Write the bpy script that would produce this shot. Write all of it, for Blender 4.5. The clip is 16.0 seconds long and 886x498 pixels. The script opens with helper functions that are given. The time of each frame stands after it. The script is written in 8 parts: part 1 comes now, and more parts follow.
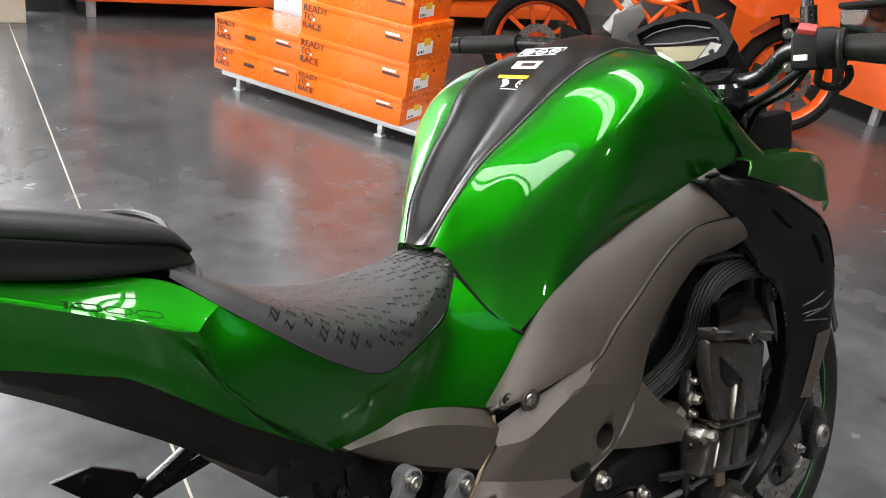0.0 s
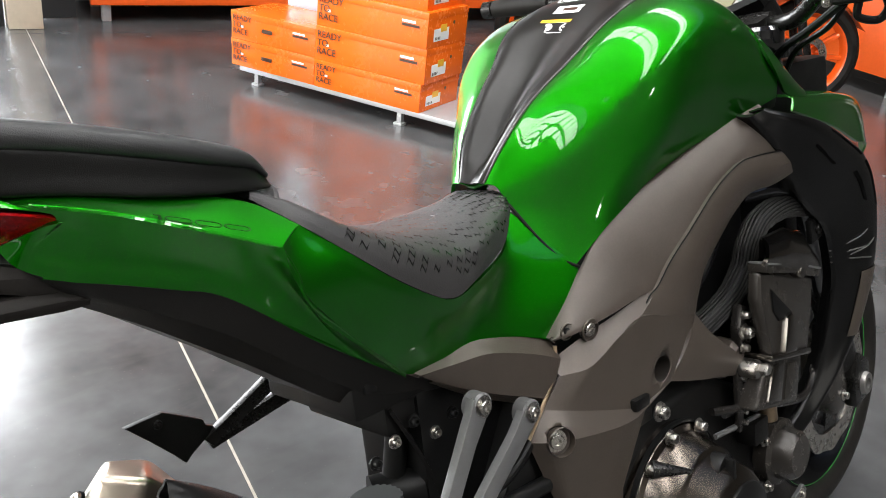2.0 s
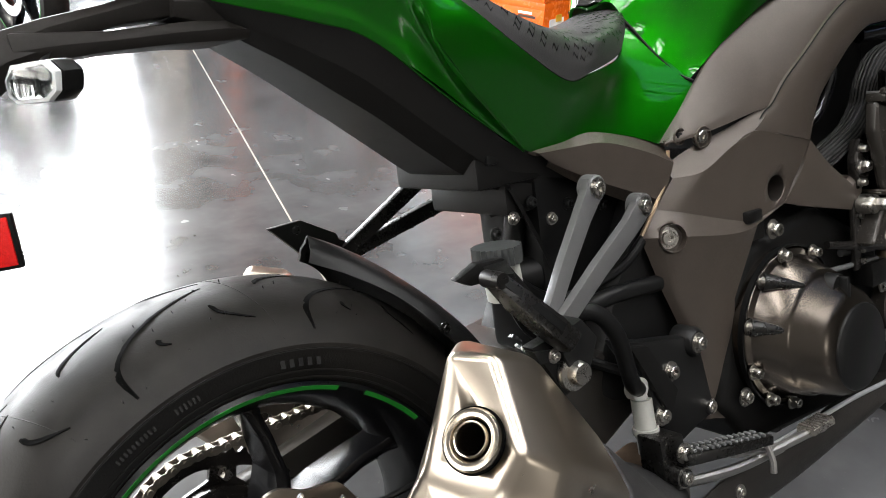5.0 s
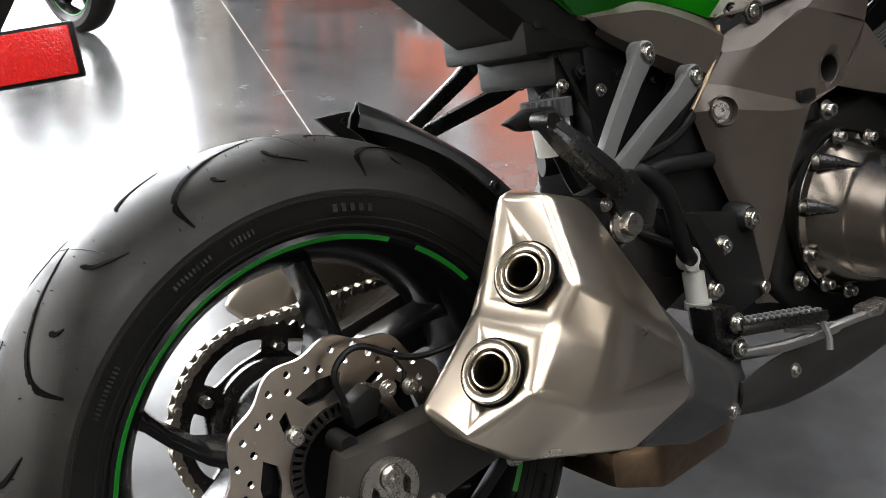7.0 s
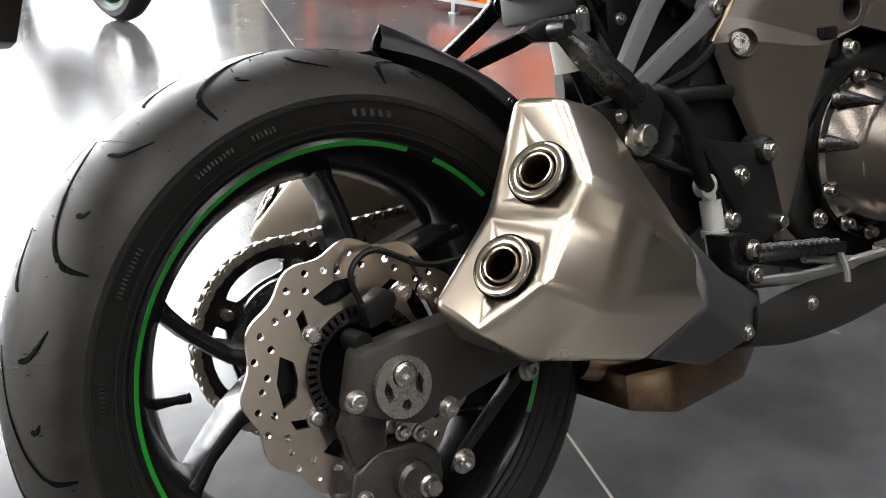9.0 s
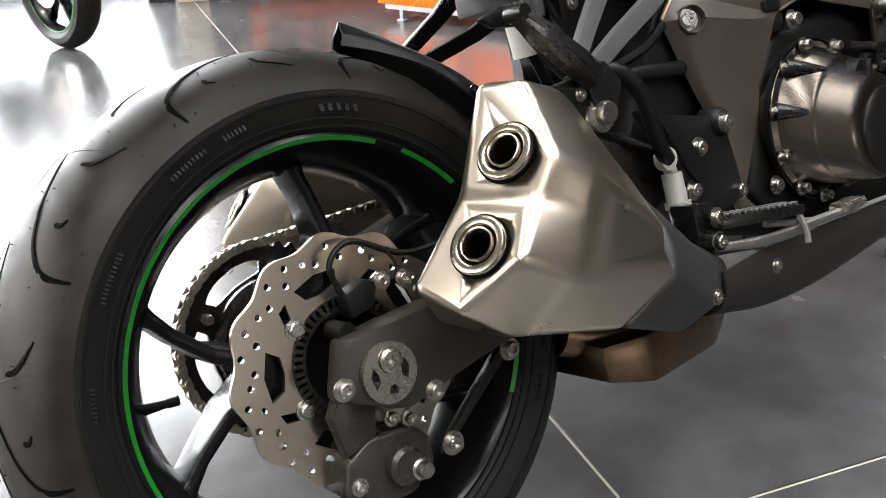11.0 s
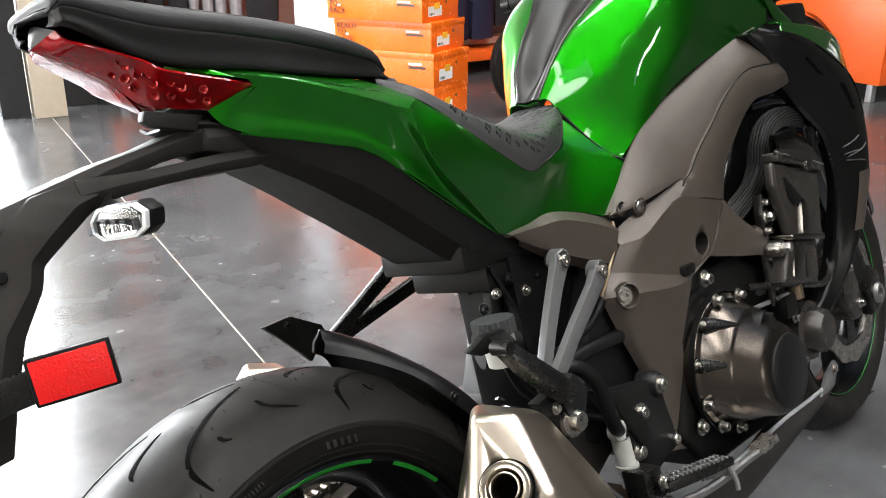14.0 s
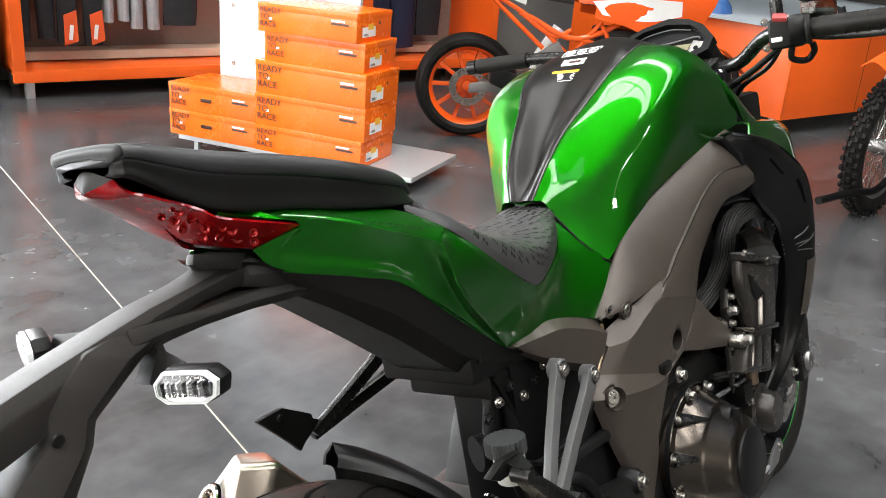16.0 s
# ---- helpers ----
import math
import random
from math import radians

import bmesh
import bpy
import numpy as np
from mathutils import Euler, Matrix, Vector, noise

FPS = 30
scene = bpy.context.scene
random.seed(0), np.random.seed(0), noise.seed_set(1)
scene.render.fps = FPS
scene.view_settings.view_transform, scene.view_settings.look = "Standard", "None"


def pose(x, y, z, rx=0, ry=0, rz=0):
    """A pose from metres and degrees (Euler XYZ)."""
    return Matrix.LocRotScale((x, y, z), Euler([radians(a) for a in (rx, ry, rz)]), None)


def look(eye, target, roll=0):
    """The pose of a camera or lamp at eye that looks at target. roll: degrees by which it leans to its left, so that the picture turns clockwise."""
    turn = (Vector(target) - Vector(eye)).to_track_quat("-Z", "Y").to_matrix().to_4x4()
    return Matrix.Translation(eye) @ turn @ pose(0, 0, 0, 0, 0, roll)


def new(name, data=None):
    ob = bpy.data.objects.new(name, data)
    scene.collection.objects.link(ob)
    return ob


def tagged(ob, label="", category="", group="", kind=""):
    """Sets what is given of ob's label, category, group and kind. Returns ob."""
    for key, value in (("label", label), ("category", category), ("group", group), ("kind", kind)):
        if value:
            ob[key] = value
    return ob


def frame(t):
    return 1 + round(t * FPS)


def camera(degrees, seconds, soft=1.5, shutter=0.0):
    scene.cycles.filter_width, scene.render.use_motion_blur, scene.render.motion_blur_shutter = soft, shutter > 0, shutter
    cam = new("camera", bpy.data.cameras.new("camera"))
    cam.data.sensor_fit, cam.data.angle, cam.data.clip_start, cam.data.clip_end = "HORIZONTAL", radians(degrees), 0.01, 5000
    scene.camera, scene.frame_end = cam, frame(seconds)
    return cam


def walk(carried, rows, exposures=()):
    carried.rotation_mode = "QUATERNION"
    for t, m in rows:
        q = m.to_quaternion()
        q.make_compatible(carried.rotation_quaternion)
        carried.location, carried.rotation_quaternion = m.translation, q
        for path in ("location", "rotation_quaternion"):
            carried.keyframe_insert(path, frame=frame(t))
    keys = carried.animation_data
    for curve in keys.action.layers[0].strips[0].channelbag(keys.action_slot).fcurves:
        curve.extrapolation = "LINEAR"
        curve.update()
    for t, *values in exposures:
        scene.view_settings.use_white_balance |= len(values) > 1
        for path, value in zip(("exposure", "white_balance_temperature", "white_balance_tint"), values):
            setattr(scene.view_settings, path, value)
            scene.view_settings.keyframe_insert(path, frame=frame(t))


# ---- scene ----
cam = camera(53.0, 16.0, soft=0.85)
ROWS = [
    (0.0, -0.1289, -0.4166, 1.2535, 64.815, -7.661, -44.686),
    (0.5, -0.1509, -0.4168, 1.2332, 65.135, -7.141, -44.921),
    (1.0, -0.1603, -0.4207, 1.2181, 65.302, -6.413, -45.088),
    (1.5, -0.1829, -0.4212, 1.2000, 65.196, -6.099, -44.914),
    (2.0, -0.1950, -0.4201, 1.1887, 64.963, -5.411, -44.883),
    (2.5, -0.2136, -0.4241, 1.1697, 64.500, -5.230, -44.803),
    (3.0, -0.2284, -0.4290, 1.1417, 63.728, -4.968, -44.505),
    (3.5, -0.2347, -0.4502, 1.1038, 63.880, -4.338, -43.706),
    (4.0, -0.2551, -0.4912, 1.0648, 64.017, -2.864, -40.451),
    (4.5, -0.2776, -0.5319, 1.0339, 64.566, -2.770, -38.919),
    (5.0, -0.2969, -0.5469, 1.0037, 64.850, -2.863, -37.895),
    (7.5, -0.3457, -0.6084, 0.8465, 64.886, -1.280, -35.129),
    (8.0, -0.3531, -0.6244, 0.8222, 65.220, -1.528, -34.272),
    (8.5, -0.3534, -0.6392, 0.8037, 65.336, -1.691, -33.401),
    (11.0, -0.3795, -0.6647, 0.7783, 66.006, 1.432, -37.278),
    (11.5, -0.3870, -0.6614, 0.8180, 66.356, 1.151, -40.208),
    (12.0, -0.4003, -0.6488, 0.8504, 66.972, 0.644, -42.502),
    (12.5, -0.4142, -0.6262, 0.8989, 67.950, 0.659, -44.303),
    (13.0, -0.4302, -0.6002, 0.9554, 68.986, 0.456, -45.359),
    (13.5, -0.4473, -0.5766, 1.0058, 69.637, 0.321, -46.325),
    (14.0, -0.4651, -0.5499, 1.0574, 69.980, 0.001, -47.007),
    (14.5, -0.4809, -0.5134, 1.0920, 70.063, -0.665, -47.888),
    (15.0, -0.4942, -0.4712, 1.1304, 69.926, -1.667, -49.292),
    (15.5, -0.5149, -0.4378, 1.1632, 69.631, -3.004, -51.018),
    (16.0, -0.5384, -0.4155, 1.2039, 69.480, -4.270, -52.717),
]
walk(cam, [(t, pose(x, y, z, a, b, c)) for t, x, y, z, a, b, c in ROWS],
     exposures=((0.0, 0.58), (2.0, 0.70), (3.5, 0.84), (5.0, 0.74), (8.0, 0.64), (11.0, 0.92), (14.0, 0.96), (14.5, 0.94), (16.0, 0.78)))

# ---- light ----
world = bpy.data.worlds.new("sky")
scene.world = world
world.use_nodes = True
wn = world.node_tree
sky = wn.nodes.new("ShaderNodeTexSky")
sky.sky_type, sky.sun_disc = "NISHITA", False
sky.sun_elevation, sky.sun_rotation = radians(50), radians(200)
wn.links.new(sky.outputs[0], wn.nodes["Background"].inputs[0])
wn.nodes["Background"].inputs[1].default_value = 0.12

ROOM = pose(0, 0, 0, 0, 0, -16.5)   # the hall's own axes: u along the back wall, v towards it


def sun_lamp(at, target, strength, angle):
    lamp = bpy.data.lights.new("sun", "SUN")
    lamp.energy, lamp.angle, lamp.color = strength, radians(angle), (1, 0.95, 0.88)
    ob = new("sun", lamp)
    ob.matrix_world = look(at, target)


def window_light(name, m, sx, sy, power, colour=(1, 1, 1)):
    lamp = bpy.data.lights.new(name, "AREA")
    lamp.shape, lamp.size, lamp.size_y, lamp.energy, lamp.color = "RECTANGLE", sx, sy, power, colour
    ob = new(name, lamp)
    ob.matrix_world = m
    return ob


sun_lamp((-3, 2, 8), (0.5, 4, 0), 1.5, 6)
# daylight through the roof lights and the glazed fronts, plus one added lamp
for u0 in (-2.6, 0.2, 3.0):
    window_light("rooflight_daylight", ROOM @ pose(u0, -1.0, 5.3, 0, 0, 0), 0.8, 10.8, 310, (1, 0.99, 0.96))
window_light("front_daylight", ROOM @ pose(-2.75, 6.15, 1.85, -90, 0, 0), 6.1, 2.9, 1050, (0.96, 0.98, 1))
# Added lamp, no window known there: draws the thin streak on the tank.
window_light("streak_lamp", ROOM @ pose(3.8, -6.95, 1.55, 90, 0, 0), 0.3, 0.55, 14, (1, 0.95, 0.88))
window_light("side_daylight", ROOM @ pose(-5.4, 1.0, 2.0, -90, 0, 90), 6.0, 3.0, 340, (1, 0.96, 0.90))


# ---- materials ----
def mat(name, base, rough=0.5, metal=0.0, vary=0.12, scale=30.0, bump=0.0, bump_scale=200.0, coat=0.0, rough_vary=0.1, spec=0.5, stretch=None, fine=None):
    """Principled with colour and gloss varied at two scales and a fine relief."""
    m = bpy.data.materials.new(name)
    m.use_nodes = True
    nt = m.node_tree
    b = nt.nodes["Principled BSDF"]
    b.inputs["Metallic"].default_value = metal
    b.inputs["Coat Weight"].default_value = coat
    b.inputs["Coat Roughness"].default_value = 0.04
    b.inputs["Specular IOR Level"].default_value = spec
    tc = nt.nodes.new("ShaderNodeTexCoord")
    src = tc.outputs["Object"]
    if stretch:
        mp = nt.nodes.new("ShaderNodeMapping")
        mp.inputs["Scale"].default_value = stretch
        nt.links.new(src, mp.inputs[0])
        src = mp.outputs[0]
    n1 = nt.nodes.new("ShaderNodeTexNoise")
    n1.inputs["Scale"].default_value, n1.inputs["Detail"].default_value = scale, 6
    n2 = nt.nodes.new("ShaderNodeTexNoise")
    n2.inputs["Scale"].default_value, n2.inputs["Detail"].default_value = fine or scale * 9, 3
    for n in (n1, n2):
        nt.links.new(src, n.inputs["Vector"])
    mix = nt.nodes.new("ShaderNodeMath")
    mix.operation = "ADD"
    nt.links.new(n1.outputs[0], mix.inputs[0]), nt.links.new(n2.outputs[0], mix.inputs[1])
    cr = nt.nodes.new("ShaderNodeMapRange")
    cr.inputs["From Min"].default_value, cr.inputs["From Max"].default_value = 0.65, 1.35
    nt.links.new(mix.outputs[0], cr.inputs[0])
    hi = nt.nodes.new("ShaderNodeMixRGB")
    hi.inputs[1].default_value = (*[c * (1 - vary) for c in base], 1)
    hi.inputs[2].default_value = (*[min(1, c * (1 + vary)) for c in base], 1)
    nt.links.new(cr.outputs[0], hi.inputs[0])
    nt.links.new(hi.outputs[0], b.inputs["Base Color"])
    rr = nt.nodes.new("ShaderNodeMapRange")
    rr.inputs["To Min"].default_value, rr.inputs["To Max"].default_value = max(0.02, rough * (1 - rough_vary)), min(1, rough * (1 + rough_vary))
    nt.links.new(cr.outputs[0], rr.inputs[0])
    nt.links.new(rr.outputs[0], b.inputs["Roughness"])
    if bump:
        n3 = nt.nodes.new("ShaderNodeTexNoise")
        n3.inputs["Scale"].default_value = bump_scale
        nt.links.new(src, n3.inputs["Vector"])
        bp = nt.nodes.new("ShaderNodeBump")
        bp.inputs["Strength"].default_value, bp.inputs["Distance"].default_value = bump, 0.001
        nt.links.new(n3.outputs[0], bp.inputs["Height"])
        nt.links.new(bp.outputs[0], b.inputs["Normal"])
    return m


def flake(m, amount, tone, density=900.0):
    """Metal flakes in a lacquer: bright specks in the colour."""
    nt = m.node_tree
    b = nt.nodes["Principled BSDF"]
    old = b.inputs["Base Color"].links[0].from_socket
    tc = nt.nodes.new("ShaderNodeTexCoord")
    v = nt.nodes.new("ShaderNodeTexVoronoi")
    v.inputs["Scale"].default_value = density
    nt.links.new(tc.outputs["Object"], v.inputs["Vector"])
    r = nt.nodes.new("ShaderNodeMapRange")
    r.inputs["From Min"].default_value, r.inputs["From Max"].default_value = 0.82, 1.0
    nt.links.new(v.outputs["Color"], r.inputs[0])
    x = nt.nodes.new("ShaderNodeMixRGB")
    x.inputs[2].default_value = (*tone, 1)
    k = nt.nodes.new("ShaderNodeMath")
    k.operation = "MULTIPLY"
    k.inputs[1].default_value = amount
    nt.links.new(r.outputs[0], k.inputs[0])
    nt.links.new(k.outputs[0], x.inputs[0])
    nt.links.new(old, x.inputs[1])
    nt.links.new(x.outputs[0], b.inputs["Base Color"])


def glass(name, colour, rough=0.02, ior=1.45):
    m = mat(name, colour, rough, 0, 0.02, 20)
    b = m.node_tree.nodes["Principled BSDF"]
    b.inputs["Transmission Weight"].default_value, b.inputs["IOR"].default_value = 1.0, ior
    return m


GREEN = mat("green_lacquer", (0.005, 0.192, 0.0016), 0.39, 1.0, 0.03, 8, coat=0.8, rough_vary=0.0)
GREEN.node_tree.nodes["Principled BSDF"].inputs["Coat Roughness"].default_value = 0.015
flake(GREEN, 0.35, (0.05, 0.50, 0.012), 1500.0)
GREEN_MID = mat("green_stripe_paint", (0.008, 0.17, 0.015), 0.35, 0, 0.1, 60)
GREY_PLASTIC = mat("dark_grey_plastic", (0.062, 0.050, 0.041), 0.36, 0.3, 0.10, 40, 0.25, 1800)
PLASTIC = mat("black_plastic", (0.007, 0.007, 0.007), 0.34, 0, 0.2, 40, 0.2, 1500, spec=0.22)
PLASTIC_FLAT = mat("matt_black_plastic", (0.005, 0.0048, 0.0046), 0.42, 0, 0.2, 40, 0.25, 1200, spec=0.16)
GLOSS = mat("gloss_black_paint", (0.006, 0.006, 0.007), 0.10, 0, 0.2, 30, coat=0.6)
SATIN = mat("satin_black_paint", (0.008, 0.0075, 0.007), 0.28, 0.3, 0.15, 30)
RUBBER = mat("tyre_rubber", (0.0115, 0.0105, 0.0095), 0.44, 0, 0.45, 9, 0.15, 500, rough_vary=0.35, spec=0.12, fine=40)
# Near-black for recesses that are drawn flat: their shade as colour.
SHADE_BLACK = mat("recess_shade_black", (0.0015, 0.0015, 0.0015), 0.9, 0, 0.2, 60, spec=0.03)
SIDEWALL = mat("tyre_sidewall_rubber", (0.007, 0.0068, 0.0065), 0.5, 0, 0.3, 20, 0.3, 500, spec=0.18)
STEEL = mat("machined_steel", (0.48, 0.45, 0.41), 0.28, 1, 0.06, 60, 0.02, 400)
DISC = mat("brushed_disc_steel", (0.40, 0.35, 0.30), 0.30, 1, 0.06, 12, 0.01, 300)
BOLT = mat("zinc_bolt_steel", (0.42, 0.40, 0.37), 0.28, 1, 0.1, 100)
EXHAUST = mat("champagne_brushed_steel", (0.50, 0.435, 0.355), 0.30, 1, 0.03, 7, 0.0, rough_vary=0.12, fine=30)
EXHAUST_BLACK = mat("silencer_black_coating", (0.026, 0.025, 0.025), 0.45, 0.2, 0.15, 50, 0.2, 900)
ENGINE = mat("black_engine_coating", (0.030, 0.0265, 0.023), 0.26, 0.3, 0.15, 60, 0.15, 900)
ENGINE_GREY = mat("engine_cover_coating", (0.028, 0.025, 0.023), 0.26, 0.6, 0.12, 60, 0.1, 900)
ALU = mat("cast_aluminium", (0.30, 0.29, 0.28), 0.40, 0.9, 0.12, 60, 0.2, 500)
BRACKET = mat("grey_anodised_bracket", (0.10, 0.10, 0.10), 0.42, 0.2, 0.08, 60, 0.1, 900)
CHAIN = mat("chain_steel", (0.36, 0.32, 0.27), 0.38, 1, 0.2, 80)
RIM_BLACK = mat("rim_black_paint", (0.004, 0.004, 0.0045), 0.24, 0, 0.2, 30, coat=0.04, spec=0.16)
SWING = mat("swingarm_coating", (0.030, 0.027, 0.024), 0.34, 0.3, 0.12, 40, 0.1, 900)
ARM = mat("satin_grey_plastic", (0.022, 0.0200, 0.0185), 0.50, 0.0, 0.12, 40, 0.2, 1200, spec=0.12)
CABLE = mat("black_cable_rubber", (0.004, 0.004, 0.004), 0.42, 0, 0.2, 60, spec=0.15)
SEAT = mat("seat_vinyl", (0.026, 0.0245, 0.025), 0.55, 0, 0.25, 60, 0.6, 700)
SEAT_MARK = mat("seat_gloss_emboss", (0.011, 0.011, 0.011), 0.24, 0, 0.2, 60, 0.1, 700)
RED_LENS = mat("red_lens", (0.26, 0.002, 0.003), 0.06, 0, 0.5, 45, 0.6, 70, spec=0.3)
RED_BACK = mat("red_lamp_backing", (0.24, 0.005, 0.005), 0.25, 0.5, 0.5, 90, 0.7, 160)
RED_LENS.node_tree.nodes["Principled BSDF"].inputs["Transmission Weight"].default_value = 0.25
RED_CUP = mat("red_lamp_cup", (0.27, 0.006, 0.005), 0.22, 0.4, 0.5, 120)
RED_REFLECTOR = mat("red_reflector", (0.48, 0.004, 0.003), 0.2, 0, 0.15, 300, 0.8, 500, coat=0.6)
CLEAR = glass("clear_lens", (0.95, 0.96, 0.96), 0.05)
CHROME = mat("reflector_chrome", (0.75, 0.75, 0.76), 0.12, 1, 0.05, 50)
WHITE_LABEL = mat("white_sticker", (0.75, 0.75, 0.73), 0.35, 0, 0.03, 30)
YELLOW_LABEL = mat("yellow_sticker", (0.80, 0.42, 0.02), 0.35, 0, 0.04, 30)
FLUID = mat("translucent_reservoir", (0.34, 0.34, 0.31), 0.35, 0, 0.06, 30)
ORANGE_CARD = mat("orange_glossy_card", (0.82, 0.135, 0.006), 0.24, 0, 0.05, 6, 0.15, 40, rough_vary=0.3)
ORANGE_PAINT = mat("orange_powder_coat", (0.80, 0.115, 0.012), 0.32, 0, 0.05, 8, 0.1, 300)
INK = mat("dark_print_ink", (0.045, 0.018, 0.010), 0.35, 0, 0.1, 30)
SILVER = mat("silver_powder_coat", (0.45, 0.46, 0.47), 0.35, 0.5, 0.06, 20)
PANEL = mat("pale_steel_panel", (0.50, 0.57, 0.62), 0.38, 0.25, 0.06, 6, 0.1, 200)
CREAM = mat("cream_column_paint", (0.62, 0.54, 0.42), 0.6, 0, 0.06, 4, 0.2, 300)
# Wall and ceiling tones are lowered to cut haze from bounced light.
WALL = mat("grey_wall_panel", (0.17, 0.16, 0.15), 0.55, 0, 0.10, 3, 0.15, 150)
ASSUMED_WALL = mat("assumed_wall_paint", (0.115, 0.108, 0.098), 0.65, 0, 0.05, 3, 0.1, 150)
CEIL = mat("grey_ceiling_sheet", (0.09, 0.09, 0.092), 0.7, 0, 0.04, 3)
DARK_METAL = mat("anthracite_window_frame", (0.035, 0.036, 0.038), 0.4, 0.3, 0.1, 20)
FILLER = mat("pale_joint_filler", (0.44, 0.40, 0.34), 0.7, 0, 0.2, 40)


def floor_material():
    """Polished dark concrete: clouds, trowel streaks, scuffs and dust specks."""
    m = mat("polished_dark_concrete", (0.060, 0.061, 0.063), 0.22, 0, 0.48, 1.4, 0, 60, coat=0.0, rough_vary=0.15, fine=6.5, spec=0.6)
    nt = m.node_tree
    b = nt.nodes["Principled BSDF"]
    tc = nt.nodes.new("ShaderNodeTexCoord")

    def ramp(src, lo, hi, to):
        r = nt.nodes.new("ShaderNodeMapRange")
        r.inputs["From Min"].default_value, r.inputs["From Max"].default_value, r.inputs["To Max"].default_value = lo, hi, to
        nt.links.new(src, r.inputs[0])
        return r.outputs[0]

    def noise(scale, detail, stretch=(1, 1, 1), distort=0.0):
        mp = nt.nodes.new("ShaderNodeMapping")
        mp.inputs["Scale"].default_value = stretch
        nt.links.new(tc.outputs["Object"], mp.inputs[0])
        n = nt.nodes.new("ShaderNodeTexNoise")
        n.inputs["Scale"].default_value, n.inputs["Detail"].default_value, n.inputs["Distortion"].default_value = scale, detail, distort
        nt.links.new(mp.outputs[0], n.inputs["Vector"])
        return n.outputs[0]

    def add(a, c):
        x = nt.nodes.new("ShaderNodeMath")
        x.use_clamp = True
        nt.links.new(a, x.inputs[0]), nt.links.new(c, x.inputs[1])
        return x.outputs[0]
    scuff = ramp(noise(5.0, 8, (1, 3.2, 1), 0.6), 0.52, 0.95, 0.26)
    v = nt.nodes.new("ShaderNodeTexVoronoi")
    v.inputs["Scale"].default_value = 42
    nt.links.new(tc.outputs["Object"], v.inputs["Vector"])
    specks = ramp(v.outputs["Distance"], 0.07, 0.03, 0.45)
    dirt = add(scuff, specks)
    mx = nt.nodes.new("ShaderNodeMixRGB")
    mx.inputs[2].default_value = (0.12, 0.118, 0.112, 1)
    old = b.inputs["Base Color"].links[0].from_socket
    nt.links.new(dirt, mx.inputs[0]), nt.links.new(old, mx.inputs[1])
    nt.links.new(mx.outputs[0], b.inputs["Base Color"])
    rough = b.inputs["Roughness"].links[0].from_socket
    nt.links.new(add(rough, ramp(noise(9.0, 8, (1, 1, 1), 0.4), 0.35, 0.90, 0.07)), b.inputs["Roughness"])
    bp = nt.nodes.new("ShaderNodeBump")
    bp.inputs["Strength"].default_value, bp.inputs["Distance"].default_value = 0.025, 0.002
    nt.links.new(noise(11.0, 5), bp.inputs["Height"])
    nt.links.new(bp.outputs[0], b.inputs["Normal"])
    return m


FLOOR = floor_material()


# ---- mesh helpers ----
def mesh_ob(name, bm, material, smooth=True, angle=35):
    bmesh.ops.recalc_face_normals(bm, faces=bm.faces)
    me = bpy.data.meshes.new(name)
    bm.to_mesh(me)
    bm.free()
    mats = material if isinstance(material, (list, tuple)) else [material]
    for x in mats:
        me.materials.append(x)
    if smooth:
        me.shade_smooth()
        me.set_sharp_from_angle(angle=radians(angle))
    return new(name, me)


def part(name, bm, material, parent, label="", smooth=True, angle=35):
    ob = mesh_ob(name, bm, material, smooth, angle)
    ob.parent = parent
    return tagged(ob, label)


def thing(name, m, label, category, group="", kind=""):
    ob = new(name)
    ob.empty_display_size = 0.1
    ob.matrix_world = m
    return tagged(ob, label, category, group, kind)


def join(*bms):
    out = bms[0]
    for b in bms[1:]:
        me = bpy.data.meshes.new("t")
        b.to_mesh(me)
        b.free()
        out.from_mesh(me)
        bpy.data.meshes.remove(me)
    return out


def moved(bm, m):
    bmesh.ops.transform(bm, matrix=m, verts=bm.verts)
    return bm


def box(x0, x1, y0, y1, z0, z1, bevel=0.0, seg=2):
    bm = bmesh.new()
    bmesh.ops.create_cube(bm, size=1)
    moved(bm, Matrix.Translation(((x0 + x1) / 2, (y0 + y1) / 2, (z0 + z1) / 2)) @ Matrix.Diagonal((abs(x1 - x0), abs(y1 - y0), abs(z1 - z0), 1)))
    if bevel:
        bmesh.ops.bevel(bm, geom=bm.edges[:], offset=bevel, segments=seg, affect="EDGES", profile=0.6)
    return bm


def plate(outline, y0, y1, bevel=0.003, seg=2, inset=None):
    """A solid from a side outline of (x, z), between two lateral places; inset: how much smaller the outer face (y0) is."""
    bm = bmesh.new()
    a = [bm.verts.new((x, y1, z)) for x, z in outline]
    f = bm.faces.new(a)
    r = bmesh.ops.extrude_face_region(bm, geom=[f])
    vs = [v for v in r["geom"] if isinstance(v, bmesh.types.BMVert)]
    bmesh.ops.translate(bm, vec=(0, y0 - y1, 0), verts=vs)
    if inset:
        cx, cz = sum(p[0] for p in outline) / len(outline), sum(p[1] for p in outline) / len(outline)
        for v in vs:
            v.co.x += (cx - v.co.x) * inset
            v.co.z += (cz - v.co.z) * inset
    bmesh.ops.recalc_face_normals(bm, faces=bm.faces)
    if bevel:
        bmesh.ops.bevel(bm, geom=bm.edges[:], offset=bevel, segments=seg, affect="EDGES", profile=0.6, clamp_overlap=True)
    return bm


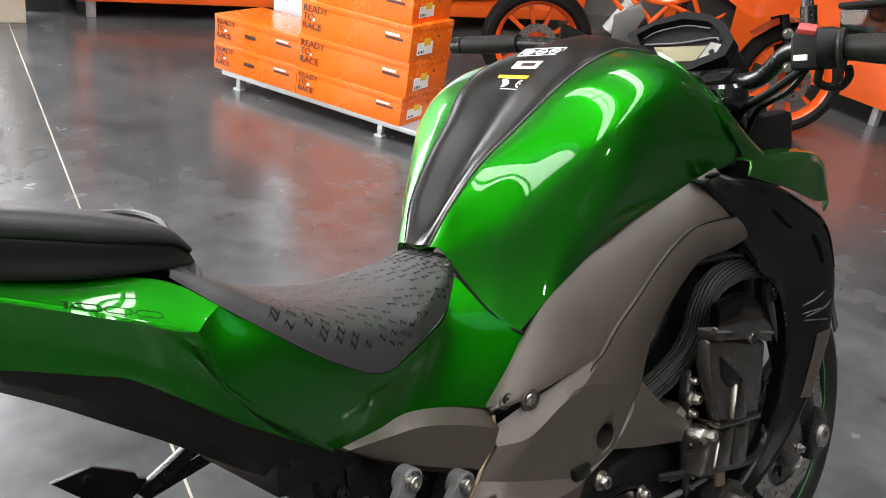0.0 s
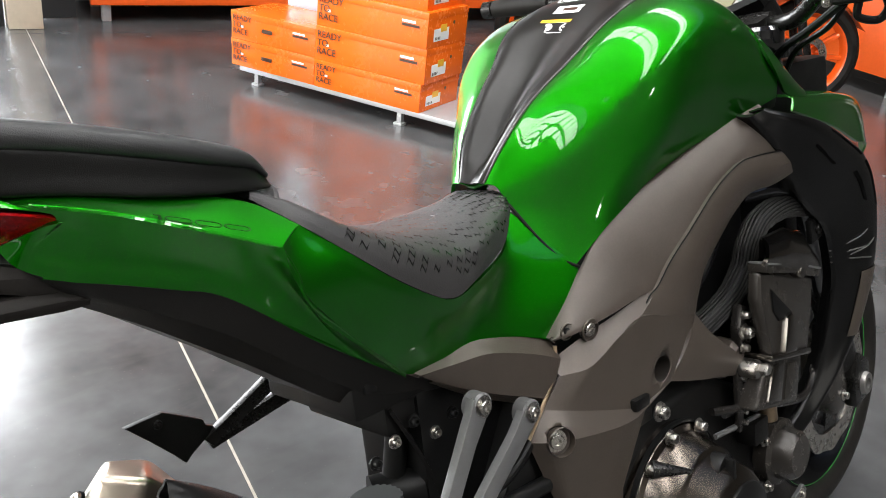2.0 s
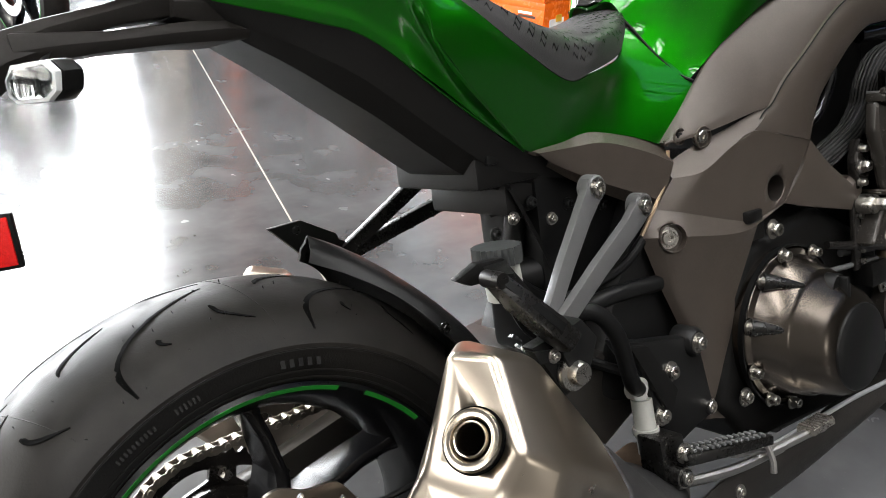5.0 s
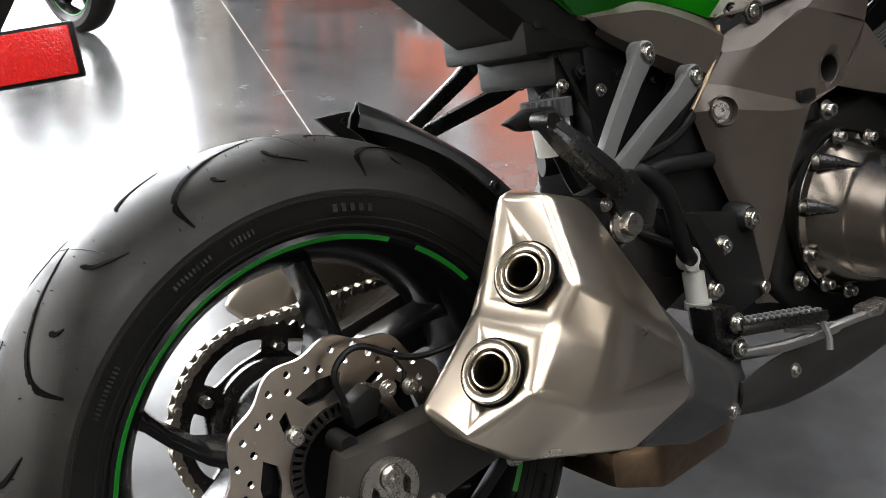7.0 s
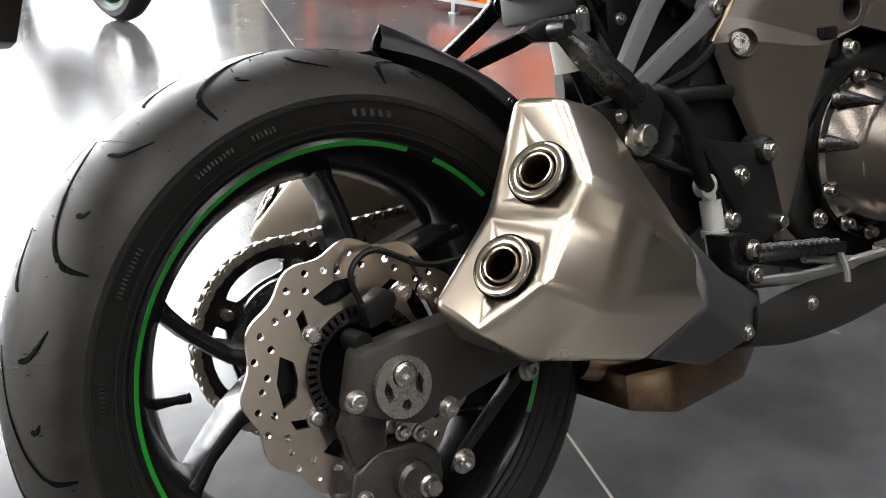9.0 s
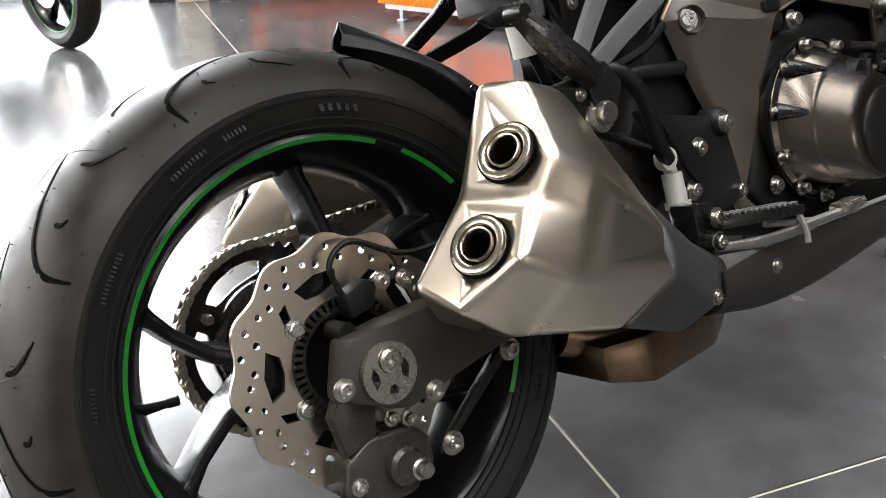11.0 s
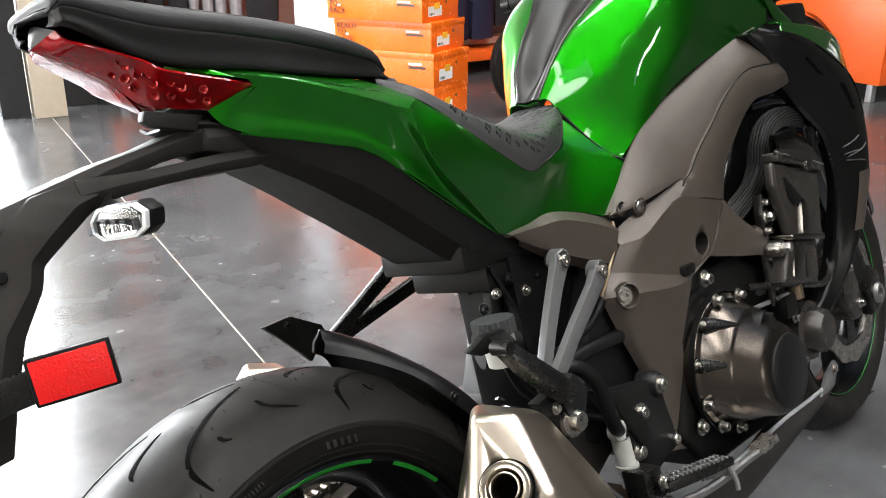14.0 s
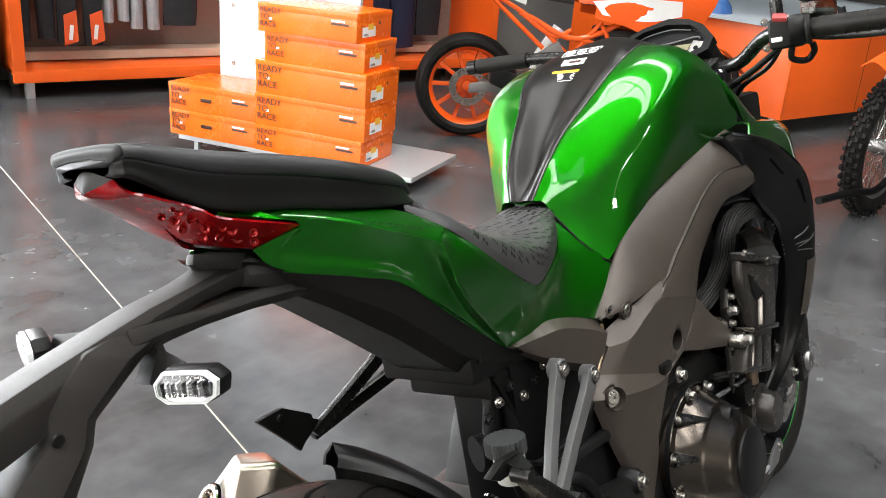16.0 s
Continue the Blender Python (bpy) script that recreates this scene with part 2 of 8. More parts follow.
def loft(rings, closed=True, cap=True):
    """A skin over rings of equal point counts."""
    bm = bmesh.new()
    rows = [[bm.verts.new(p) for p in r] for r in rings]
    n = len(rows[0])
    for a, b in zip(rows, rows[1:]):
        for i in range(n if closed else n - 1):
            j = (i + 1) % n
            bm.faces.new((a[i], a[j], b[j], b[i]))
    if cap and closed:
        bm.faces.new(rows[0]), bm.faces.new(rows[-1])
    return bm


def spline(pts, n):
    """n points on a Catmull-Rom curve through pts."""
    P = [Vector(p) for p in pts]
    P = [2 * P[0] - P[1]] + P + [2 * P[-1] - P[-2]]
    out = []
    m = len(P) - 3
    for k in range(n):
        s = k / (n - 1) * m
        i = min(int(s), m - 1)
        t = s - i
        a, b, c, d = P[i:i + 4]
        out.append(0.5 * (2 * b + (c - a) * t + (2 * a - 5 * b + 4 * c - d) * t * t + (3 * b - a - 3 * c + d) * t ** 3))
    return out


def tube(pts, r, n=12, steps=24, cap=True, flat=1.0):
    """A round bar along a smooth curve; r a number or one for each end."""
    c = spline(pts, steps) if steps else [Vector(p) for p in pts]
    rr = r if isinstance(r, (list, tuple)) else (r, r)
    rings, up = [], None
    for i, p in enumerate(c):
        t = (c[min(i + 1, len(c) - 1)] - c[max(i - 1, 0)]).normalized()
        if up is None:
            up = t.orthogonal().normalized()
        up = (up - t * up.dot(t)).normalized()
        side = t.cross(up)
        s = rr[0] + (rr[1] - rr[0]) * i / (len(c) - 1)
        rings.append([p + up * math.cos(2 * math.pi * k / n) * s + side * math.sin(2 * math.pi * k / n) * s * flat for k in range(n)])
    return loft(rings, True, cap)


def lathe(profile, n=48, closed=False):
    """A body turned about the y axis from (radius, y) pairs."""
    bm = bmesh.new()
    rows = []
    for k in range(n):
        a = 2 * math.pi * k / n
        rows.append([bm.verts.new((r * math.cos(a), y, r * math.sin(a))) for r, y in profile])
    m = len(profile)
    for k in range(n):
        p, q = rows[k], rows[(k + 1) % n]
        for i in range(m if closed else m - 1):
            j = (i + 1) % m
            if profile[i][0] == 0 and profile[j][0] == 0:
                continue
            if profile[i][0] == 0:
                bm.faces.new((p[i], q[j], p[j]))
            elif profile[j][0] == 0:
                bm.faces.new((p[i], q[i], p[j]))
            else:
                bm.faces.new((p[i], q[i], q[j], p[j]))
    bmesh.ops.remove_doubles(bm, verts=bm.verts, dist=1e-6)
    return bm


def at(x, y, z, rx=0, ry=0, rz=0):
    return pose(x, y, z, rx, ry, rz)


def bolt_bm(r, h):
    """A socket-head bolt pointing to -y, seated at y = 0."""
    return lathe([(0, -h * 0.45), (r * 0.45, -h * 0.45), (r * 0.5, -h), (r * 0.86, -h), (r, -h * 0.8), (r, 0), (r * 1.5, 0.0), (r * 1.5, 0.002)], 16)


def text_bm(body, size, depth=0.0008):
    """Letters lying in the x-z plane, reading along x, facing -y."""
    cu = bpy.data.curves.new("letters", "FONT")
    cu.body, cu.size, cu.extrude = body, size, depth
    ob = new("letters", cu)
    me = bpy.data.meshes.new_from_object(ob)
    bm = bmesh.new()
    bm.from_mesh(me)
    bpy.data.objects.remove(ob)
    bpy.data.meshes.remove(me)
    bpy.data.curves.remove(cu)
    return moved(bm, pose(0, 0, 0, 90, 0, 0))


# ---- hall ----
def slabs():
    floor = tagged(mesh_ob("floor", moved(box(-22, 22, -22, 22, -0.06, -0.004), ROOM), FILLER, False), "pale joint filler under polished concrete slabs", "floor", kind="structure")
    u0, v0, s, g = 0.355, -0.012, 4.85, 0.0035
    for i in range(-4, 4):
        for j in range(-4, 4):
            bm = moved(box(u0 + i * s + g, u0 + (i + 1) * s - g, v0 + j * s + g, v0 + (j + 1) * s - g, -0.05, 0, 0.0), ROOM)
            ob = part("floor_slab", bm, FLOOR, floor, "", False)
            ob["kind"] = "structure"


slabs()


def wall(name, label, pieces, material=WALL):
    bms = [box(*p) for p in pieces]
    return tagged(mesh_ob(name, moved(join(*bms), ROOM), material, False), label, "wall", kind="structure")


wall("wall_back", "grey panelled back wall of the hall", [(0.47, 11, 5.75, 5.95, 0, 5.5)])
# Assumed walls: tone lowered to keep bounced light out of the reflections.
wall("wall_right", "plain assumed side wall", [(11, 11.2, -7, 5.95, 0, 5.5)], ASSUMED_WALL)
# Opening and frame are made up to hold the streak lamp.
wall("wall_front", "assumed wall with an added opening for the streak lamp", [(-6, 3.65, -7.2, -7, 0, 5.5), (3.95, 11.2, -7.2, -7, 0, 5.5), (3.65, 3.95, -7.2, -7, 0, 1.05), (3.65, 3.95, -7.2, -7, 2.05, 5.5)], ASSUMED_WALL)
tagged(mesh_ob("streak_lamp_frame", moved(join(*[box(x, x + 0.04, -6.99, -6.93, 1.01, 2.09) for x in (3.61, 3.95)], box(3.65, 3.95, -6.985, -6.935, 1.01, 1.05), box(3.65, 3.95, -6.985, -6.935, 2.05, 2.09)), ROOM), DARK_METAL, False), "added dark metal frame round the streak lamp", "window", kind="structure")
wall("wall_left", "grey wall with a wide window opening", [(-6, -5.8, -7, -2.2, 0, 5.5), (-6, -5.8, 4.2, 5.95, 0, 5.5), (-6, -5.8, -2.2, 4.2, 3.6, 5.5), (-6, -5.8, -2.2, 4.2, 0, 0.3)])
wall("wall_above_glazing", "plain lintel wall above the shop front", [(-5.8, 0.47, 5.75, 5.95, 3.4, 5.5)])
# glazing bars of the wide side window, standing just inside its pane
bars = [box(-5.36, -5.30, v - 0.05, v + 0.05, 0.3, 3.6) for v in (-2.15, -1.1, -0.05, 1.0, 2.05, 3.1, 4.15)] + [box(-5.35, -5.31, -2.2, 4.2, z - 0.04, z + 0.04) for z in (0.36, 1.1, 2.3, 3.54)]
tagged(mesh_ob("window_3", moved(join(*bars), ROOM), DARK_METAL, False), "dark metal bars of the wide side window", "window", kind="structure")
# ceiling with four long roof lights
pieces = []
edges = [-6, -3.2, -2.0, -0.4, 0.8, 2.4, 3.6, 5.2, 6.4, 11.2]
for k in range(0, 10, 2):
    pieces.append((edges[k], edges[k + 1], -7.2, 5.95, 5.5, 5.7))
for k in range(1, 9, 2):
    pieces += [(edges[k], edges[k + 1], -7.2, -6.5, 5.5, 5.7), (edges[k], edges[k + 1], 4.5, 5.95, 5.5, 5.7)]
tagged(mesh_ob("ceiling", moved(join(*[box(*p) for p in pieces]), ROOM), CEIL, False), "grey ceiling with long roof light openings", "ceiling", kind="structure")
# ---- boxes on the low stand ----
STAND = Matrix.Translation((2.446 - 0.0194, 2.33 - 0.0049, 0)) @ Matrix(((0.970, 0.244, 0, 0), (0.244, -0.970, 0, 0), (0, 0, 1, 0), (0, 0, 0, 1)))


def stand_m(depth, along, z, turn=0):
    """depth: away from the viewer's side; along: along the long face."""
    return Matrix.Translation(STAND @ Vector((depth, along, z))) @ pose(0, 0, 0, 0, 0, -75.9 + turn)


def card_box(length, depth, height, m, label, grip=False, lid=True, stickers=2):
    """A shoe-box: its long printed face to -y, the sticker end to +x."""
    t = thing("shoe_box", m, label, "box", "stacked boxes")
    part("carton", box(0, length, 0, depth, 0, height - 0.004, 0.003), ORANGE_CARD, t)
    part("lid", box(-0.002, length + 0.002, -0.002, depth + 0.002, height - 0.03, height, 0.003), ORANGE_CARD, t)
    k = height / 0.15
    for i, w in enumerate(("READY", "TO", "RACE")):
        part("lettering", moved(text_bm(w, 0.042 * k), Matrix.Translation((0.012, -0.0032, height * 0.68 - i * 0.036 * k))), INK, t, "dark printed word", False)
    part("print_mark", box(0.062, 0.078, -0.0034, -0.002, height * 0.44, height * 0.52, 0.002), WHITE_LABEL, t, "small pale printed mark")
    for dz, l in ((0.64, 0.07), (0.54, 0.09)):
        part("print_bar", box(length - 0.13, length - 0.13 + l, -0.0034, -0.002, height * dz, height * (dz + 0.07)), WHITE_LABEL if dz > 0.6 else INK, t, "unreadable printed line", False)
    # Hand and finger holes are flat dark patches, shade inside as colour.
    if grip:
        part("grip_hole", box(length * 0.38, length * 0.5, -0.0034, -0.001, height * 0.42, height * 0.55, 0.004), INK, t, "slotted hand hole")
    if stickers:
        part("barcode_sticker", box(length + 0.001, length + 0.0032, 0.05, 0.17, height * 0.18, height * 0.52), WHITE_LABEL, t, "white sticker with dark bars", False)
        part("price_sticker", box(length + 0.0015, length + 0.0036, 0.10, 0.15, height * 0.42, height * 0.62), YELLOW_LABEL, t, "yellow square sticker", False)
        for j in range(4):
            part("sticker_bar", box(length + 0.003, length + 0.004, 0.058 + j * 0.012, 0.064 + j * 0.012, height * 0.22, height * 0.30), INK, t, "", False)
        part("finger_hole", moved(lathe([(0, 0), (0.008, 0), (0.008, 0.001), (0, 0.001)], 16), pose(length + 0.003, 0.21, height * 0.62, 0, 0, 90)), INK, t, "round finger hole")
    return t


LV = [0.082, 0.208, 0.361, 0.515, 0.648, 0.778]
for k in range(5):
    off = (0.0, 0.012, 0.012, -0.012, -0.04)[k]
    st = (0.0, 0.0, 0.0, 0.045, 0.015)[k]
    card_box(0.575 + off - st, 0.33, LV[k + 1] - LV[k], stand_m(0.0 + (0.0, 0.0, 0.005, 0.012, 0.0)[k], -0.485 + st, LV[k], (0, 0.5, -0.6, 1.2, -1)[k]), "glossy orange cardboard box with dark printed words" + ("", " and end stickers", " and end stickers", ", set back a little", " on top")[k])
for k, (z0, z1) in enumerate(((0.082, 0.21), (0.21, 0.342))):
    card_box(0.505, 0.33, z1 - z0, stand_m(0.004, -0.995, z0, 0.4 * k), "flat orange cardboard box with a hand hole", True, True, 0)


def display_stand():
    t = thing("display_stand", stand_m(0.0, -1.0, 0), "low silver display stand under orange boxes", "stand")
    part("shelf", box(0.05, 1.35, 0.01, 0.55, 0.058, 0.082, 0.003), SILVER, t)
    for x, y in ((0.15, 0.03), (0.98, 0.03), (0.15, 0.5), (0.98, 0.5)):
        leg = part("leg", join(box(x - 0.012, x + 0.012, y - 0.012, y + 0.012, 0.012, 0.058, 0.002), box(x - 0.022, x + 0.022, y - 0.022, y + 0.022, 0, 0.012, 0.003)), SILVER, t)
    p = part("back_panel", box(0.04, 0.86, 0.375, 0.40, 0.082, 1.9, 0.002), PANEL, t, "pale steel panel with bolts")
    for z in (0.405, 0.70, 1.0, 1.3):
        part("bolt", moved(bolt_bm(0.008, 0.006), at(0.125, 0.374, z)), BOLT, p)
    return t


display_stand()
# ---- surface helpers ----
def grid(curves, nu, nv):
    """Points of a smooth sheet over control curves of equal length."""
    rows = [spline(c, nv) for c in curves]
    cols = [spline([r[j] for r in rows], nu) for j in range(nv)]
    return [[cols[j][i] for j in range(nv)] for i in range(nu)]


def folded(curves, nu, nv):
    """Like grid, but folded sharply at each control curve."""
    rows = [spline(c, nv) for c in curves]
    out = []
    for a, b in zip(rows, rows[1:]):
        out += [[p.lerp(q, k / nu) for p, q in zip(a, b)] for k in range(nu)]
    return out + [rows[-1]]


def sheet(g, thick=0.003):
    """A thin solid skin over a grid of points: two layers, joined round the border."""
    n, m = len(g), len(g[0])
    P = [[Vector(p) for p in r] for r in g]
    mid = sum((p for r in P for p in r), Vector()) / (n * m)
    N, lean = [], 0.0
    for i in range(n):
        row = []
        for j in range(m):
            du = P[min(i + 1, n - 1)][j] - P[max(i - 1, 0)][j]
            dv = P[i][min(j + 1, m - 1)] - P[i][max(j - 1, 0)]
            v = du.cross(dv)
            row.append(v.normalized() if v.length > 1e-12 else Vector())
            lean += row[-1].dot(P[i][j] - mid)
        N.append(row)
    k = -thick if lean > 0 else thick
    bm = bmesh.new()
    a = [[bm.verts.new(p) for p in r] for r in P]
    b = [[bm.verts.new(P[i][j] + N[i][j] * k) for j in range(m)] for i in range(n)]

    def quad(*v):
        bm.faces.new(v)
    for i in range(n - 1):
        for j in range(m - 1):
            quad(a[i][j], a[i][j + 1], a[i + 1][j + 1], a[i + 1][j])
            quad(b[i][j], b[i + 1][j], b[i + 1][j + 1], b[i][j + 1])
    for i in range(n - 1):
        quad(a[i][0], a[i + 1][0], b[i + 1][0], b[i][0]), quad(a[i][m - 1], b[i][m - 1], b[i + 1][m - 1], a[i + 1][m - 1])
    for j in range(m - 1):
        quad(a[0][j], b[0][j], b[0][j + 1], a[0][j + 1]), quad(a[n - 1][j], a[n - 1][j + 1], b[n - 1][j + 1], b[n - 1][j])
    return bm


def mirror(p, c=-0.018):
    return (p[0], 2 * c - p[1], p[2])


def flipped(bm, c=-0.018):
    moved(bm, Matrix.Translation((0, 2 * c, 0)) @ Matrix.Diagonal((1, -1, 1, 1)))
    bmesh.ops.reverse_faces(bm, faces=bm.faces)
    return bm


def far_side(bm):
    """Mirror a part of the right side over the bike's own middle plane."""
    n, p = Vector((0, math.cos(radians(4)), math.sin(radians(4)))), Vector((0, 0.0015, 0.835))
    m = Matrix.Identity(3)
    for i in range(3):
        for j in range(3):
            m[i][j] -= 2 * n[i] * n[j]
    moved(bm, Matrix.Translation(p) @ m.to_4x4() @ Matrix.Translation(-p))
    bmesh.ops.reverse_faces(bm, faces=bm.faces)
    return bm


def cutout(outer, holes, thick):
    """A flat plate in the x-z plane with holes through it, between y = -thick / 2 and thick / 2."""
    cu = bpy.data.curves.new("outline", "CURVE")
    cu.dimensions, cu.fill_mode, cu.extrude = "2D", "BOTH", thick / 2
    for ring in (outer, *holes):
        s = cu.splines.new("POLY")
        s.points.add(len(ring) - 1)
        for q, (x, z) in zip(s.points, ring):
            q.co = (x, z, 0, 1)
        s.use_cyclic_u = True
    ob = new("outline", cu)
    me = bpy.data.meshes.new_from_object(ob)
    bm = bmesh.new()
    bm.from_mesh(me)
    bpy.data.objects.remove(ob)
    bpy.data.meshes.remove(me)
    bpy.data.curves.remove(cu)
    bmesh.ops.remove_doubles(bm, verts=bm.verts, dist=1e-6)
    return moved(bm, pose(0, 0, 0, 90, 0, 0))


def ring_pts(r, n, cx=0, cz=0, wave=0, k=0, a0=0):
    return [(cx + (r + wave * math.cos(k * (a0 + 2 * math.pi * i / n))) * math.cos(a0 + 2 * math.pi * i / n), cz + (r + wave * math.cos(k * (a0 + 2 * math.pi * i / n))) * math.sin(a0 + 2 * math.pi * i / n)) for i in range(n)]


def pol(r, deg):
    return (r * math.cos(radians(deg)), r * math.sin(radians(deg)))


def beam(rings, bevel=0.004):
    bm = loft(rings)
    bmesh.ops.recalc_face_normals(bm, faces=bm.faces)
    if bevel:
        bmesh.ops.bevel(bm, geom=bm.edges[:], offset=bevel, segments=2, affect="EDGES", profile=0.6, clamp_overlap=True)
    return bm


def drilled(ob, cutters):
    """Cuts round wells out of a closed part."""
    for bm in cutters:
        cut = mesh_ob("cutter", bm, CABLE)
        cut.parent = bike
        mod = ob.modifiers.new("well", "BOOLEAN")
        mod.operation, mod.solver, mod.object = "DIFFERENCE", "EXACT", cut
        bpy.context.view_layer.update()
        me = bpy.data.meshes.new_from_object(ob.evaluated_get(bpy.context.evaluated_depsgraph_get()))
        ob.modifiers.remove(mod)
        ob.data = me
        bpy.data.objects.remove(cut)


def rect(x, y, z, dy, dz, dx=0.0):
    """A section ring across the bike."""
    return [(x - dx, y - dy, z - dz), (x - dx, y + dy, z - dz), (x + dx, y + dy, z + dz), (x + dx, y - dy, z + dz)]


# ---- the motorcycle ----
BIKE = pose(0, 0, 0, -17.1, 0, 0)
bike = thing("motorcycle", BIKE, "metallic green naked sport motorcycle on its side stand", "motorcycle")
AX, AZ = 0.0, 0.311


def bolts(places, r, parent, h=0.005, material=BOLT, ry=0):
    for p in places:
        part("bolt", moved(bolt_bm(r, h), at(*p)), material, parent)


# rear wheel
def rear_wheel():
    w = part("rear_wheel", moved(lathe([(0.213, -0.083), (0.219, -0.088), (0.2235, -0.086), (0.2235, -0.080), (0.215, -0.074), (0.206, -0.060), (0.198, -0.045), (0.192, -0.02), (0.192, 0.02), (0.198, 0.045), (0.206, 0.060), (0.215, 0.074), (0.2235, 0.080), (0.2235, 0.086), (0.219, 0.088), (0.213, 0.083), (0.204, 0.066), (0.195, 0.05), (0.186, 0.02), (0.186, -0.02), (0.195, -0.05), (0.204, -0.066)], 128, True), at(AX, 0, AZ)), RIM_BLACK, bike, "gloss black cast wheel rim")
    prof = [(0.2215, -0.082), (0.227, -0.0890), (0.238, -0.0950), (0.250, -0.0992), (0.2590, -0.1020), (0.2625, -0.1020), (0.2655, -0.1000), (0.272, -0.0960), (0.280, -0.0893), (0.288, -0.0805), (0.2958, -0.0690), (0.3035, -0.0530), (0.3095, -0.036), (0.3135, -0.018), (0.3150, 0)]
    prof = prof + [(r, -y) for r, y in prof[-2::-1]]
    part("tyre", moved(lathe(prof, 200), at(AX, 0, AZ)), RUBBER, w, "new black road tyre with curved grooves", angle=30)
    # sidewall skin with raised rings
    part("sidewall", moved(lathe([(0.2265, -0.0892), (0.238, -0.0954), (0.250, -0.0996), (0.2588, -0.1024), (0.2600, -0.1008)], 160), at(AX, 0, AZ)), SIDEWALL, w, "matt dark tyre sidewall", angle=60)
    for r, y in ((0.2285, -0.0908), (0.2360, -0.0950), (0.2570, -0.1024)):
        part("sidewall_ring", moved(lathe([(r - 0.0010, y + 0.001), (r - 0.0007, y - 0.0006), (r + 0.0007, y - 0.0008), (r + 0.0011, y + 0.001)], 128), at(AX, 0, AZ)), SIDEWALL, w)
    # green stripe in four arcs
    for a0, a1 in ((40, 59), (67.5, 206), (214, 250), (330, 345)):
        g = [[(r * math.cos(radians(a)), y, r * math.sin(radians(a))) for r, y in ((0.2195, -0.0886), (0.2152, -0.0856))] for a in np.linspace(a0, a1, 60)]
        part("rim_stripe", moved(sheet(g, 0.0006), at(AX, -0.0003, AZ)), GREEN_MID, w, "thin green rim stripe")
    # six slim spokes, splayed in pairs from the hub
    for k in range(6):
        c, sg = 179 + 120 * (k // 2), (-1, 1)[k % 2]
        rings = []
        for r, da, hw, y0, y1 in ((0.040, 8, 0.013, -0.050, 0.030), (0.080, 11, 0.0115, -0.046, 0.024), (0.120, 15.5, 0.0098, -0.040, 0.010), (0.160, 22.5, 0.0090, -0.037, 0.004), (0.184, 26.5, 0.0100, -0.038, 0.004), (0.200, 28.5, 0.0150, -0.042, 0.010)):
            a = radians(c + sg * da)
            o, t = Vector((AX + r * math.cos(a), 0, AZ + r * math.sin(a))), Vector((-math.sin(a), 0, math.cos(a)))
            rings.append([o - t * hw * 0.8 + Vector((0, y0, 0)), o + Vector((0, y0 - 0.003, 0)), o + t * hw * 0.8 + Vector((0, y0, 0)), o + t * hw + Vector((0, y1, 0)), o - t * hw + Vector((0, y1, 0))])
        part("spoke", beam(rings, 0.002), RIM_BLACK, w)
    part("hub", moved(lathe([(0.0, -0.075), (0.030, -0.075), (0.034, -0.06), (0.045, -0.045), (0.05, -0.02), (0.05, 0.03), (0.06, 0.05), (0.06, 0.08), (0, 0.08)], 48), at(AX, 0, AZ)), RIM_BLACK, w)
    d = Vector((math.cos(radians(179)), 0, math.sin(radians(179))))
    base = Vector((AX, -0.020, AZ)) + d * 0.190
    tip = base - d * 0.016 + Vector((0.006, -0.014, 0.002))
    part("valve", join(tube([base, (base + tip) / 2, tip], (0.0062, 0.004), 12, 8), tube([tip, tip + (tip - base) * 0.40], 0.0050, 12, 0)), CABLE, w, "rubber tyre valve with cap")
    # tread grooves: near-black strips laid on the tread, their shade in the colour
    ty, tr = [0, 0.018, 0.036, 0.053, 0.069, 0.0805, 0.0893, 0.096, 0.100], [0.3150, 0.3135, 0.3095, 0.3035, 0.2958, 0.288, 0.280, 0.272, 0.2655]

    def on_tread(y, a):
        y = max(-0.099, min(0.099, y))
        rr = np.interp(abs(y), ty, tr)
        return Vector((AX + rr * math.cos(radians(a)), y, AZ + rr * math.sin(radians(a))))

    def groove(name, pts, wdt, deep, material):
        n, rings = len(pts), []
        for i, p in enumerate(pts):
            t = (pts[min(i + 1, n - 1)] - pts[max(i - 1, 0)]).normalized()
            nn = (p - Vector((AX, p.y * 0.55, AZ))).normalized()
            sd = t.cross(nn).normalized() * wdt * (0.22 + 0.78 * math.sin(math.pi * (i + 0.5) / n))
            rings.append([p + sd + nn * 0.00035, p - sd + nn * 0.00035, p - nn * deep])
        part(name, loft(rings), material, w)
    # one long sickle, two commas and a short drop on each pitch, on both flanks
    for k in range(10):
        a = 4 + 36 * k
        for sgn, da in ((-1, 0), (1, 18)):
            for ya, yb, aa, ab, bow, wdt in ((0.094, 0.014, 0, 21, 7.5, 0.0030), (0.078, 0.050, 25.5, 19.5, 1.5, 0.0030), (0.074, 0.064, 10, 8.5, 0.5, 0.0026), (0.030, 0.004, 30, 40, 3, 0.0022)):
                groove("groove_shade", [on_tread(sgn * (ya + (yb - ya) * q), a + da - aa - (ab - aa) * q + bow * math.sin(math.pi * q)) for q in np.linspace(0, 1, 16)], wdt * 1.35, 0.003, SHADE_BLACK)
    for k in range(9):
        a = 3 + 40 * k
        p = [on_tread(-0.098 + 0.16 * q, a + 8 * q) for q in np.linspace(0, 1, 14)]
        part("mould_line", tube([q + (q - Vector((AX, 0, AZ))).normalized() * 0.0001 for q in p], 0.0004, 5, 0), SIDEWALL, w)
    # little moulding hairs
    rnd = random.Random(12)
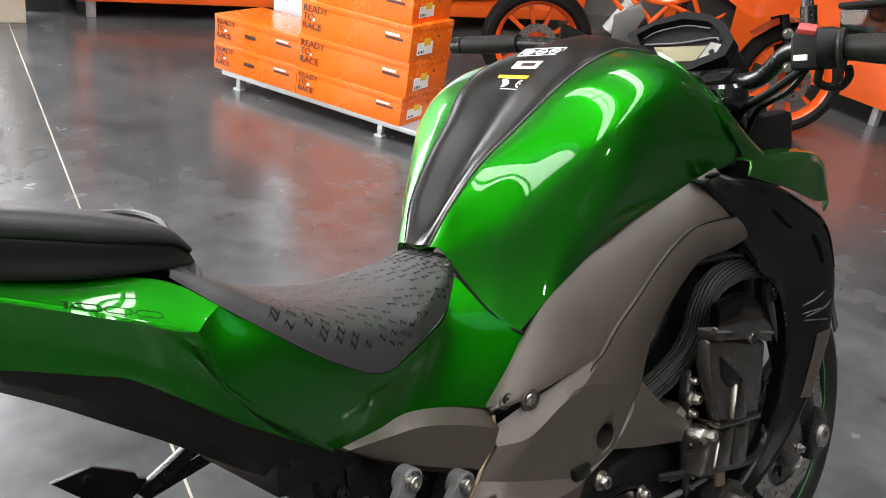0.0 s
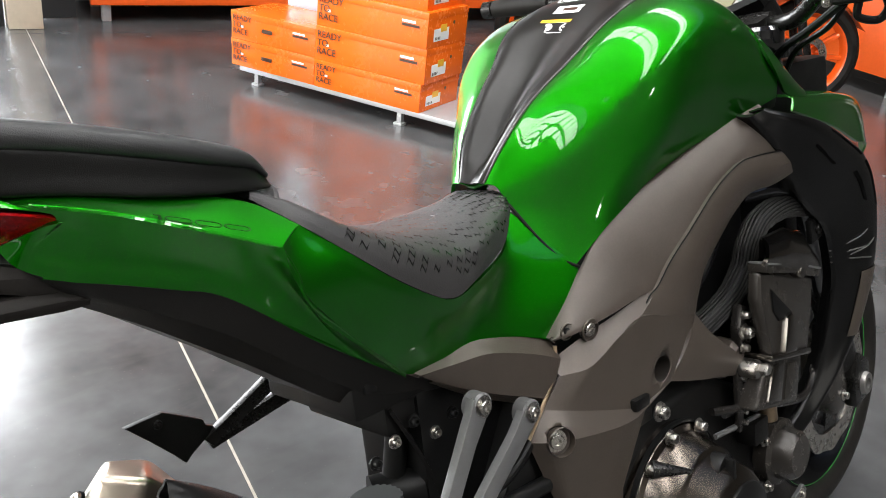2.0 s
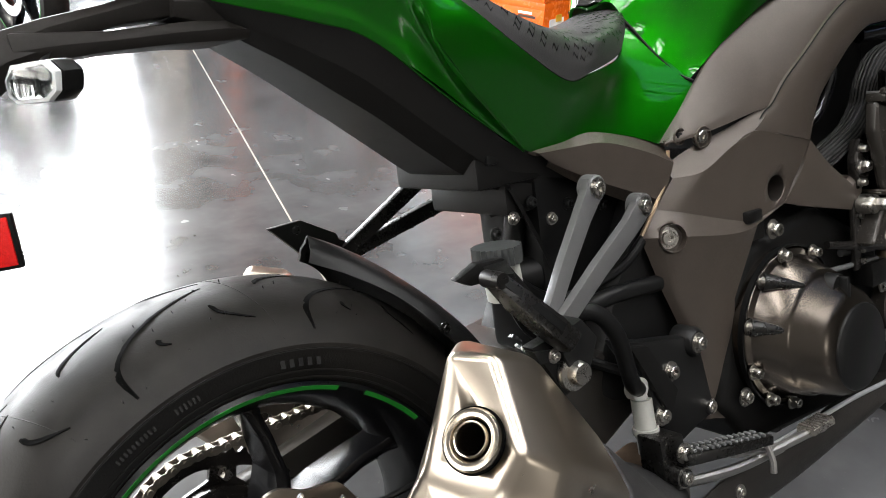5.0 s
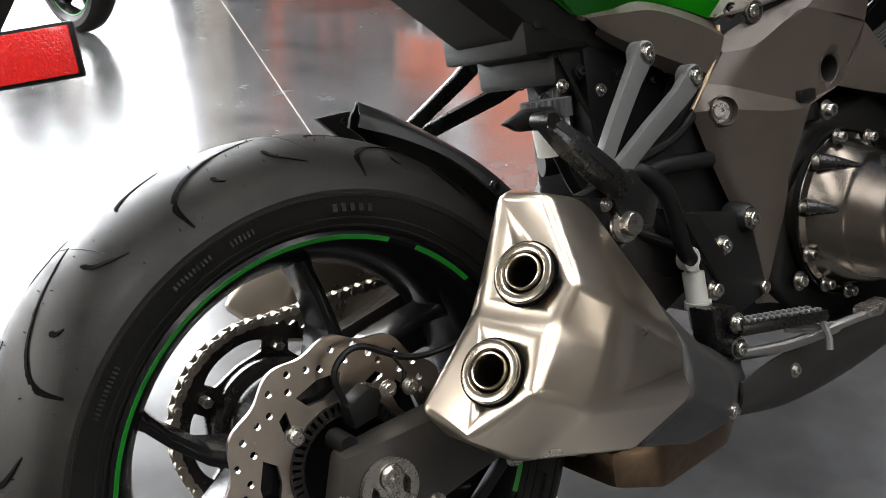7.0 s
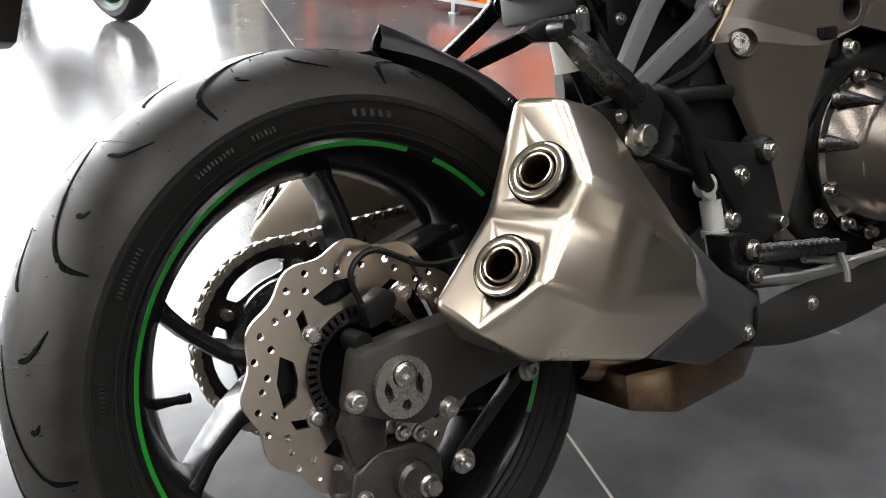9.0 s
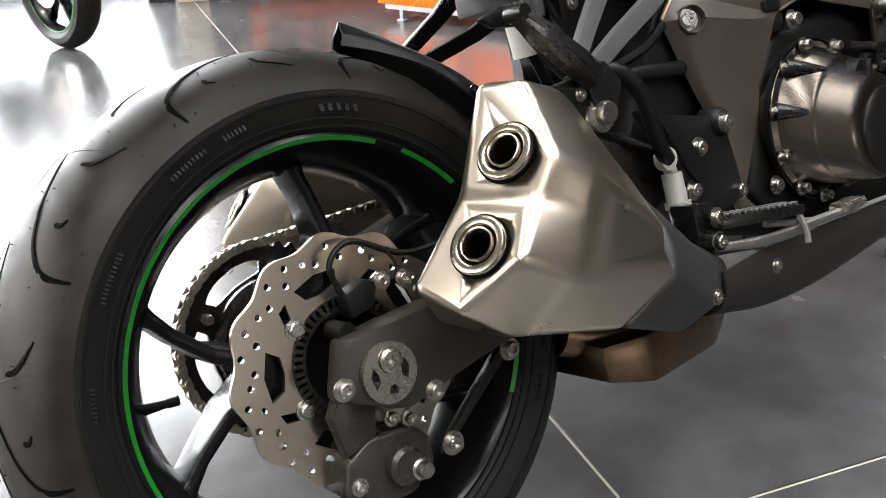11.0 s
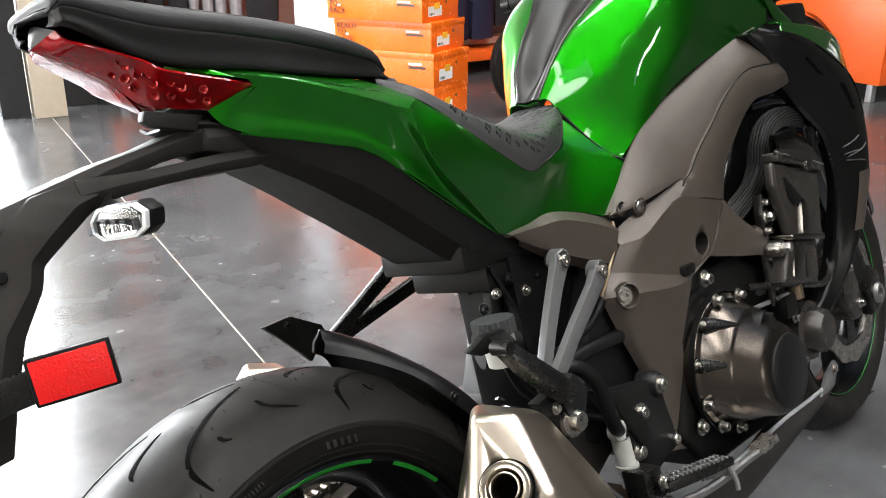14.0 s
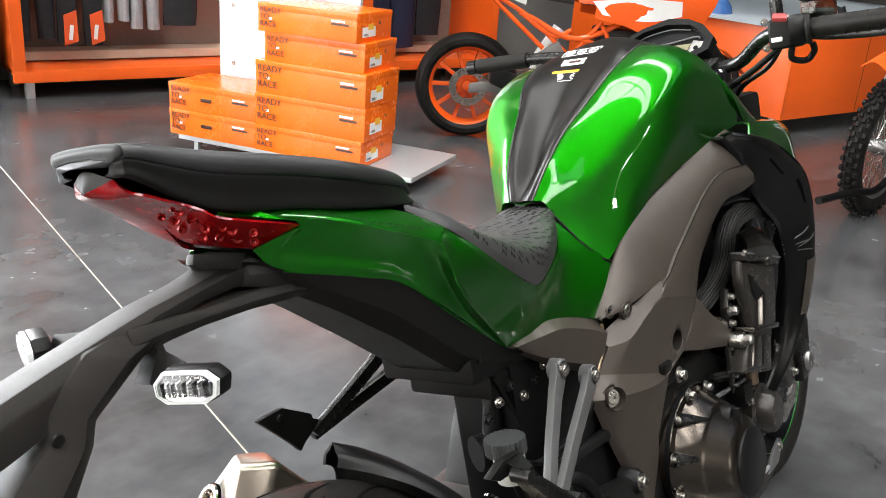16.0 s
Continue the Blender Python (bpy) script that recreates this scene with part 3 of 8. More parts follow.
    for k in range(60):
        a, y = rnd.uniform(60, 250), -rnd.uniform(0.0, 0.097)
        p = on_tread(y, a)
        n = (p - Vector((AX, y * 0.5, AZ))).normalized()
        part("moulding_hair", tube([p, p + n * 0.0025 + Vector((rnd.uniform(-1, 1), rnd.uniform(-1, 1), rnd.uniform(-1, 1))) * 0.0012], 0.0005, 4, 0), CABLE, w)
    # moulded sidewall marks as plain raised bars
    for a0, n, r, hh, wd in ((122, 10, 0.2470, 0.0022, 1.2), (108, 6, 0.2470, 0.0032, 1.2), (150, 12, 0.2470, 0.0022, 1.1), (174, 9, 0.2470, 0.0022, 1.1), (84, 5, 0.2470, 0.0052, 2.6), (214, 8, 0.2470, 0.0025, 1.2), (8, 4, 0.2470, 0.0052, 2.2), (352, 9, 0.2470, 0.0024, 1.2), (336, 6, 0.2470, 0.0036, 1.6)):
        for i in range(n):
            bm = box(-hh, hh, -0.0007, 0.0007, -0.0009 * wd, 0.0009 * wd)
            part("moulded_mark", moved(bm, at(AX, 0, AZ, 0, -(a0 - i * 0.82 * wd), 0) @ at(r, -0.0993, 0, 0, 0, 16)), SIDEWALL, w, "", False)
    # brake disc with waved rim, drilled holes and slots
    holes = []
    for i in range(10):
        a = 36 * i + 6
        for r, da in ((0.1145, 0), (0.1145, 12), (0.101, 5), (0.101, 20), (0.107, 27)):
            cx, cz = pol(r, a + da)
            holes.append(ring_pts(0.0036, 12, cx, cz))
    for i in range(5):
        a = 72 * i + 30
        holes.append([pol(0.091, a - 16), pol(0.0925, a), pol(0.091, a + 16), pol(0.076, a + 13), pol(0.071, a), pol(0.076, a - 13)])
        holes.append([pol(0.090, a + 25), pol(0.090, a + 32), pol(0.078, a + 38), pol(0.076, a + 31)])
    d = part("brake_disc", moved(cutout(ring_pts(0.1235, 200, wave=0.0040, k=12, a0=0.1), [ring_pts(0.062, 60)] + holes, 0.005), at(AX, -0.0885, AZ)), DISC, w, "waved drilled steel brake disc", angle=30)
    part("disc_carrier", moved(cutout(ring_pts(0.072, 80, wave=0.004, k=5), [ring_pts(0.045, 40)], 0.006), at(AX, -0.082, AZ)), RIM_BLACK, d)
    teeth = [[pol(0.0615, 7.5 * i), pol(0.0615, 7.5 * i + 3.6), pol(0.0525, 7.5 * i + 3.4), pol(0.0525, 7.5 * i + 0.2)] for i in range(48)]
    part("sensor_ring", moved(cutout(ring_pts(0.0635, 80), [ring_pts(0.0495, 40)] + teeth, 0.002), at(AX, -0.0915, AZ)), ENGINE_GREY, d, "slotted steel sensor ring")
    for i in range(5):
        x, z = pol(0.068, 72 * i + 66)
        part("disc_bolt", moved(join(lathe([(0, -0.006), (0.006, -0.006), (0.0075, -0.004), (0.0075, 0), (0.0105, 0), (0.0105, 0.003)], 20)), at(AX + x, -0.0925, AZ + z)), BOLT, d)
    part("hub_flange", moved(lathe([(0.030, -0.078), (0.060, -0.078), (0.093, -0.072), (0.096, -0.066), (0.090, -0.060), (0.030, -0.058)], 60, True), at(AX, 0, AZ)), RIM_BLACK, w, "black disc flange of the hub")
    part("cush_drive", moved(lathe([(0.0, 0.070), (0.046, 0.070), (0.066, 0.074), (0.072, 0.082), (0.072, 0.094), (0.0, 0.094)], 48), at(AX, 0, AZ)), ENGINE_GREY, w, "dark satin sprocket carrier")
    for k in range(5):
        x, z = pol(0.084, 72 * k + 4)
        part("sprocket_nut", moved(lathe([(0, -0.016), (0.0055, -0.016), (0.0065, -0.012), (0.0065, 0)], 6), at(AX + x, 0.096, AZ + z)), BOLT, w, "hexagon sprocket nut")
    # rear sprocket and chain run
    tooth = []
    for i in range(42):
        for r, da in ((0.106, 0), (0.112, 2.2), (0.112, 4.0), (0.106, 6.2)):
            tooth.append(pol(r, i * 360 / 42 + da))
    win = []
    for i in range(5):
        a = 72 * i + 40
        win.append([pol(0.0945 - 0.004 * abs(q) ** 4, a + 26 * q) for q in np.linspace(-1, 1, 13)] + [pol(0.0745 + 0.004 * abs(q) ** 4, a + 24 * q) for q in np.linspace(1, -1, 13)])
    sp = part("sprocket", moved(cutout(tooth, [ring_pts(0.045, 40)] + win, 0.006), at(AX, 0.098, AZ)), ENGINE_GREY, w, "dark toothed rear sprocket")
    return w


rear_wheel()


def chain_run():
    """Links round the rear sprocket and along both runs."""
    ch = part("chain", tube([(0.30, 0.098, 0.405), (0.42, 0.098, 0.42)], 0.004, 8, 0), CHAIN, bike, "steel roller chain")
    path = [Vector((AX + 0.112 * math.cos(radians(a)), 0.098, AZ + 0.112 * math.sin(radians(a)))) for a in np.arange(262, 80, -8.12)]
    tail = path[-1]
    for i in range(1, 22):
        path.append(tail + Vector((0.01588 * i, 0, 0.0005 * i)))
    link = bmesh.new()
    link = join(plate([(-0.0115, 0), (-0.0095, 0.0048), (-0.005, 0.0056), (0, 0.0036), (0.005, 0.0056), (0.0095, 0.0048), (0.0115, 0), (0.0095, -0.0048), (0.005, -0.0056), (0, -0.0036), (-0.005, -0.0056), (-0.0095, -0.0048)], -0.009, -0.0072, 0.0004, 1), plate([(-0.0115, 0), (-0.0095, 0.0048), (0, 0.0036), (0.0095, 0.0048), (0.0115, 0), (0.0095, -0.0048), (0, -0.0036), (-0.0095, -0.0048)], 0.0072, 0.009, 0.0004, 1), moved(lathe([(0, -0.0105), (0.003, -0.0105), (0.003, 0.0105), (0, 0.0105)], 10), at(-0.0079, 0, 0)), moved(lathe([(0, -0.0105), (0.003, -0.0105), (0.0048, -0.006), (0.0048, 0.006), (0.003, 0.0105), (0, 0.0105)], 10), at(0.0079, 0, 0)))
    me = bpy.data.meshes.new("chain_link")
    bmesh.ops.recalc_face_normals(link, faces=link.faces)
    link.to_mesh(me)
    link.free()
    me.materials.append(CHAIN)
    for i, (a, b) in enumerate(zip(path, path[1:])):
        m, t = (a + b) / 2, b - a
        ob = new("chain_link", me)
        ob.parent = ch
        ob.matrix_local = at(m.x, m.y + (0.0008 if i % 2 else -0.0008), m.z, 0, -math.degrees(math.atan2(t.z, t.x)), 0)


chain_run()


def swingarm():
    s = part("swingarm", beam([[(-0.050, -0.150, 0.290), (-0.050, -0.118, 0.290), (-0.032, -0.118, 0.345), (-0.032, -0.150, 0.345)],
                               [(0.02, -0.152, 0.258), (0.02, -0.112, 0.258), (0.02, -0.112, 0.348), (0.02, -0.152, 0.348)],
                               [(0.10, -0.146, 0.272), (0.10, -0.104, 0.272), (0.10, -0.104, 0.350), (0.10, -0.146, 0.350)],
                               [(0.20, -0.140, 0.285), (0.20, -0.096, 0.285), (0.20, -0.096, 0.375), (0.20, -0.140, 0.375)],
                               [(0.36, -0.130, 0.330), (0.36, -0.08, 0.330), (0.36, -0.08, 0.45), (0.36, -0.130, 0.45)],
                               [(0.52, -0.110, 0.38), (0.52, -0.06, 0.38), (0.52, -0.06, 0.47), (0.52, -0.110, 0.47)]], 0.008), SWING, bike, "black cast swingarm")
    part("left_arm", beam([[(-0.05, 0.115, 0.285), (-0.05, 0.14, 0.285), (-0.05, 0.14, 0.34), (-0.05, 0.115, 0.34)], [(0.1, 0.115, 0.30), (0.1, 0.145, 0.30), (0.1, 0.145, 0.375), (0.1, 0.115, 0.375)], [(0.3, 0.10, 0.34), (0.3, 0.14, 0.34), (0.3, 0.14, 0.43), (0.3, 0.10, 0.43)], [(0.5, 0.06, 0.39), (0.5, 0.11, 0.39), (0.5, 0.11, 0.47), (0.5, 0.06, 0.47)]], 0.008), SWING, s, "black far swingarm leg")
    part("cross_brace", beam([[(0.30, -0.10, 0.36), (0.30, 0.11, 0.36), (0.30, 0.11, 0.43), (0.30, -0.10, 0.43)], [(0.40, -0.10, 0.37), (0.40, 0.11, 0.37), (0.40, 0.11, 0.46), (0.40, -0.10, 0.46)]], 0.01), SWING, s)
    # axle end plate with its four openings
    holes = [ring_pts(0.0125, 24, 0.002, 0.012)]
    for sgn in (-1, 1):
        holes.append([(sgn * 0.018, -0.012), (sgn * 0.021, 0.002), (sgn * 0.017, 0.010), (sgn * 0.0125, 0.002), (sgn * 0.012, -0.006)])
    holes.append(ring_pts(0.0055, 6, 0.0, -0.017))
    cap = part("axle_plate", moved(cutout(ring_pts(0.0295, 90, wave=0.0003, k=45), holes, 0.006), at(0.004, -0.155, 0.303)), STEEL, s, "round machined axle adjuster plate")
    part("plate_backing", moved(lathe([(0.0, 0.0025), (0.027, 0.0025), (0.027, 0.02), (0, 0.02)], 40), at(0.004, -0.155, 0.303)), SATIN, cap)
    part("axle_nut", moved(lathe([(0, -0.001), (0.004, -0.001), (0.0045, -0.007), (0.009, -0.007), (0.0118, -0.005), (0.0118, 0.004), (0, 0.004)], 24), at(0.006, -0.156, 0.315)), BOLT, s, "polished axle end")
    bolts([(-0.043, -0.152, 0.302), (0.052, -0.151, 0.266)], 0.0075, s, 0.007)
    # torque link, shock linkage bolt
    part("linkage", beam([[(0.06, -0.13, 0.188), (0.06, -0.118, 0.188), (0.07, -0.118, 0.206), (0.07, -0.13, 0.206)], [(0.155, -0.13, 0.258), (0.155, -0.118, 0.258), (0.16, -0.118, 0.278), (0.16, -0.13, 0.278)]], 0.003), PLASTIC, s)
    bolts([(0.072, -0.131, 0.198), (0.165, -0.131, 0.268)], 0.0085, s, 0.008)
    return s


SWING = swingarm()


def rear_caliper():
    c = part("rear_caliper", join(plate([(-0.055, 0.19), (-0.03, 0.165), (0.02, 0.165), (0.05, 0.185), (0.05, 0.215), (0.03, 0.235), (-0.02, 0.24), (-0.045, 0.225)], -0.128, -0.066, 0.008, 3), plate([(-0.045, 0.23), (-0.01, 0.24), (0.0, 0.29), (-0.035, 0.30), (-0.052, 0.27)], -0.130, -0.112, 0.003)), ENGINE, bike, "black rear brake caliper below the axle")
    part("piston_cover", moved(lathe([(0, -0.014), (0.016, -0.014), (0.020, -0.010), (0.021, 0)], 32), at(0.012, -0.127, 0.2)), ENGINE, c)
    part("piston_bolt", moved(lathe([(0, -0.012), (0.0075, -0.012), (0.0085, -0.009), (0.0085, -0.003), (0.012, 0)], 24), at(0.024, -0.14, 0.193)), BOLT, c)
    bolts([(-0.04, -0.13, 0.198), (0.03, -0.128, 0.242), (0.01, -0.13, 0.25)], 0.006, c, 0.006)
    part("speed_sensor", join(plate([(-0.005, 0.355), (0.02, 0.36), (0.03, 0.382), (0.015, 0.39), (-0.008, 0.378)], -0.125, -0.102, 0.003), moved(lathe([(0, -0.03), (0.009, -0.03), (0.010, -0.028), (0.010, 0.0)], 20), at(-0.018, -0.104, 0.347))), CABLE, c, "black wheel speed sensor")
    part("sensor_cable", tube([(-0.005, -0.115, 0.375), (-0.01, -0.112, 0.41), (0.02, -0.108, 0.425), (0.07, -0.112, 0.40), (0.12, -0.12, 0.40), (0.2, -0.12, 0.41)], 0.0032, 8, 40), CABLE, c)
    part("sensor_clip", tube([(0.05, -0.118, 0.408), (0.056, -0.122, 0.392), (0.05, -0.122, 0.378), (0.06, -0.12, 0.39)], 0.0015, 6, 14), CABLE, c)
    bolts([(0.035, -0.126, 0.382), (0.058, -0.128, 0.378)], 0.006, c, 0.004)
    return c


rear_caliper()


def hugger():
    """A pointed tongue over the tyre: crown, shoulder and swept lower edge for each angle."""
    rows = []
    for a, crown, cy, rs, ys, re, ye, back in ((68.5, 0.358, 0.016, 0.350, 0.010, 0.330, 0.004, 0.0), (63, 0.354, 0.008, 0.346, -0.016, 0.326, -0.030, 0.5), (56, 0.349, 0.002, 0.339, -0.044, 0.318, -0.072, 1.0), (48, 0.344, 0.0, 0.332, -0.070, 0.304, -0.104, 1.0), (38, 0.338, 0.0, 0.327, -0.082, 0.297, -0.113, 0.5), (27, 0.333, 0.0, 0.322, -0.086, 0.294, -0.116, 0.0), (14, 0.330, 0.0, 0.320, -0.086, 0.294, -0.116, 0.0)):
        right = [(crown, cy), ((crown + rs) / 2 + 0.002, (cy + ys) / 2), (rs, ys), ((rs + re) / 2 + 0.002, (ys + ye) / 2 - 0.003), (re, ye)]
        left = [(r, 2 * cy - y) for r, y in reversed(right[1:])]
        rows.append([(AX + r * math.cos(radians(a)), y, AZ + r * math.sin(radians(a))) for r, y in left + right])
    h = part("rear_hugger", sheet(grid(rows, 44, 41), 0.003), HUGGER, bike, "black rear tyre hugger")
    bolts([(0.202, -0.111, 0.541)], 0.0042, h, 0.004, SATIN)
    return h


HUGGER = mat("moulded_black_plastic", (0.007, 0.007, 0.007), 0.40, 0, 0.2, 40, 0.25, 1200, spec=0.3)
hugger()


# silencers
def silencer(flip):
    r0 = [(0.143, -0.190, 0.547), (0.170, -0.226, 0.546), (0.146, -0.278, 0.474), (0.124, -0.268, 0.440), (0.080, -0.284, 0.397), (0.048, -0.226, 0.348), (0.022, -0.196, 0.383), (0.099, -0.193, 0.452)]
    r1 = [(0.185, -0.155, 0.545), (0.222, -0.222, 0.526), (0.188, -0.287, 0.447), (0.166, -0.286, 0.415), (0.137, -0.288, 0.363), (0.098, -0.228, 0.312), (0.070, -0.150, 0.330), (0.120, -0.150, 0.430)]
    r2 = [(0.272, -0.150, 0.452), (0.292, -0.222, 0.420), (0.297, -0.252, 0.372), (0.294, -0.262, 0.347), (0.287, -0.268, 0.321), (0.224, -0.246, 0.281), (0.200, -0.155, 0.288), (0.250, -0.150, 0.37)]
    bm = loft([r0, r1, r2], True, False)
    bm.verts.ensure_lookup_table()
    vs = bm.verts[:]
    upper = bm.faces.new([vs[k] for k in (0, 1, 2, 3, 7)])
    lower = bm.faces.new([vs[k] for k in (7, 3, 4, 5, 6)])
    bm.faces.new(vs[16:24])
    bmesh.ops.recalc_face_normals(bm, faces=bm.faces)
    bm.faces.ensure_lookup_table()
    shared = [e for e in bm.faces[10].edges if bm.faces[11] in e.link_faces]
    bmesh.ops.dissolve_edges(bm, edges=shared)
    bmesh.ops.bevel(bm, geom=bm.edges[:], offset=0.0090, segments=5, affect="EDGES", profile=0.5, clamp_overlap=True)
    if flip:
        far_side(bm)
    name = "left_silencer" if flip else "right_silencer"
    s = part(name, bm, EXHAUST, bike, "brushed champagne steel silencer with twin outlets", angle=28)
    # black sleeve behind it
    inner = [tuple(Vector(p) * 0.96 + Vector((0.2, -0.2, 0.35)) * 0.04 + Vector((0.006, 0, -0.002))) for p in r2]
    r3 = [(0.345, -0.14, 0.36), (0.365, -0.20, 0.345), (0.372, -0.238, 0.318), (0.373, -0.246, 0.295), (0.366, -0.246, 0.264), (0.335, -0.215, 0.238), (0.30, -0.15, 0.25), (0.33, -0.13, 0.30)]
    r4 = [(0.43, -0.13, 0.31), (0.44, -0.17, 0.305), (0.445, -0.20, 0.292), (0.445, -0.205, 0.275), (0.44, -0.20, 0.25), (0.42, -0.175, 0.232), (0.40, -0.13, 0.235), (0.41, -0.11, 0.27)]
    bm = loft([[tuple(Vector(a).lerp(Vector(b), 0.02)) for a, b in zip(inner, r3)], r3, r4])
    bmesh.ops.recalc_face_normals(bm, faces=bm.faces)
    bmesh.ops.bevel(bm, geom=bm.edges[:], offset=0.007, segments=3, affect="EDGES", profile=0.6, clamp_overlap=True)
    if flip:
        far_side(bm)
    part("silencer_sleeve", bm, EXHAUST_BLACK, s, "matt black silencer sleeve")
    # twin outlets: dished ring, pipe, and gaps and throat end blackened as shade
    up = Vector((0.117, 0.004, 0.162)).normalized()
    side = Vector((0.02, -0.078, -0.018)).normalized()
    nrm = up.cross(side).normalized()
    if nrm.x > 0:
        nrm = -nrm
    for c in ((0.124, -0.239, 0.483), (0.075, -0.238, 0.409)):
        zx = up
        yx = -nrm
        xx = yx.cross(zx).normalized()
        zx = xx.cross(yx)
        m = Matrix(((xx.x, yx.x, zx.x, c[0]), (xx.y, yx.y, zx.y, c[1]), (xx.z, yx.z, zx.z, c[2]), (0, 0, 0, 1)))
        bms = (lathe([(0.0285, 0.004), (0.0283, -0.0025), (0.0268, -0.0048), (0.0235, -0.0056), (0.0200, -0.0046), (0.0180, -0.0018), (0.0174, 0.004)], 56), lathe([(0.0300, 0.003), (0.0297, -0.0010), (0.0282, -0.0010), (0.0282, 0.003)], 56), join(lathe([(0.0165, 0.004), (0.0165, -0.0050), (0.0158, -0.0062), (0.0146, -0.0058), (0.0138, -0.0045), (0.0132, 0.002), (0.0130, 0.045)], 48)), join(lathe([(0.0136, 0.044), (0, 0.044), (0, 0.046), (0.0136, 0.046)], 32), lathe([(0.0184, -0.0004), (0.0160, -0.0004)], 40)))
        bore = moved(lathe([(0, -0.02), (0.0140, -0.02), (0.0140, 0.050), (0, 0.050)], 40), m)
        drilled(s, [far_side(bore) if flip else bore])
        for nm, b, mt, lb in zip(("outlet", "outlet_shade_ring", "inner_pipe", "throat_shade"), bms, (CHROME_WARM, SHADE_BLACK, CHROME_WARM, SHADE_BLACK), ("polished round exhaust outlet", "", "", "throat end coloured black for its shade")):
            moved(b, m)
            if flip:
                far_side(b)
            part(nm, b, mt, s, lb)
    return s


CHROME_WARM = mat("polished_outlet_steel", (0.42, 0.37, 0.30), 0.20, 1, 0.08, 40)
SIL = silencer(False)
silencer(True)
part("sleeve_bolt", moved(bolt_bm(0.006, 0.004), at(0.368, -0.247, 0.272)), BOLT, SIL)
part("hanger_washer", moved(lathe([(0, -0.010), (0.0105, -0.010), (0.012, -0.007), (0.0125, 0), (0.0185, 0.001), (0.0195, 0.004), (0.0185, 0.008), (0, 0.008)], 32), at(0.272, -0.220, 0.493)), BOLT, SIL, "steel hanger bolt with a flanged washer")
part("hanger_bracket", plate([(0.225, 0.53), (0.26, 0.535), (0.30, 0.515), (0.29, 0.475), (0.262, 0.47), (0.245, 0.50)], -0.212, -0.196, 0.003), PLASTIC_FLAT, SIL)
part("collector", join(beam([rect(0.27, -0.09, 0.215, 0.07, 0.022, 0.0), rect(0.33, -0.09, 0.205, 0.085, 0.03), rect(0.46, -0.08, 0.205, 0.08, 0.03), rect(0.56, -0.06, 0.23, 0.05, 0.03)], 0.01), tube([(0.26, -0.10, 0.25), (0.30, -0.11, 0.235), (0.36, -0.12, 0.225)], 0.026, 20, 12)), mat("heat_tinted_steel", (0.17, 0.115, 0.075), 0.33, 1, 0.25, 14), bike, "heat tinted exhaust collector")


# belly pan
rows = [[(0.40, -0.235, 0.29), (0.40, -0.232, 0.265), (0.42, -0.20, 0.235), (0.44, -0.15, 0.215)],
        [(0.50, -0.213, 0.287), (0.51, -0.214, 0.25), (0.53, -0.19, 0.21), (0.55, -0.12, 0.19)],
        [(0.62, -0.206, 0.284), (0.63, -0.212, 0.25), (0.65, -0.185, 0.205), (0.66, -0.10, 0.185)],
        [(0.78, -0.202, 0.280), (0.78, -0.210, 0.25), (0.79, -0.18, 0.215), (0.79, -0.10, 0.19)],
        [(0.93, -0.198, 0.268), (0.93, -0.202, 0.25), (0.92, -0.17, 0.225), (0.91, -0.10, 0.205)],
        [(1.03, -0.190, 0.258), (1.03, -0.187, 0.25), (1.02, -0.16, 0.24), (1.0, -0.10, 0.23)]]
BELLY = part("belly_pan", sheet(grid(rows, 40, 20), 0.003), ARM, bike, "matt black belly pan")
# Pale silver tube along the upper edge of the pan.
part("belly_edge", tube([(0.60, -0.206, 0.287), (0.70, -0.204, 0.284), (0.80, -0.202, 0.281), (0.90, -0.199, 0.273), (0.96, -0.198, 0.272), (1.0, -0.196, 0.285)], 0.0032, 8, 30), SILVER, BELLY, "pale upper edge strip")
part("belly_tab", plate([(0.935, 0.262), (0.99, 0.262), (1.02, 0.29), (1.01, 0.302), (0.97, 0.29)], -0.203, -0.196, 0.002), BRACKET, BELLY)
bolts([(0.52, -0.216, 0.262), (1.0, -0.204, 0.290)], 0.006, BELLY, 0.004)


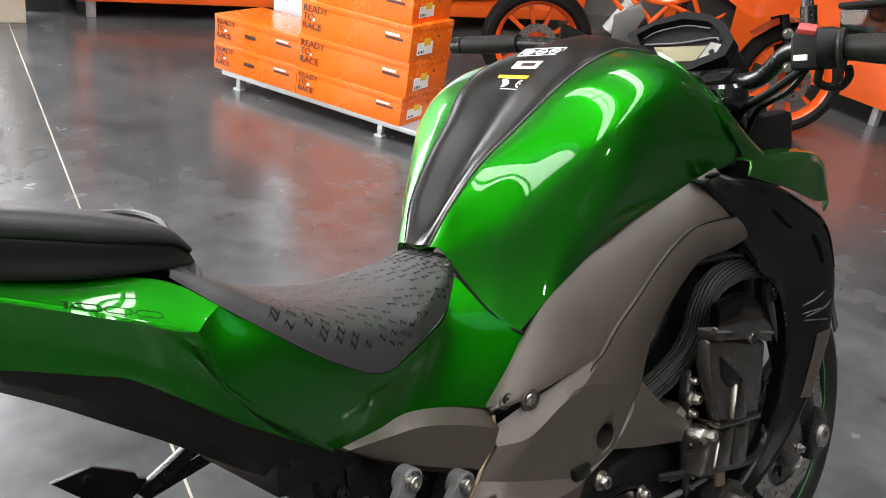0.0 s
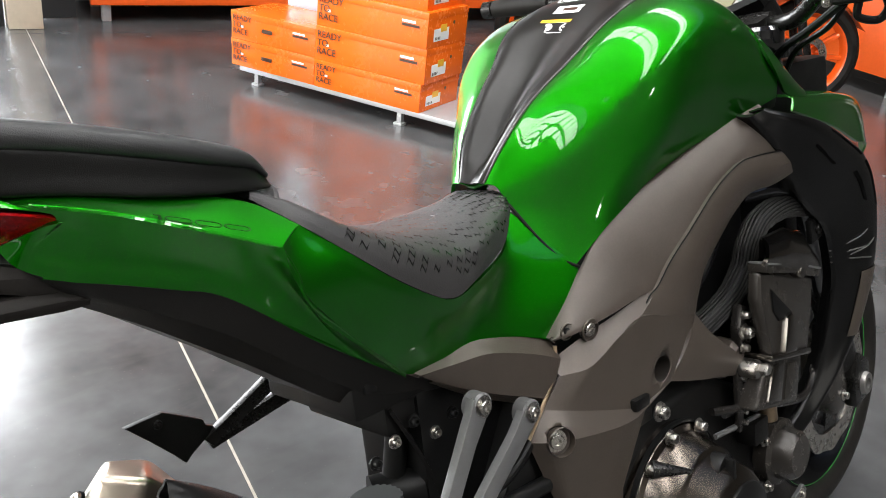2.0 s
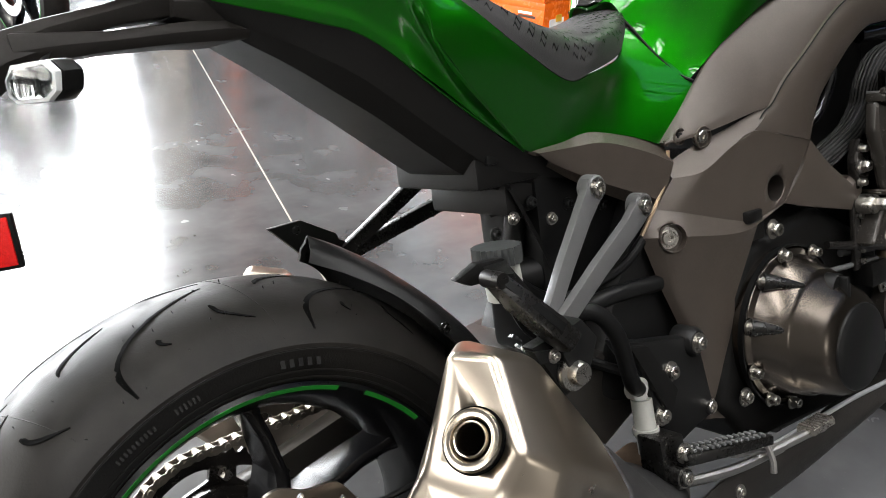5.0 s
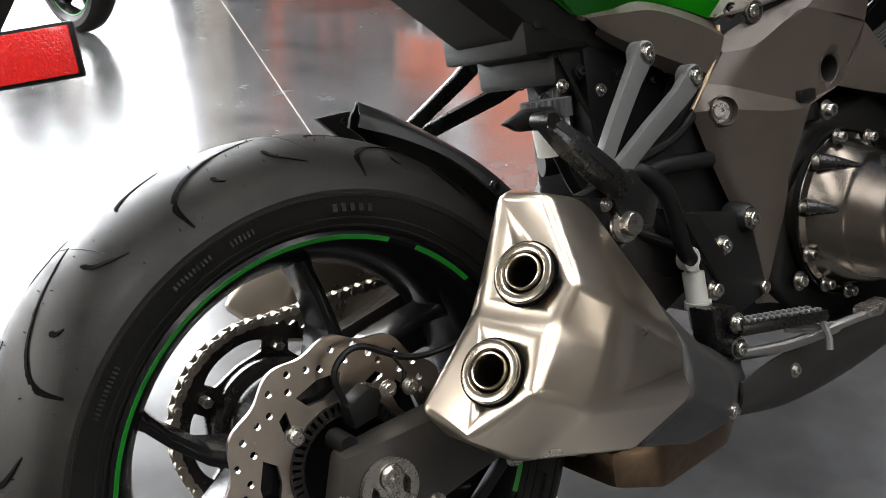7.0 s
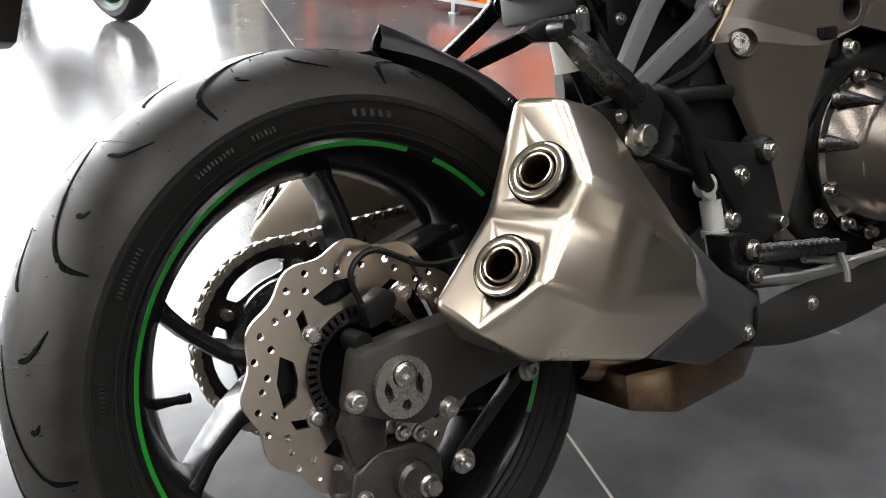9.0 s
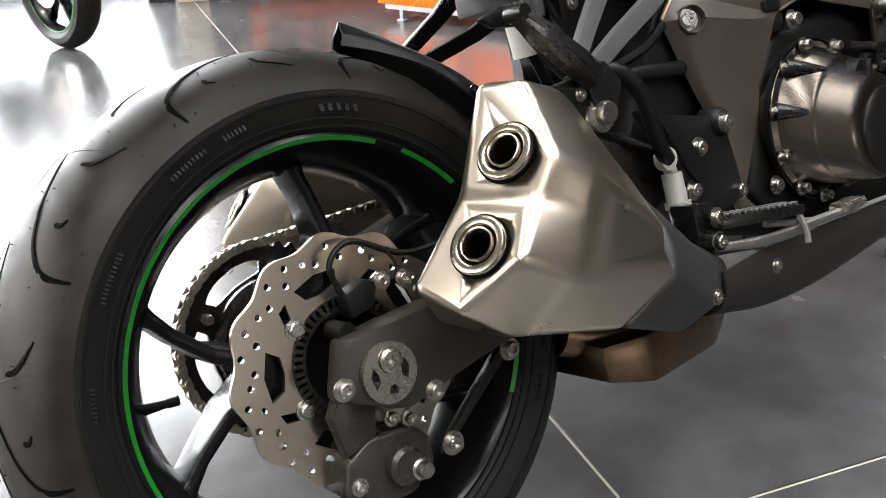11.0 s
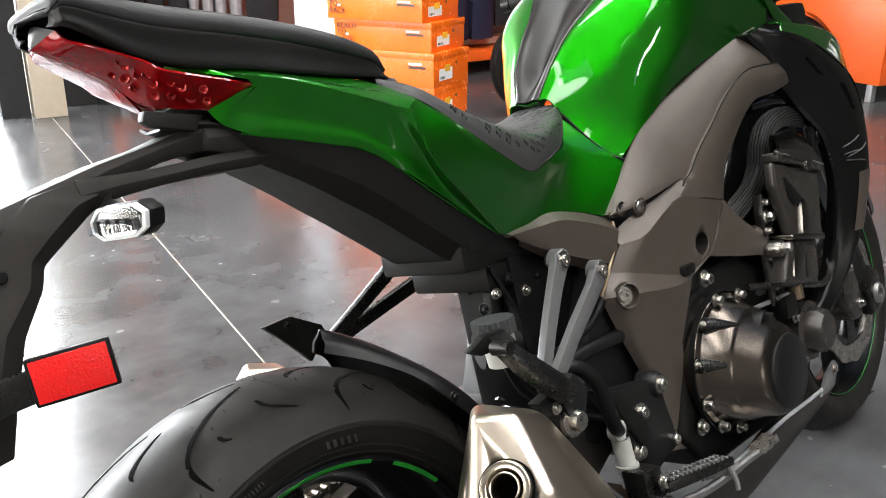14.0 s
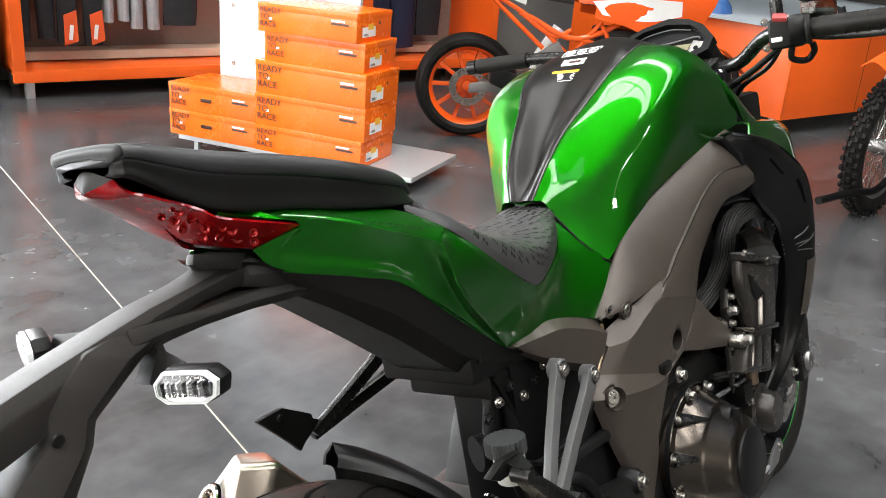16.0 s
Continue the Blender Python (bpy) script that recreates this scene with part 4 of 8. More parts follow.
# grey frame covers
def frame_cover():
    """Arch along the tank, raised trim round the engine, and a folded leg."""
    tank_edge = [(0.539, -0.127, 0.675), (0.567, -0.128, 0.699), (0.615, -0.127, 0.739), (0.656, -0.128, 0.776), (0.700, -0.133, 0.803), (0.754, -0.148, 0.826), (0.821, -0.166, 0.855), (0.884, -0.180, 0.876), (0.935, -0.190, 0.888)]
    step = [(0.536, -0.132, 0.674), (0.566, -0.146, 0.677), (0.614, -0.156, 0.684), (0.670, -0.163, 0.693), (0.702, -0.167, 0.698), (0.727, -0.173, 0.725), (0.765, -0.180, 0.756), (0.804, -0.187, 0.789), (0.836, -0.194, 0.811), (0.865, -0.201, 0.825), (0.901, -0.208, 0.827), (0.944, -0.214, 0.825)]
    n = 60
    a, d = spline(tank_edge, n), spline(step, n)
    skin = []
    for k in range(n):
        p, q = a[k], d[k]
        out = Vector((0, -0.0045, 0.0015))
        skin.append([p + Vector((0, 0.006, 0.002)), p + Vector((0, 0.001, 0.001)), p.lerp(q, 0.12) + out * 0.6, p.lerp(q, 0.40) + out, p.lerp(q, 0.75) + out * 0.7, q])
    c = part("frame_cover", sheet([spline(r, 24) for r in skin], 0.005), GREY_PLASTIC, bike, "dark grey plastic frame cover", angle=40)
    groove = [(0.668, -0.164, 0.671), (0.684, -0.167, 0.690), (0.699, -0.170, 0.699), (0.722, -0.176, 0.726), (0.760, -0.183, 0.757), (0.799, -0.190, 0.790), (0.831, -0.197, 0.812), (0.860, -0.204, 0.825), (0.895, -0.211, 0.827), (0.938, -0.217, 0.825)]
    hole = [(0.766, -0.179, 0.644), (0.775, -0.181, 0.672), (0.788, -0.183, 0.698), (0.814, -0.186, 0.723), (0.850, -0.192, 0.756), (0.884, -0.199, 0.777), (0.925, -0.210, 0.781), (0.969, -0.217, 0.789)]
    a, d = spline(groove, n), spline(hole, n)
    skin = []
    for p, q in zip(a, d):
        w = Vector((0, -0.004, 0))
        skin.append([p + Vector((0, 0.008, 0)), p + Vector((0, 0.003, 0)), p.lerp(q, 0.02), p.lerp(q, 0.14) + w * 0.7, p.lerp(q, 0.5) + w * 1.6, p.lerp(q, 0.93) + w * 0.6, q, q + Vector((0.002, 0.020, -0.002))])
    part("arch_trim", sheet([[x for u, v in zip(r, r[1:]) for x in (u, u.lerp(v, 0.5))] + [r[-1]] for r in skin], 0.004), GREY_PLASTIC, c, angle=24)
    part("trim_groove", tube([p.lerp(q, 0.012) + Vector((-0.0006, -0.0004, 0.0006)) for p, q in zip(a, d)], 0.0011, 6, 0), CABLE, c, "dark groove along the raised trim")
    # the leg: pale bevel, main face, fold and shank, each a sharp facet
    under = [(0.540, -0.124, 0.648), (0.577, -0.140, 0.666), (0.626, -0.150, 0.678), (0.677, -0.160, 0.692), (0.704, -0.164, 0.698)]
    brow = [(0.536, -0.140, 0.634), (0.571, -0.158, 0.637), (0.619, -0.166, 0.659), (0.660, -0.169, 0.671), (0.701, -0.168, 0.697)]
    part("cover_bevel", sheet(folded([under, brow], 4, 24), 0.004), GREY_PLASTIC, c)
    top = [(0.536, -0.140, 0.634), (0.571, -0.158, 0.637), (0.619, -0.166, 0.659), (0.660, -0.169, 0.671), (0.710, -0.175, 0.659), (0.766, -0.179, 0.644)]
    fold = [(0.508, -0.134, 0.602), (0.530, -0.147, 0.596), (0.557, -0.154, 0.587), (0.610, -0.163, 0.570), (0.649, -0.169, 0.562), (0.711, -0.172, 0.571)]
    knee = [(0.480, -0.132, 0.573), (0.497, -0.156, 0.572), (0.525, -0.166, 0.568), (0.588, -0.173, 0.557), (0.627, -0.174, 0.554), (0.650, -0.173, 0.556)]
    shank = [[(0.503, -0.138, 0.504), (0.512, -0.150, 0.505), (0.528, -0.156, 0.503), (0.550, -0.161, 0.497), (0.575, -0.164, 0.488), (0.604, -0.165, 0.471)],
             [(0.536, -0.142, 0.430), (0.543, -0.150, 0.430), (0.552, -0.155, 0.427), (0.566, -0.159, 0.421), (0.583, -0.161, 0.414), (0.600, -0.163, 0.405)],
             [(0.551, -0.146, 0.325), (0.558, -0.151, 0.325), (0.566, -0.154, 0.324), (0.578, -0.157, 0.320), (0.592, -0.158, 0.314), (0.610, -0.160, 0.306)]]
    leg = [top, fold, knee] + shank
    part("cover_leg", sheet(folded(leg, 6, 26), 0.006), GREY_PLASTIC, c, angle=7)
    arm = [[(0.766, -0.179, 0.644), (0.745, -0.178, 0.608), (0.711, -0.172, 0.571)], [(0.797, -0.186, 0.607), (0.783, -0.187, 0.582), (0.763, -0.181, 0.556)], [(0.840, -0.192, 0.572), (0.842, -0.194, 0.556), (0.840, -0.190, 0.537)]]
    part("engine_arm", join(sheet(grid(arm, 14, 12), 0.006), moved(lathe([(0.0, -0.02), (0.012, -0.02), (0.020, -0.012), (0.021, 0.03), (0, 0.03)], 28), at(0.852, -0.172, 0.562))), GREY_PLASTIC, c)
    g = folded(leg, 6, 26)

    def on_cover(x, z):
        """Frame whose -y leaves the cover at (x, z)."""
        i, j = min(((i, j) for i in range(1, len(g) - 1) for j in range(1, 25)), key=lambda k: (g[k[0]][k[1]].x - x) ** 2 + (g[k[0]][k[1]].z - z) ** 2)
        n = (g[i + 1][j] - g[i - 1][j]).cross(g[i][j + 1] - g[i][j - 1]).normalized()
        n = n if n.y < 0 else -n
        p = g[i][j]
        y = p.y - (n.x * (x - p.x) + n.z * (z - p.z)) / n.y
        return Matrix.Translation((x, y, z)) @ Vector((0, -1, 0)).rotation_difference(n).to_matrix().to_4x4()
    lean = on_cover(0.600, 0.640).to_3x3().to_4x4()
    wells = [(0.505, 0.570, 0.0165, 0.011), (0.605, 0.392, 0.0185, 0.009), (0.694, 0.594, 0.0170, 0.035), (None, (0.5861, -0.1510, 0.6752), 0.0125, 0.012), (None, (0.5563, -0.1400, 0.6804), 0.0095, 0.011)]
    frames = [on_cover(x, z) if x else Matrix.Translation(z) @ lean for x, z, r, d in wells]
    for ob in [o for o in c.children if o.name.split(".")[0] in ("cover_leg", "cover_bevel")]:
        drilled(ob, [moved(lathe([(0, -0.02), (r, -0.02), (r, 0.03), (0, 0.03)], 36), m) for (x, z, r, d), m in zip(wells, frames)])
    for (x, z, r, d), m in zip(wells, frames):
        # The deepest well takes a darker copy of the cover plastic, for shade.
        part("recess", moved(lathe([(r * 1.04, 0.0015), (r * 1.0, 0.001), (r * 0.96, d), (0, d)] if x else [(r * 1.1, 0.002), (r * 1.05, 0.0), (r * 0.95, 0.0), (r * 0.92, 0.003), (0, 0.003)], 36), m), GREY_SHADED if d > 0.02 else GREY_PLASTIC, c)
    for x, z, r, d in ((0.501, 0.571, 0.0088, 0.009), (0.600, 0.393, 0.011, 0.007)):
        part("cover_bolt", moved(moved(bolt_bm(r, 0.006), Matrix.Translation((0, d, 0))), on_cover(x, z)), BOLT, c)
    part("cover_bolt", moved(bolt_bm(0.0080, 0.006), Matrix.Translation((0.5849, -0.1465, 0.6765)) @ lean), BOLT, c)
    part("cover_plug", moved(bolt_bm(0.0050, 0.004), frames[4] @ Matrix.Translation((0, 0.003, 0))), CABLE, c)
    part("leg_edge", tube([(0.545, -0.129, 0.666), (0.538, -0.132, 0.640), (0.508, -0.133, 0.604), (0.482, -0.132, 0.576)], 0.0024, 8, 24), mat("worn_bronze_edge", (0.30, 0.22, 0.14), 0.35, 0.7, 0.2, 60), c, "worn bronze coloured edge")
    return c


GREY_SHADED = mat("shaded_grey_plastic", (0.030, 0.026, 0.023), 0.40, 0.3, 0.10, 40)
frame_cover()

# subframe cover below the green side panel
rows = [[(0.348, -0.104, 0.699), (0.390, -0.107, 0.701), (0.436, -0.110, 0.706), (0.500, -0.115, 0.690), (0.548, -0.120, 0.671)],
        [(0.354, -0.112, 0.694), (0.398, -0.122, 0.694), (0.440, -0.130, 0.692), (0.500, -0.135, 0.672), (0.544, -0.137, 0.652)],
        [(0.372, -0.110, 0.681), (0.410, -0.118, 0.660), (0.452, -0.126, 0.640), (0.500, -0.131, 0.620), (0.524, -0.134, 0.608)],
        [(0.376, -0.098, 0.676), (0.412, -0.104, 0.652), (0.455, -0.110, 0.629), (0.500, -0.114, 0.608), (0.520, -0.116, 0.600)]]
part("subframe_cover", sheet(folded(rows, 5, 18), 0.005), GREY_PLASTIC, bike, "dark grey subframe cover", angle=12)


# pillion peg carriers, right and left
def peg_carrier(flip):
    def add(name, bm, material, parent, label=""):
        if flip:
            far_side(bm)
        return part(name, bm, SATIN if flip and material in (BRACKET, BOLT) else material, parent, label)

    def strut(pts, w, t=0.0055):
        """Flat bar, its broad face outwards, from its eye down to the carrier."""
        rows = []
        P = [Vector(p) for p in pts]
        for i, p in enumerate(P):
            d = (P[min(i + 1, len(P) - 1)] - P[max(i - 1, 0)]).normalized()
            sd = d.cross(Vector((0, 1, 0))).normalized() * w[i]
            rows.append([p - sd + Vector((0, -t, 0)), p - sd + Vector((0, t, 0)), p + sd + Vector((0, t, 0)), p + sd + Vector((0, -t, 0))])
        return beam(rows, 0.0012)
    nm = "left_peg_carrier" if flip else "right_peg_carrier"
    root = add(nm, strut([(0.405, -0.137, 0.655), (0.398, -0.138, 0.640), (0.378, -0.143, 0.622), (0.330, -0.160, 0.582), (0.280, -0.180, 0.540)], (0.012, 0.0125, 0.0110, 0.0100, 0.0090)), BRACKET, bike, "black pillion footrest carrier" if flip else "grey anodised pillion footrest carrier")
    add("front_strut", strut([(0.482, -0.139, 0.620), (0.470, -0.140, 0.607), (0.445, -0.146, 0.594), (0.370, -0.166, 0.566), (0.286, -0.190, 0.532)], (0.012, 0.0130, 0.0115, 0.0105, 0.0095)), BRACKET, root)
    for p in ((0.406, -0.138, 0.647), (0.478, -0.140, 0.613)):
        add("strut_eye", moved(lathe([(0, -0.0055), (0.0125, -0.0055), (0.0150, -0.003), (0.0150, 0.012), (0, 0.012)], 28), at(*p)), BRACKET, root)
        add("strut_bolt", moved(bolt_bm(0.0078, 0.005), at(p[0], p[1] - 0.0055, p[2])), BOLT, root)
    if flip:
        carrier = part("carrier_plate", plate([(0.180, 0.627), (0.228, 0.629), (0.277, 0.601), (0.280, 0.592), (0.310, 0.577), (0.285, 0.580), (0.255, 0.563), (0.246, 0.555), (0.235, 0.569), (0.212, 0.594)], 0.216, 0.226, 0.002), PLASTIC_FLAT, root, "flat black cast carrier plate")
        part("plate_boss", moved(lathe([(0, -0.004), (0.005, -0.004), (0.006, 0.0)], 16), at(0.219, 0.216, 0.617)), SATIN, carrier)
        return root
    add("carrier_plate", plate([(0.172, 0.606), (0.200, 0.616), (0.232, 0.614), (0.250, 0.590), (0.278, 0.552), (0.300, 0.530), (0.292, 0.516), (0.268, 0.536), (0.240, 0.570), (0.222, 0.594), (0.190, 0.596)], -0.180, -0.168, 0.003), PLASTIC_FLAT, root, "black cast carrier plate")
    add("carrier_web", beam([[(0.205, -0.178, 0.612), (0.236, -0.178, 0.612), (0.238, -0.178, 0.596), (0.215, -0.178, 0.594)], [(0.200, -0.205, 0.607), (0.222, -0.205, 0.604), (0.224, -0.205, 0.590), (0.204, -0.205, 0.590)]], 0.003), PLASTIC_FLAT, root)
    # folded footrest: a tapered bar lying along the carrier, with a rounded tip
    add("footrest", beam([[(0.189, -0.214, 0.603), (0.189, -0.198, 0.599), (0.204, -0.196, 0.606), (0.204, -0.214, 0.610)], [(0.206, -0.226, 0.578), (0.204, -0.206, 0.572), (0.222, -0.204, 0.582), (0.224, -0.224, 0.588)], [(0.232, -0.236, 0.545), (0.230, -0.216, 0.540), (0.250, -0.212, 0.552), (0.252, -0.234, 0.558)], [(0.255, -0.238, 0.522), (0.254, -0.220, 0.518), (0.270, -0.216, 0.530), (0.272, -0.236, 0.535)]], 0.004), SATIN, root, "folded black pillion footrest")
    add("footrest_pad", beam([[(0.196, -0.2175, 0.602), (0.196, -0.214, 0.598), (0.203, -0.213, 0.603), (0.203, -0.2165, 0.606)], [(0.244, -0.2385, 0.545), (0.243, -0.235, 0.540), (0.250, -0.233, 0.547), (0.251, -0.237, 0.551)]], 0.001), CABLE, root, "black rubber footrest pad")
    add("hinge_pin", moved(lathe([(0, -0.006), (0.0075, -0.006), (0.0085, 0), (0.0085, 0.018), (0, 0.018)], 20), at(0.196, -0.212, 0.604)), SATIN, root)
    add("clevis", join(plate([(0.250, 0.535), (0.285, 0.545), (0.305, 0.520), (0.290, 0.490), (0.262, 0.500)], -0.222, -0.190, 0.004), plate([(0.225, 0.527), (0.262, 0.520), (0.262, 0.510), (0.232, 0.512)], -0.215, -0.200, 0.002)), PLASTIC, root)
    add("clevis_bolt", moved(bolt_bm(0.005, 0.004), at(0.250, -0.216, 0.516)), BOLT, root)
    return root


peg_carrier(False)
peg_carrier(True)


# tank
YC = -0.018
TANK = [[((0.552, 0.846), (0.020, 0.849, 0.552), (0.037, 0.845, 0.556), (0.051, 0.816, 0.564), (0.076, 0.776, 0.580), (0.100, 0.744, 0.611))],
        [((0.607, 0.885), (0.034, 0.893, 0.580), (0.065, 0.888, 0.598), (0.092, 0.862, 0.615), (0.106, 0.815, 0.640), (0.113, 0.778, 0.655))],
        [((0.650, 0.928), (0.045, 0.935, 0.622), (0.088, 0.934, 0.640), (0.122, 0.905, 0.660), (0.130, 0.855, 0.685), (0.121, 0.800, 0.692))],
        [((0.703, 0.974), (0.062, 0.975, 0.678), (0.112, 0.980, 0.695), (0.155, 0.956, 0.712), (0.158, 0.897, 0.738), (0.130, 0.822, 0.728))],
        [((0.760, 1.020), (0.080, 1.013, 0.730), (0.132, 1.014, 0.748), (0.172, 0.990, 0.768), (0.172, 0.930, 0.790), (0.145, 0.848, 0.790))],
        [((0.832, 1.056), (0.086, 1.038, 0.790), (0.138, 1.032, 0.810), (0.176, 1.002, 0.830), (0.178, 0.945, 0.850), (0.158, 0.867, 0.860))],
        [((0.905, 1.066), (0.074, 1.049, 0.870), (0.128, 1.036, 0.880), (0.170, 1.000, 0.895), (0.182, 0.942, 0.915), (0.170, 0.882, 0.930))],
        [((0.985, 1.050), (0.060, 1.040, 0.965), (0.115, 1.015, 0.955), (0.160, 0.975, 0.955), (0.182, 0.922, 0.966), (0.178, 0.892, 0.975))]]


def tank_rows():
    rows = []
    for ((x0, z0), *side),  in TANK:
        right = [(x, YC - w, z) for w, z, x in side]
        rows.append([mirror(p) for p in reversed(right)] + [(x0, YC, z0)] + right)
    return rows


def tank_body():
    g = grid(tank_rows(), 70, 101)
    t = part("fuel_tank", sheet(g, 0.004), GREEN, bike, "metallic green fuel tank with a black centre panel", angle=50)
    # raised satin centre panel between the two trim lines
    panel, lift = [], 0.0035
    for i, row in enumerate(g):
        a, b = 40, 60
        ps = []
        for j in range(a, b + 1):
            p = row[j]
            du, dv = g[min(i + 1, 69)][j] - g[max(i - 1, 0)][j], row[j + 1] - row[j - 1]
            n = dv.cross(du).normalized()
            if n.z < 0:
                n = -n
            k = min(1.0, min(j - a, b - j) / 2.0)
            ps.append(p + n * (lift * k + 0.0008))
        panel.append(ps)
    pn = part("centre_panel", sheet(panel, 0.0015), PANEL_BLACK, t, "satin black tank centre panel", angle=50)
    for j, nm in ((40, "left_trim"), (60, "right_trim")):
        part(nm, tube([r[j] + Vector((0, 0, 0.001)) for r in g], 0.0015, 8, 0), TRIM if j == 60 else SATIN, pn, "thin grey trim strip" if j == 60 else "thin black trim strip")
    # label group on the panel
    def on_panel(u, v):
        p = panel[u][v]
        du, dv = panel[min(u + 1, 69)][v] - panel[u - 1][v], panel[u][v + 1] - panel[u][v - 1]
        n = dv.cross(du).normalized()
        if n.z < 0:
            n = -n
        x = -dv.normalized() * (1 if dv.y > 0 else -1)
        x = Vector((0, -1, 0)) - n * Vector((0, -1, 0)).dot(n)
        x.normalize()
        y = n.cross(x)
        m = Matrix(((x.x, -n.x, y.x, p.x + n.x * 0.0004), (x.y, -n.y, y.y, p.y + n.y * 0.0004), (x.z, -n.z, y.z, p.z + n.z * 0.0004), (0, 0, 0, 1)))
        return m
    for u, v, kind in ((38, 9, "ring"), (43, 9, "white"), (47, 9, "ring2")):
        m = on_panel(u, v)
        if kind == "white":
            part("white_label", moved(box(-0.023, 0.023, -0.0006, 0.0004, -0.009, 0.009, 0.0003, 1), m), WHITE_LABEL, pn, "white label with worn print", False)
            part("print_bar", moved(box(-0.010, 0.012, -0.0012, 0, -0.003, 0.003), m), INK, pn, "", False)
        else:
            m = m @ Matrix.Diagonal((1.45, 1, 1.25, 1))
            w = 0.021 if kind == "ring" else 0.024
            part("label_frame", moved(cutout([(-w, -0.0085), (w, -0.0085), (w, 0.0085), (-w, 0.0085)], [[(-w + 0.0008, -0.0077), (w - 0.0008, -0.0077), (w - 0.0008, 0.0077), (-w + 0.0008, 0.0077)]], 0.0006), m), WHITE_LABEL, pn, "", False)
            if kind == "ring":
                part("yellow_label", moved(box(-w, w, -0.0008, 0, 0.0078, 0.0125), m), YELLOW_LABEL, pn, "yellow warning strip", False)
            for k, x in enumerate((-0.0105, 0.0105) if kind == "ring" else (-0.0150, 0, 0.0150)):
                part("label_ring", moved(join(cutout(ring_pts(0.0062, 24), [ring_pts(0.0046, 24)], 0.0008), box(-0.003, 0.003, -0.0006, 0.0004, -0.0008, 0.0008)) if k else join(cutout(ring_pts(0.0062, 24), [ring_pts(0.001, 8)], 0.0008)), m @ Matrix.Translation((x, 0, 0))), WHITE_LABEL, pn, "", False)
    return t


PANEL_BLACK = mat("satin_panel_black", (0.006, 0.0052, 0.0045), 0.33, 0.0, 0.06, 20, rough_vary=0.05, spec=0.25)
TRIM = mat("grey_trim", (0.07, 0.066, 0.062), 0.40, 0.3, 0.1, 60)
tank_body()
part("tank_seam", tube([(0.556, -0.058, 0.835), (0.564, -0.068, 0.819), (0.572, -0.083, 0.796), (0.582, -0.0975, 0.773), (0.599, -0.110, 0.751), (0.613, -0.121, 0.741)], 0.0020, 8, 30), CABLE, bike, "dark gap below the tank")

# green shroud in front of the tank and the head cowl
for flip in (False, True):
    rows = [[(0.975, -0.085, 1.040), (0.945, -0.140, 1.018), (0.930, -0.185, 0.985), (0.945, -0.205, 0.940), (0.985, -0.203, 0.897)],
            [(1.010, -0.080, 1.025), (0.985, -0.138, 1.000), (0.975, -0.185, 0.962), (0.995, -0.205, 0.915), (1.015, -0.203, 0.885)],
            [(1.045, -0.105, 0.975), (1.040, -0.145, 0.950), (1.045, -0.180, 0.915), (1.055, -0.200, 0.890), (1.06, -0.202, 0.868)]]
    a = sheet(grid(rows, 18, 24), 0.004)
    cowl = [[(1.00, -0.185, 0.893), (1.006, -0.205, 0.889), (0.985, -0.214, 0.872)], [(1.10, -0.165, 0.886), (1.12, -0.200, 0.874), (1.10, -0.220, 0.835)], [(1.219, -0.150, 0.874), (1.240, -0.185, 0.858), (1.22, -0.205, 0.795)], [(1.325, -0.130, 0.858), (1.335, -0.165, 0.840), (1.316, -0.185, 0.775)], [(1.37, -0.11, 0.83), (1.375, -0.145, 0.815), (1.35, -0.165, 0.75)]]
    b = sheet(grid(cowl, 22, 14), 0.004)
    if flip:
        flipped(a), flipped(b)
    s = part("left_shroud" if flip else "right_shroud", a, GREEN, bike, "green tank shroud")
    part("head_cowl_side", b, GREEN, s, "green headlight cowl side")


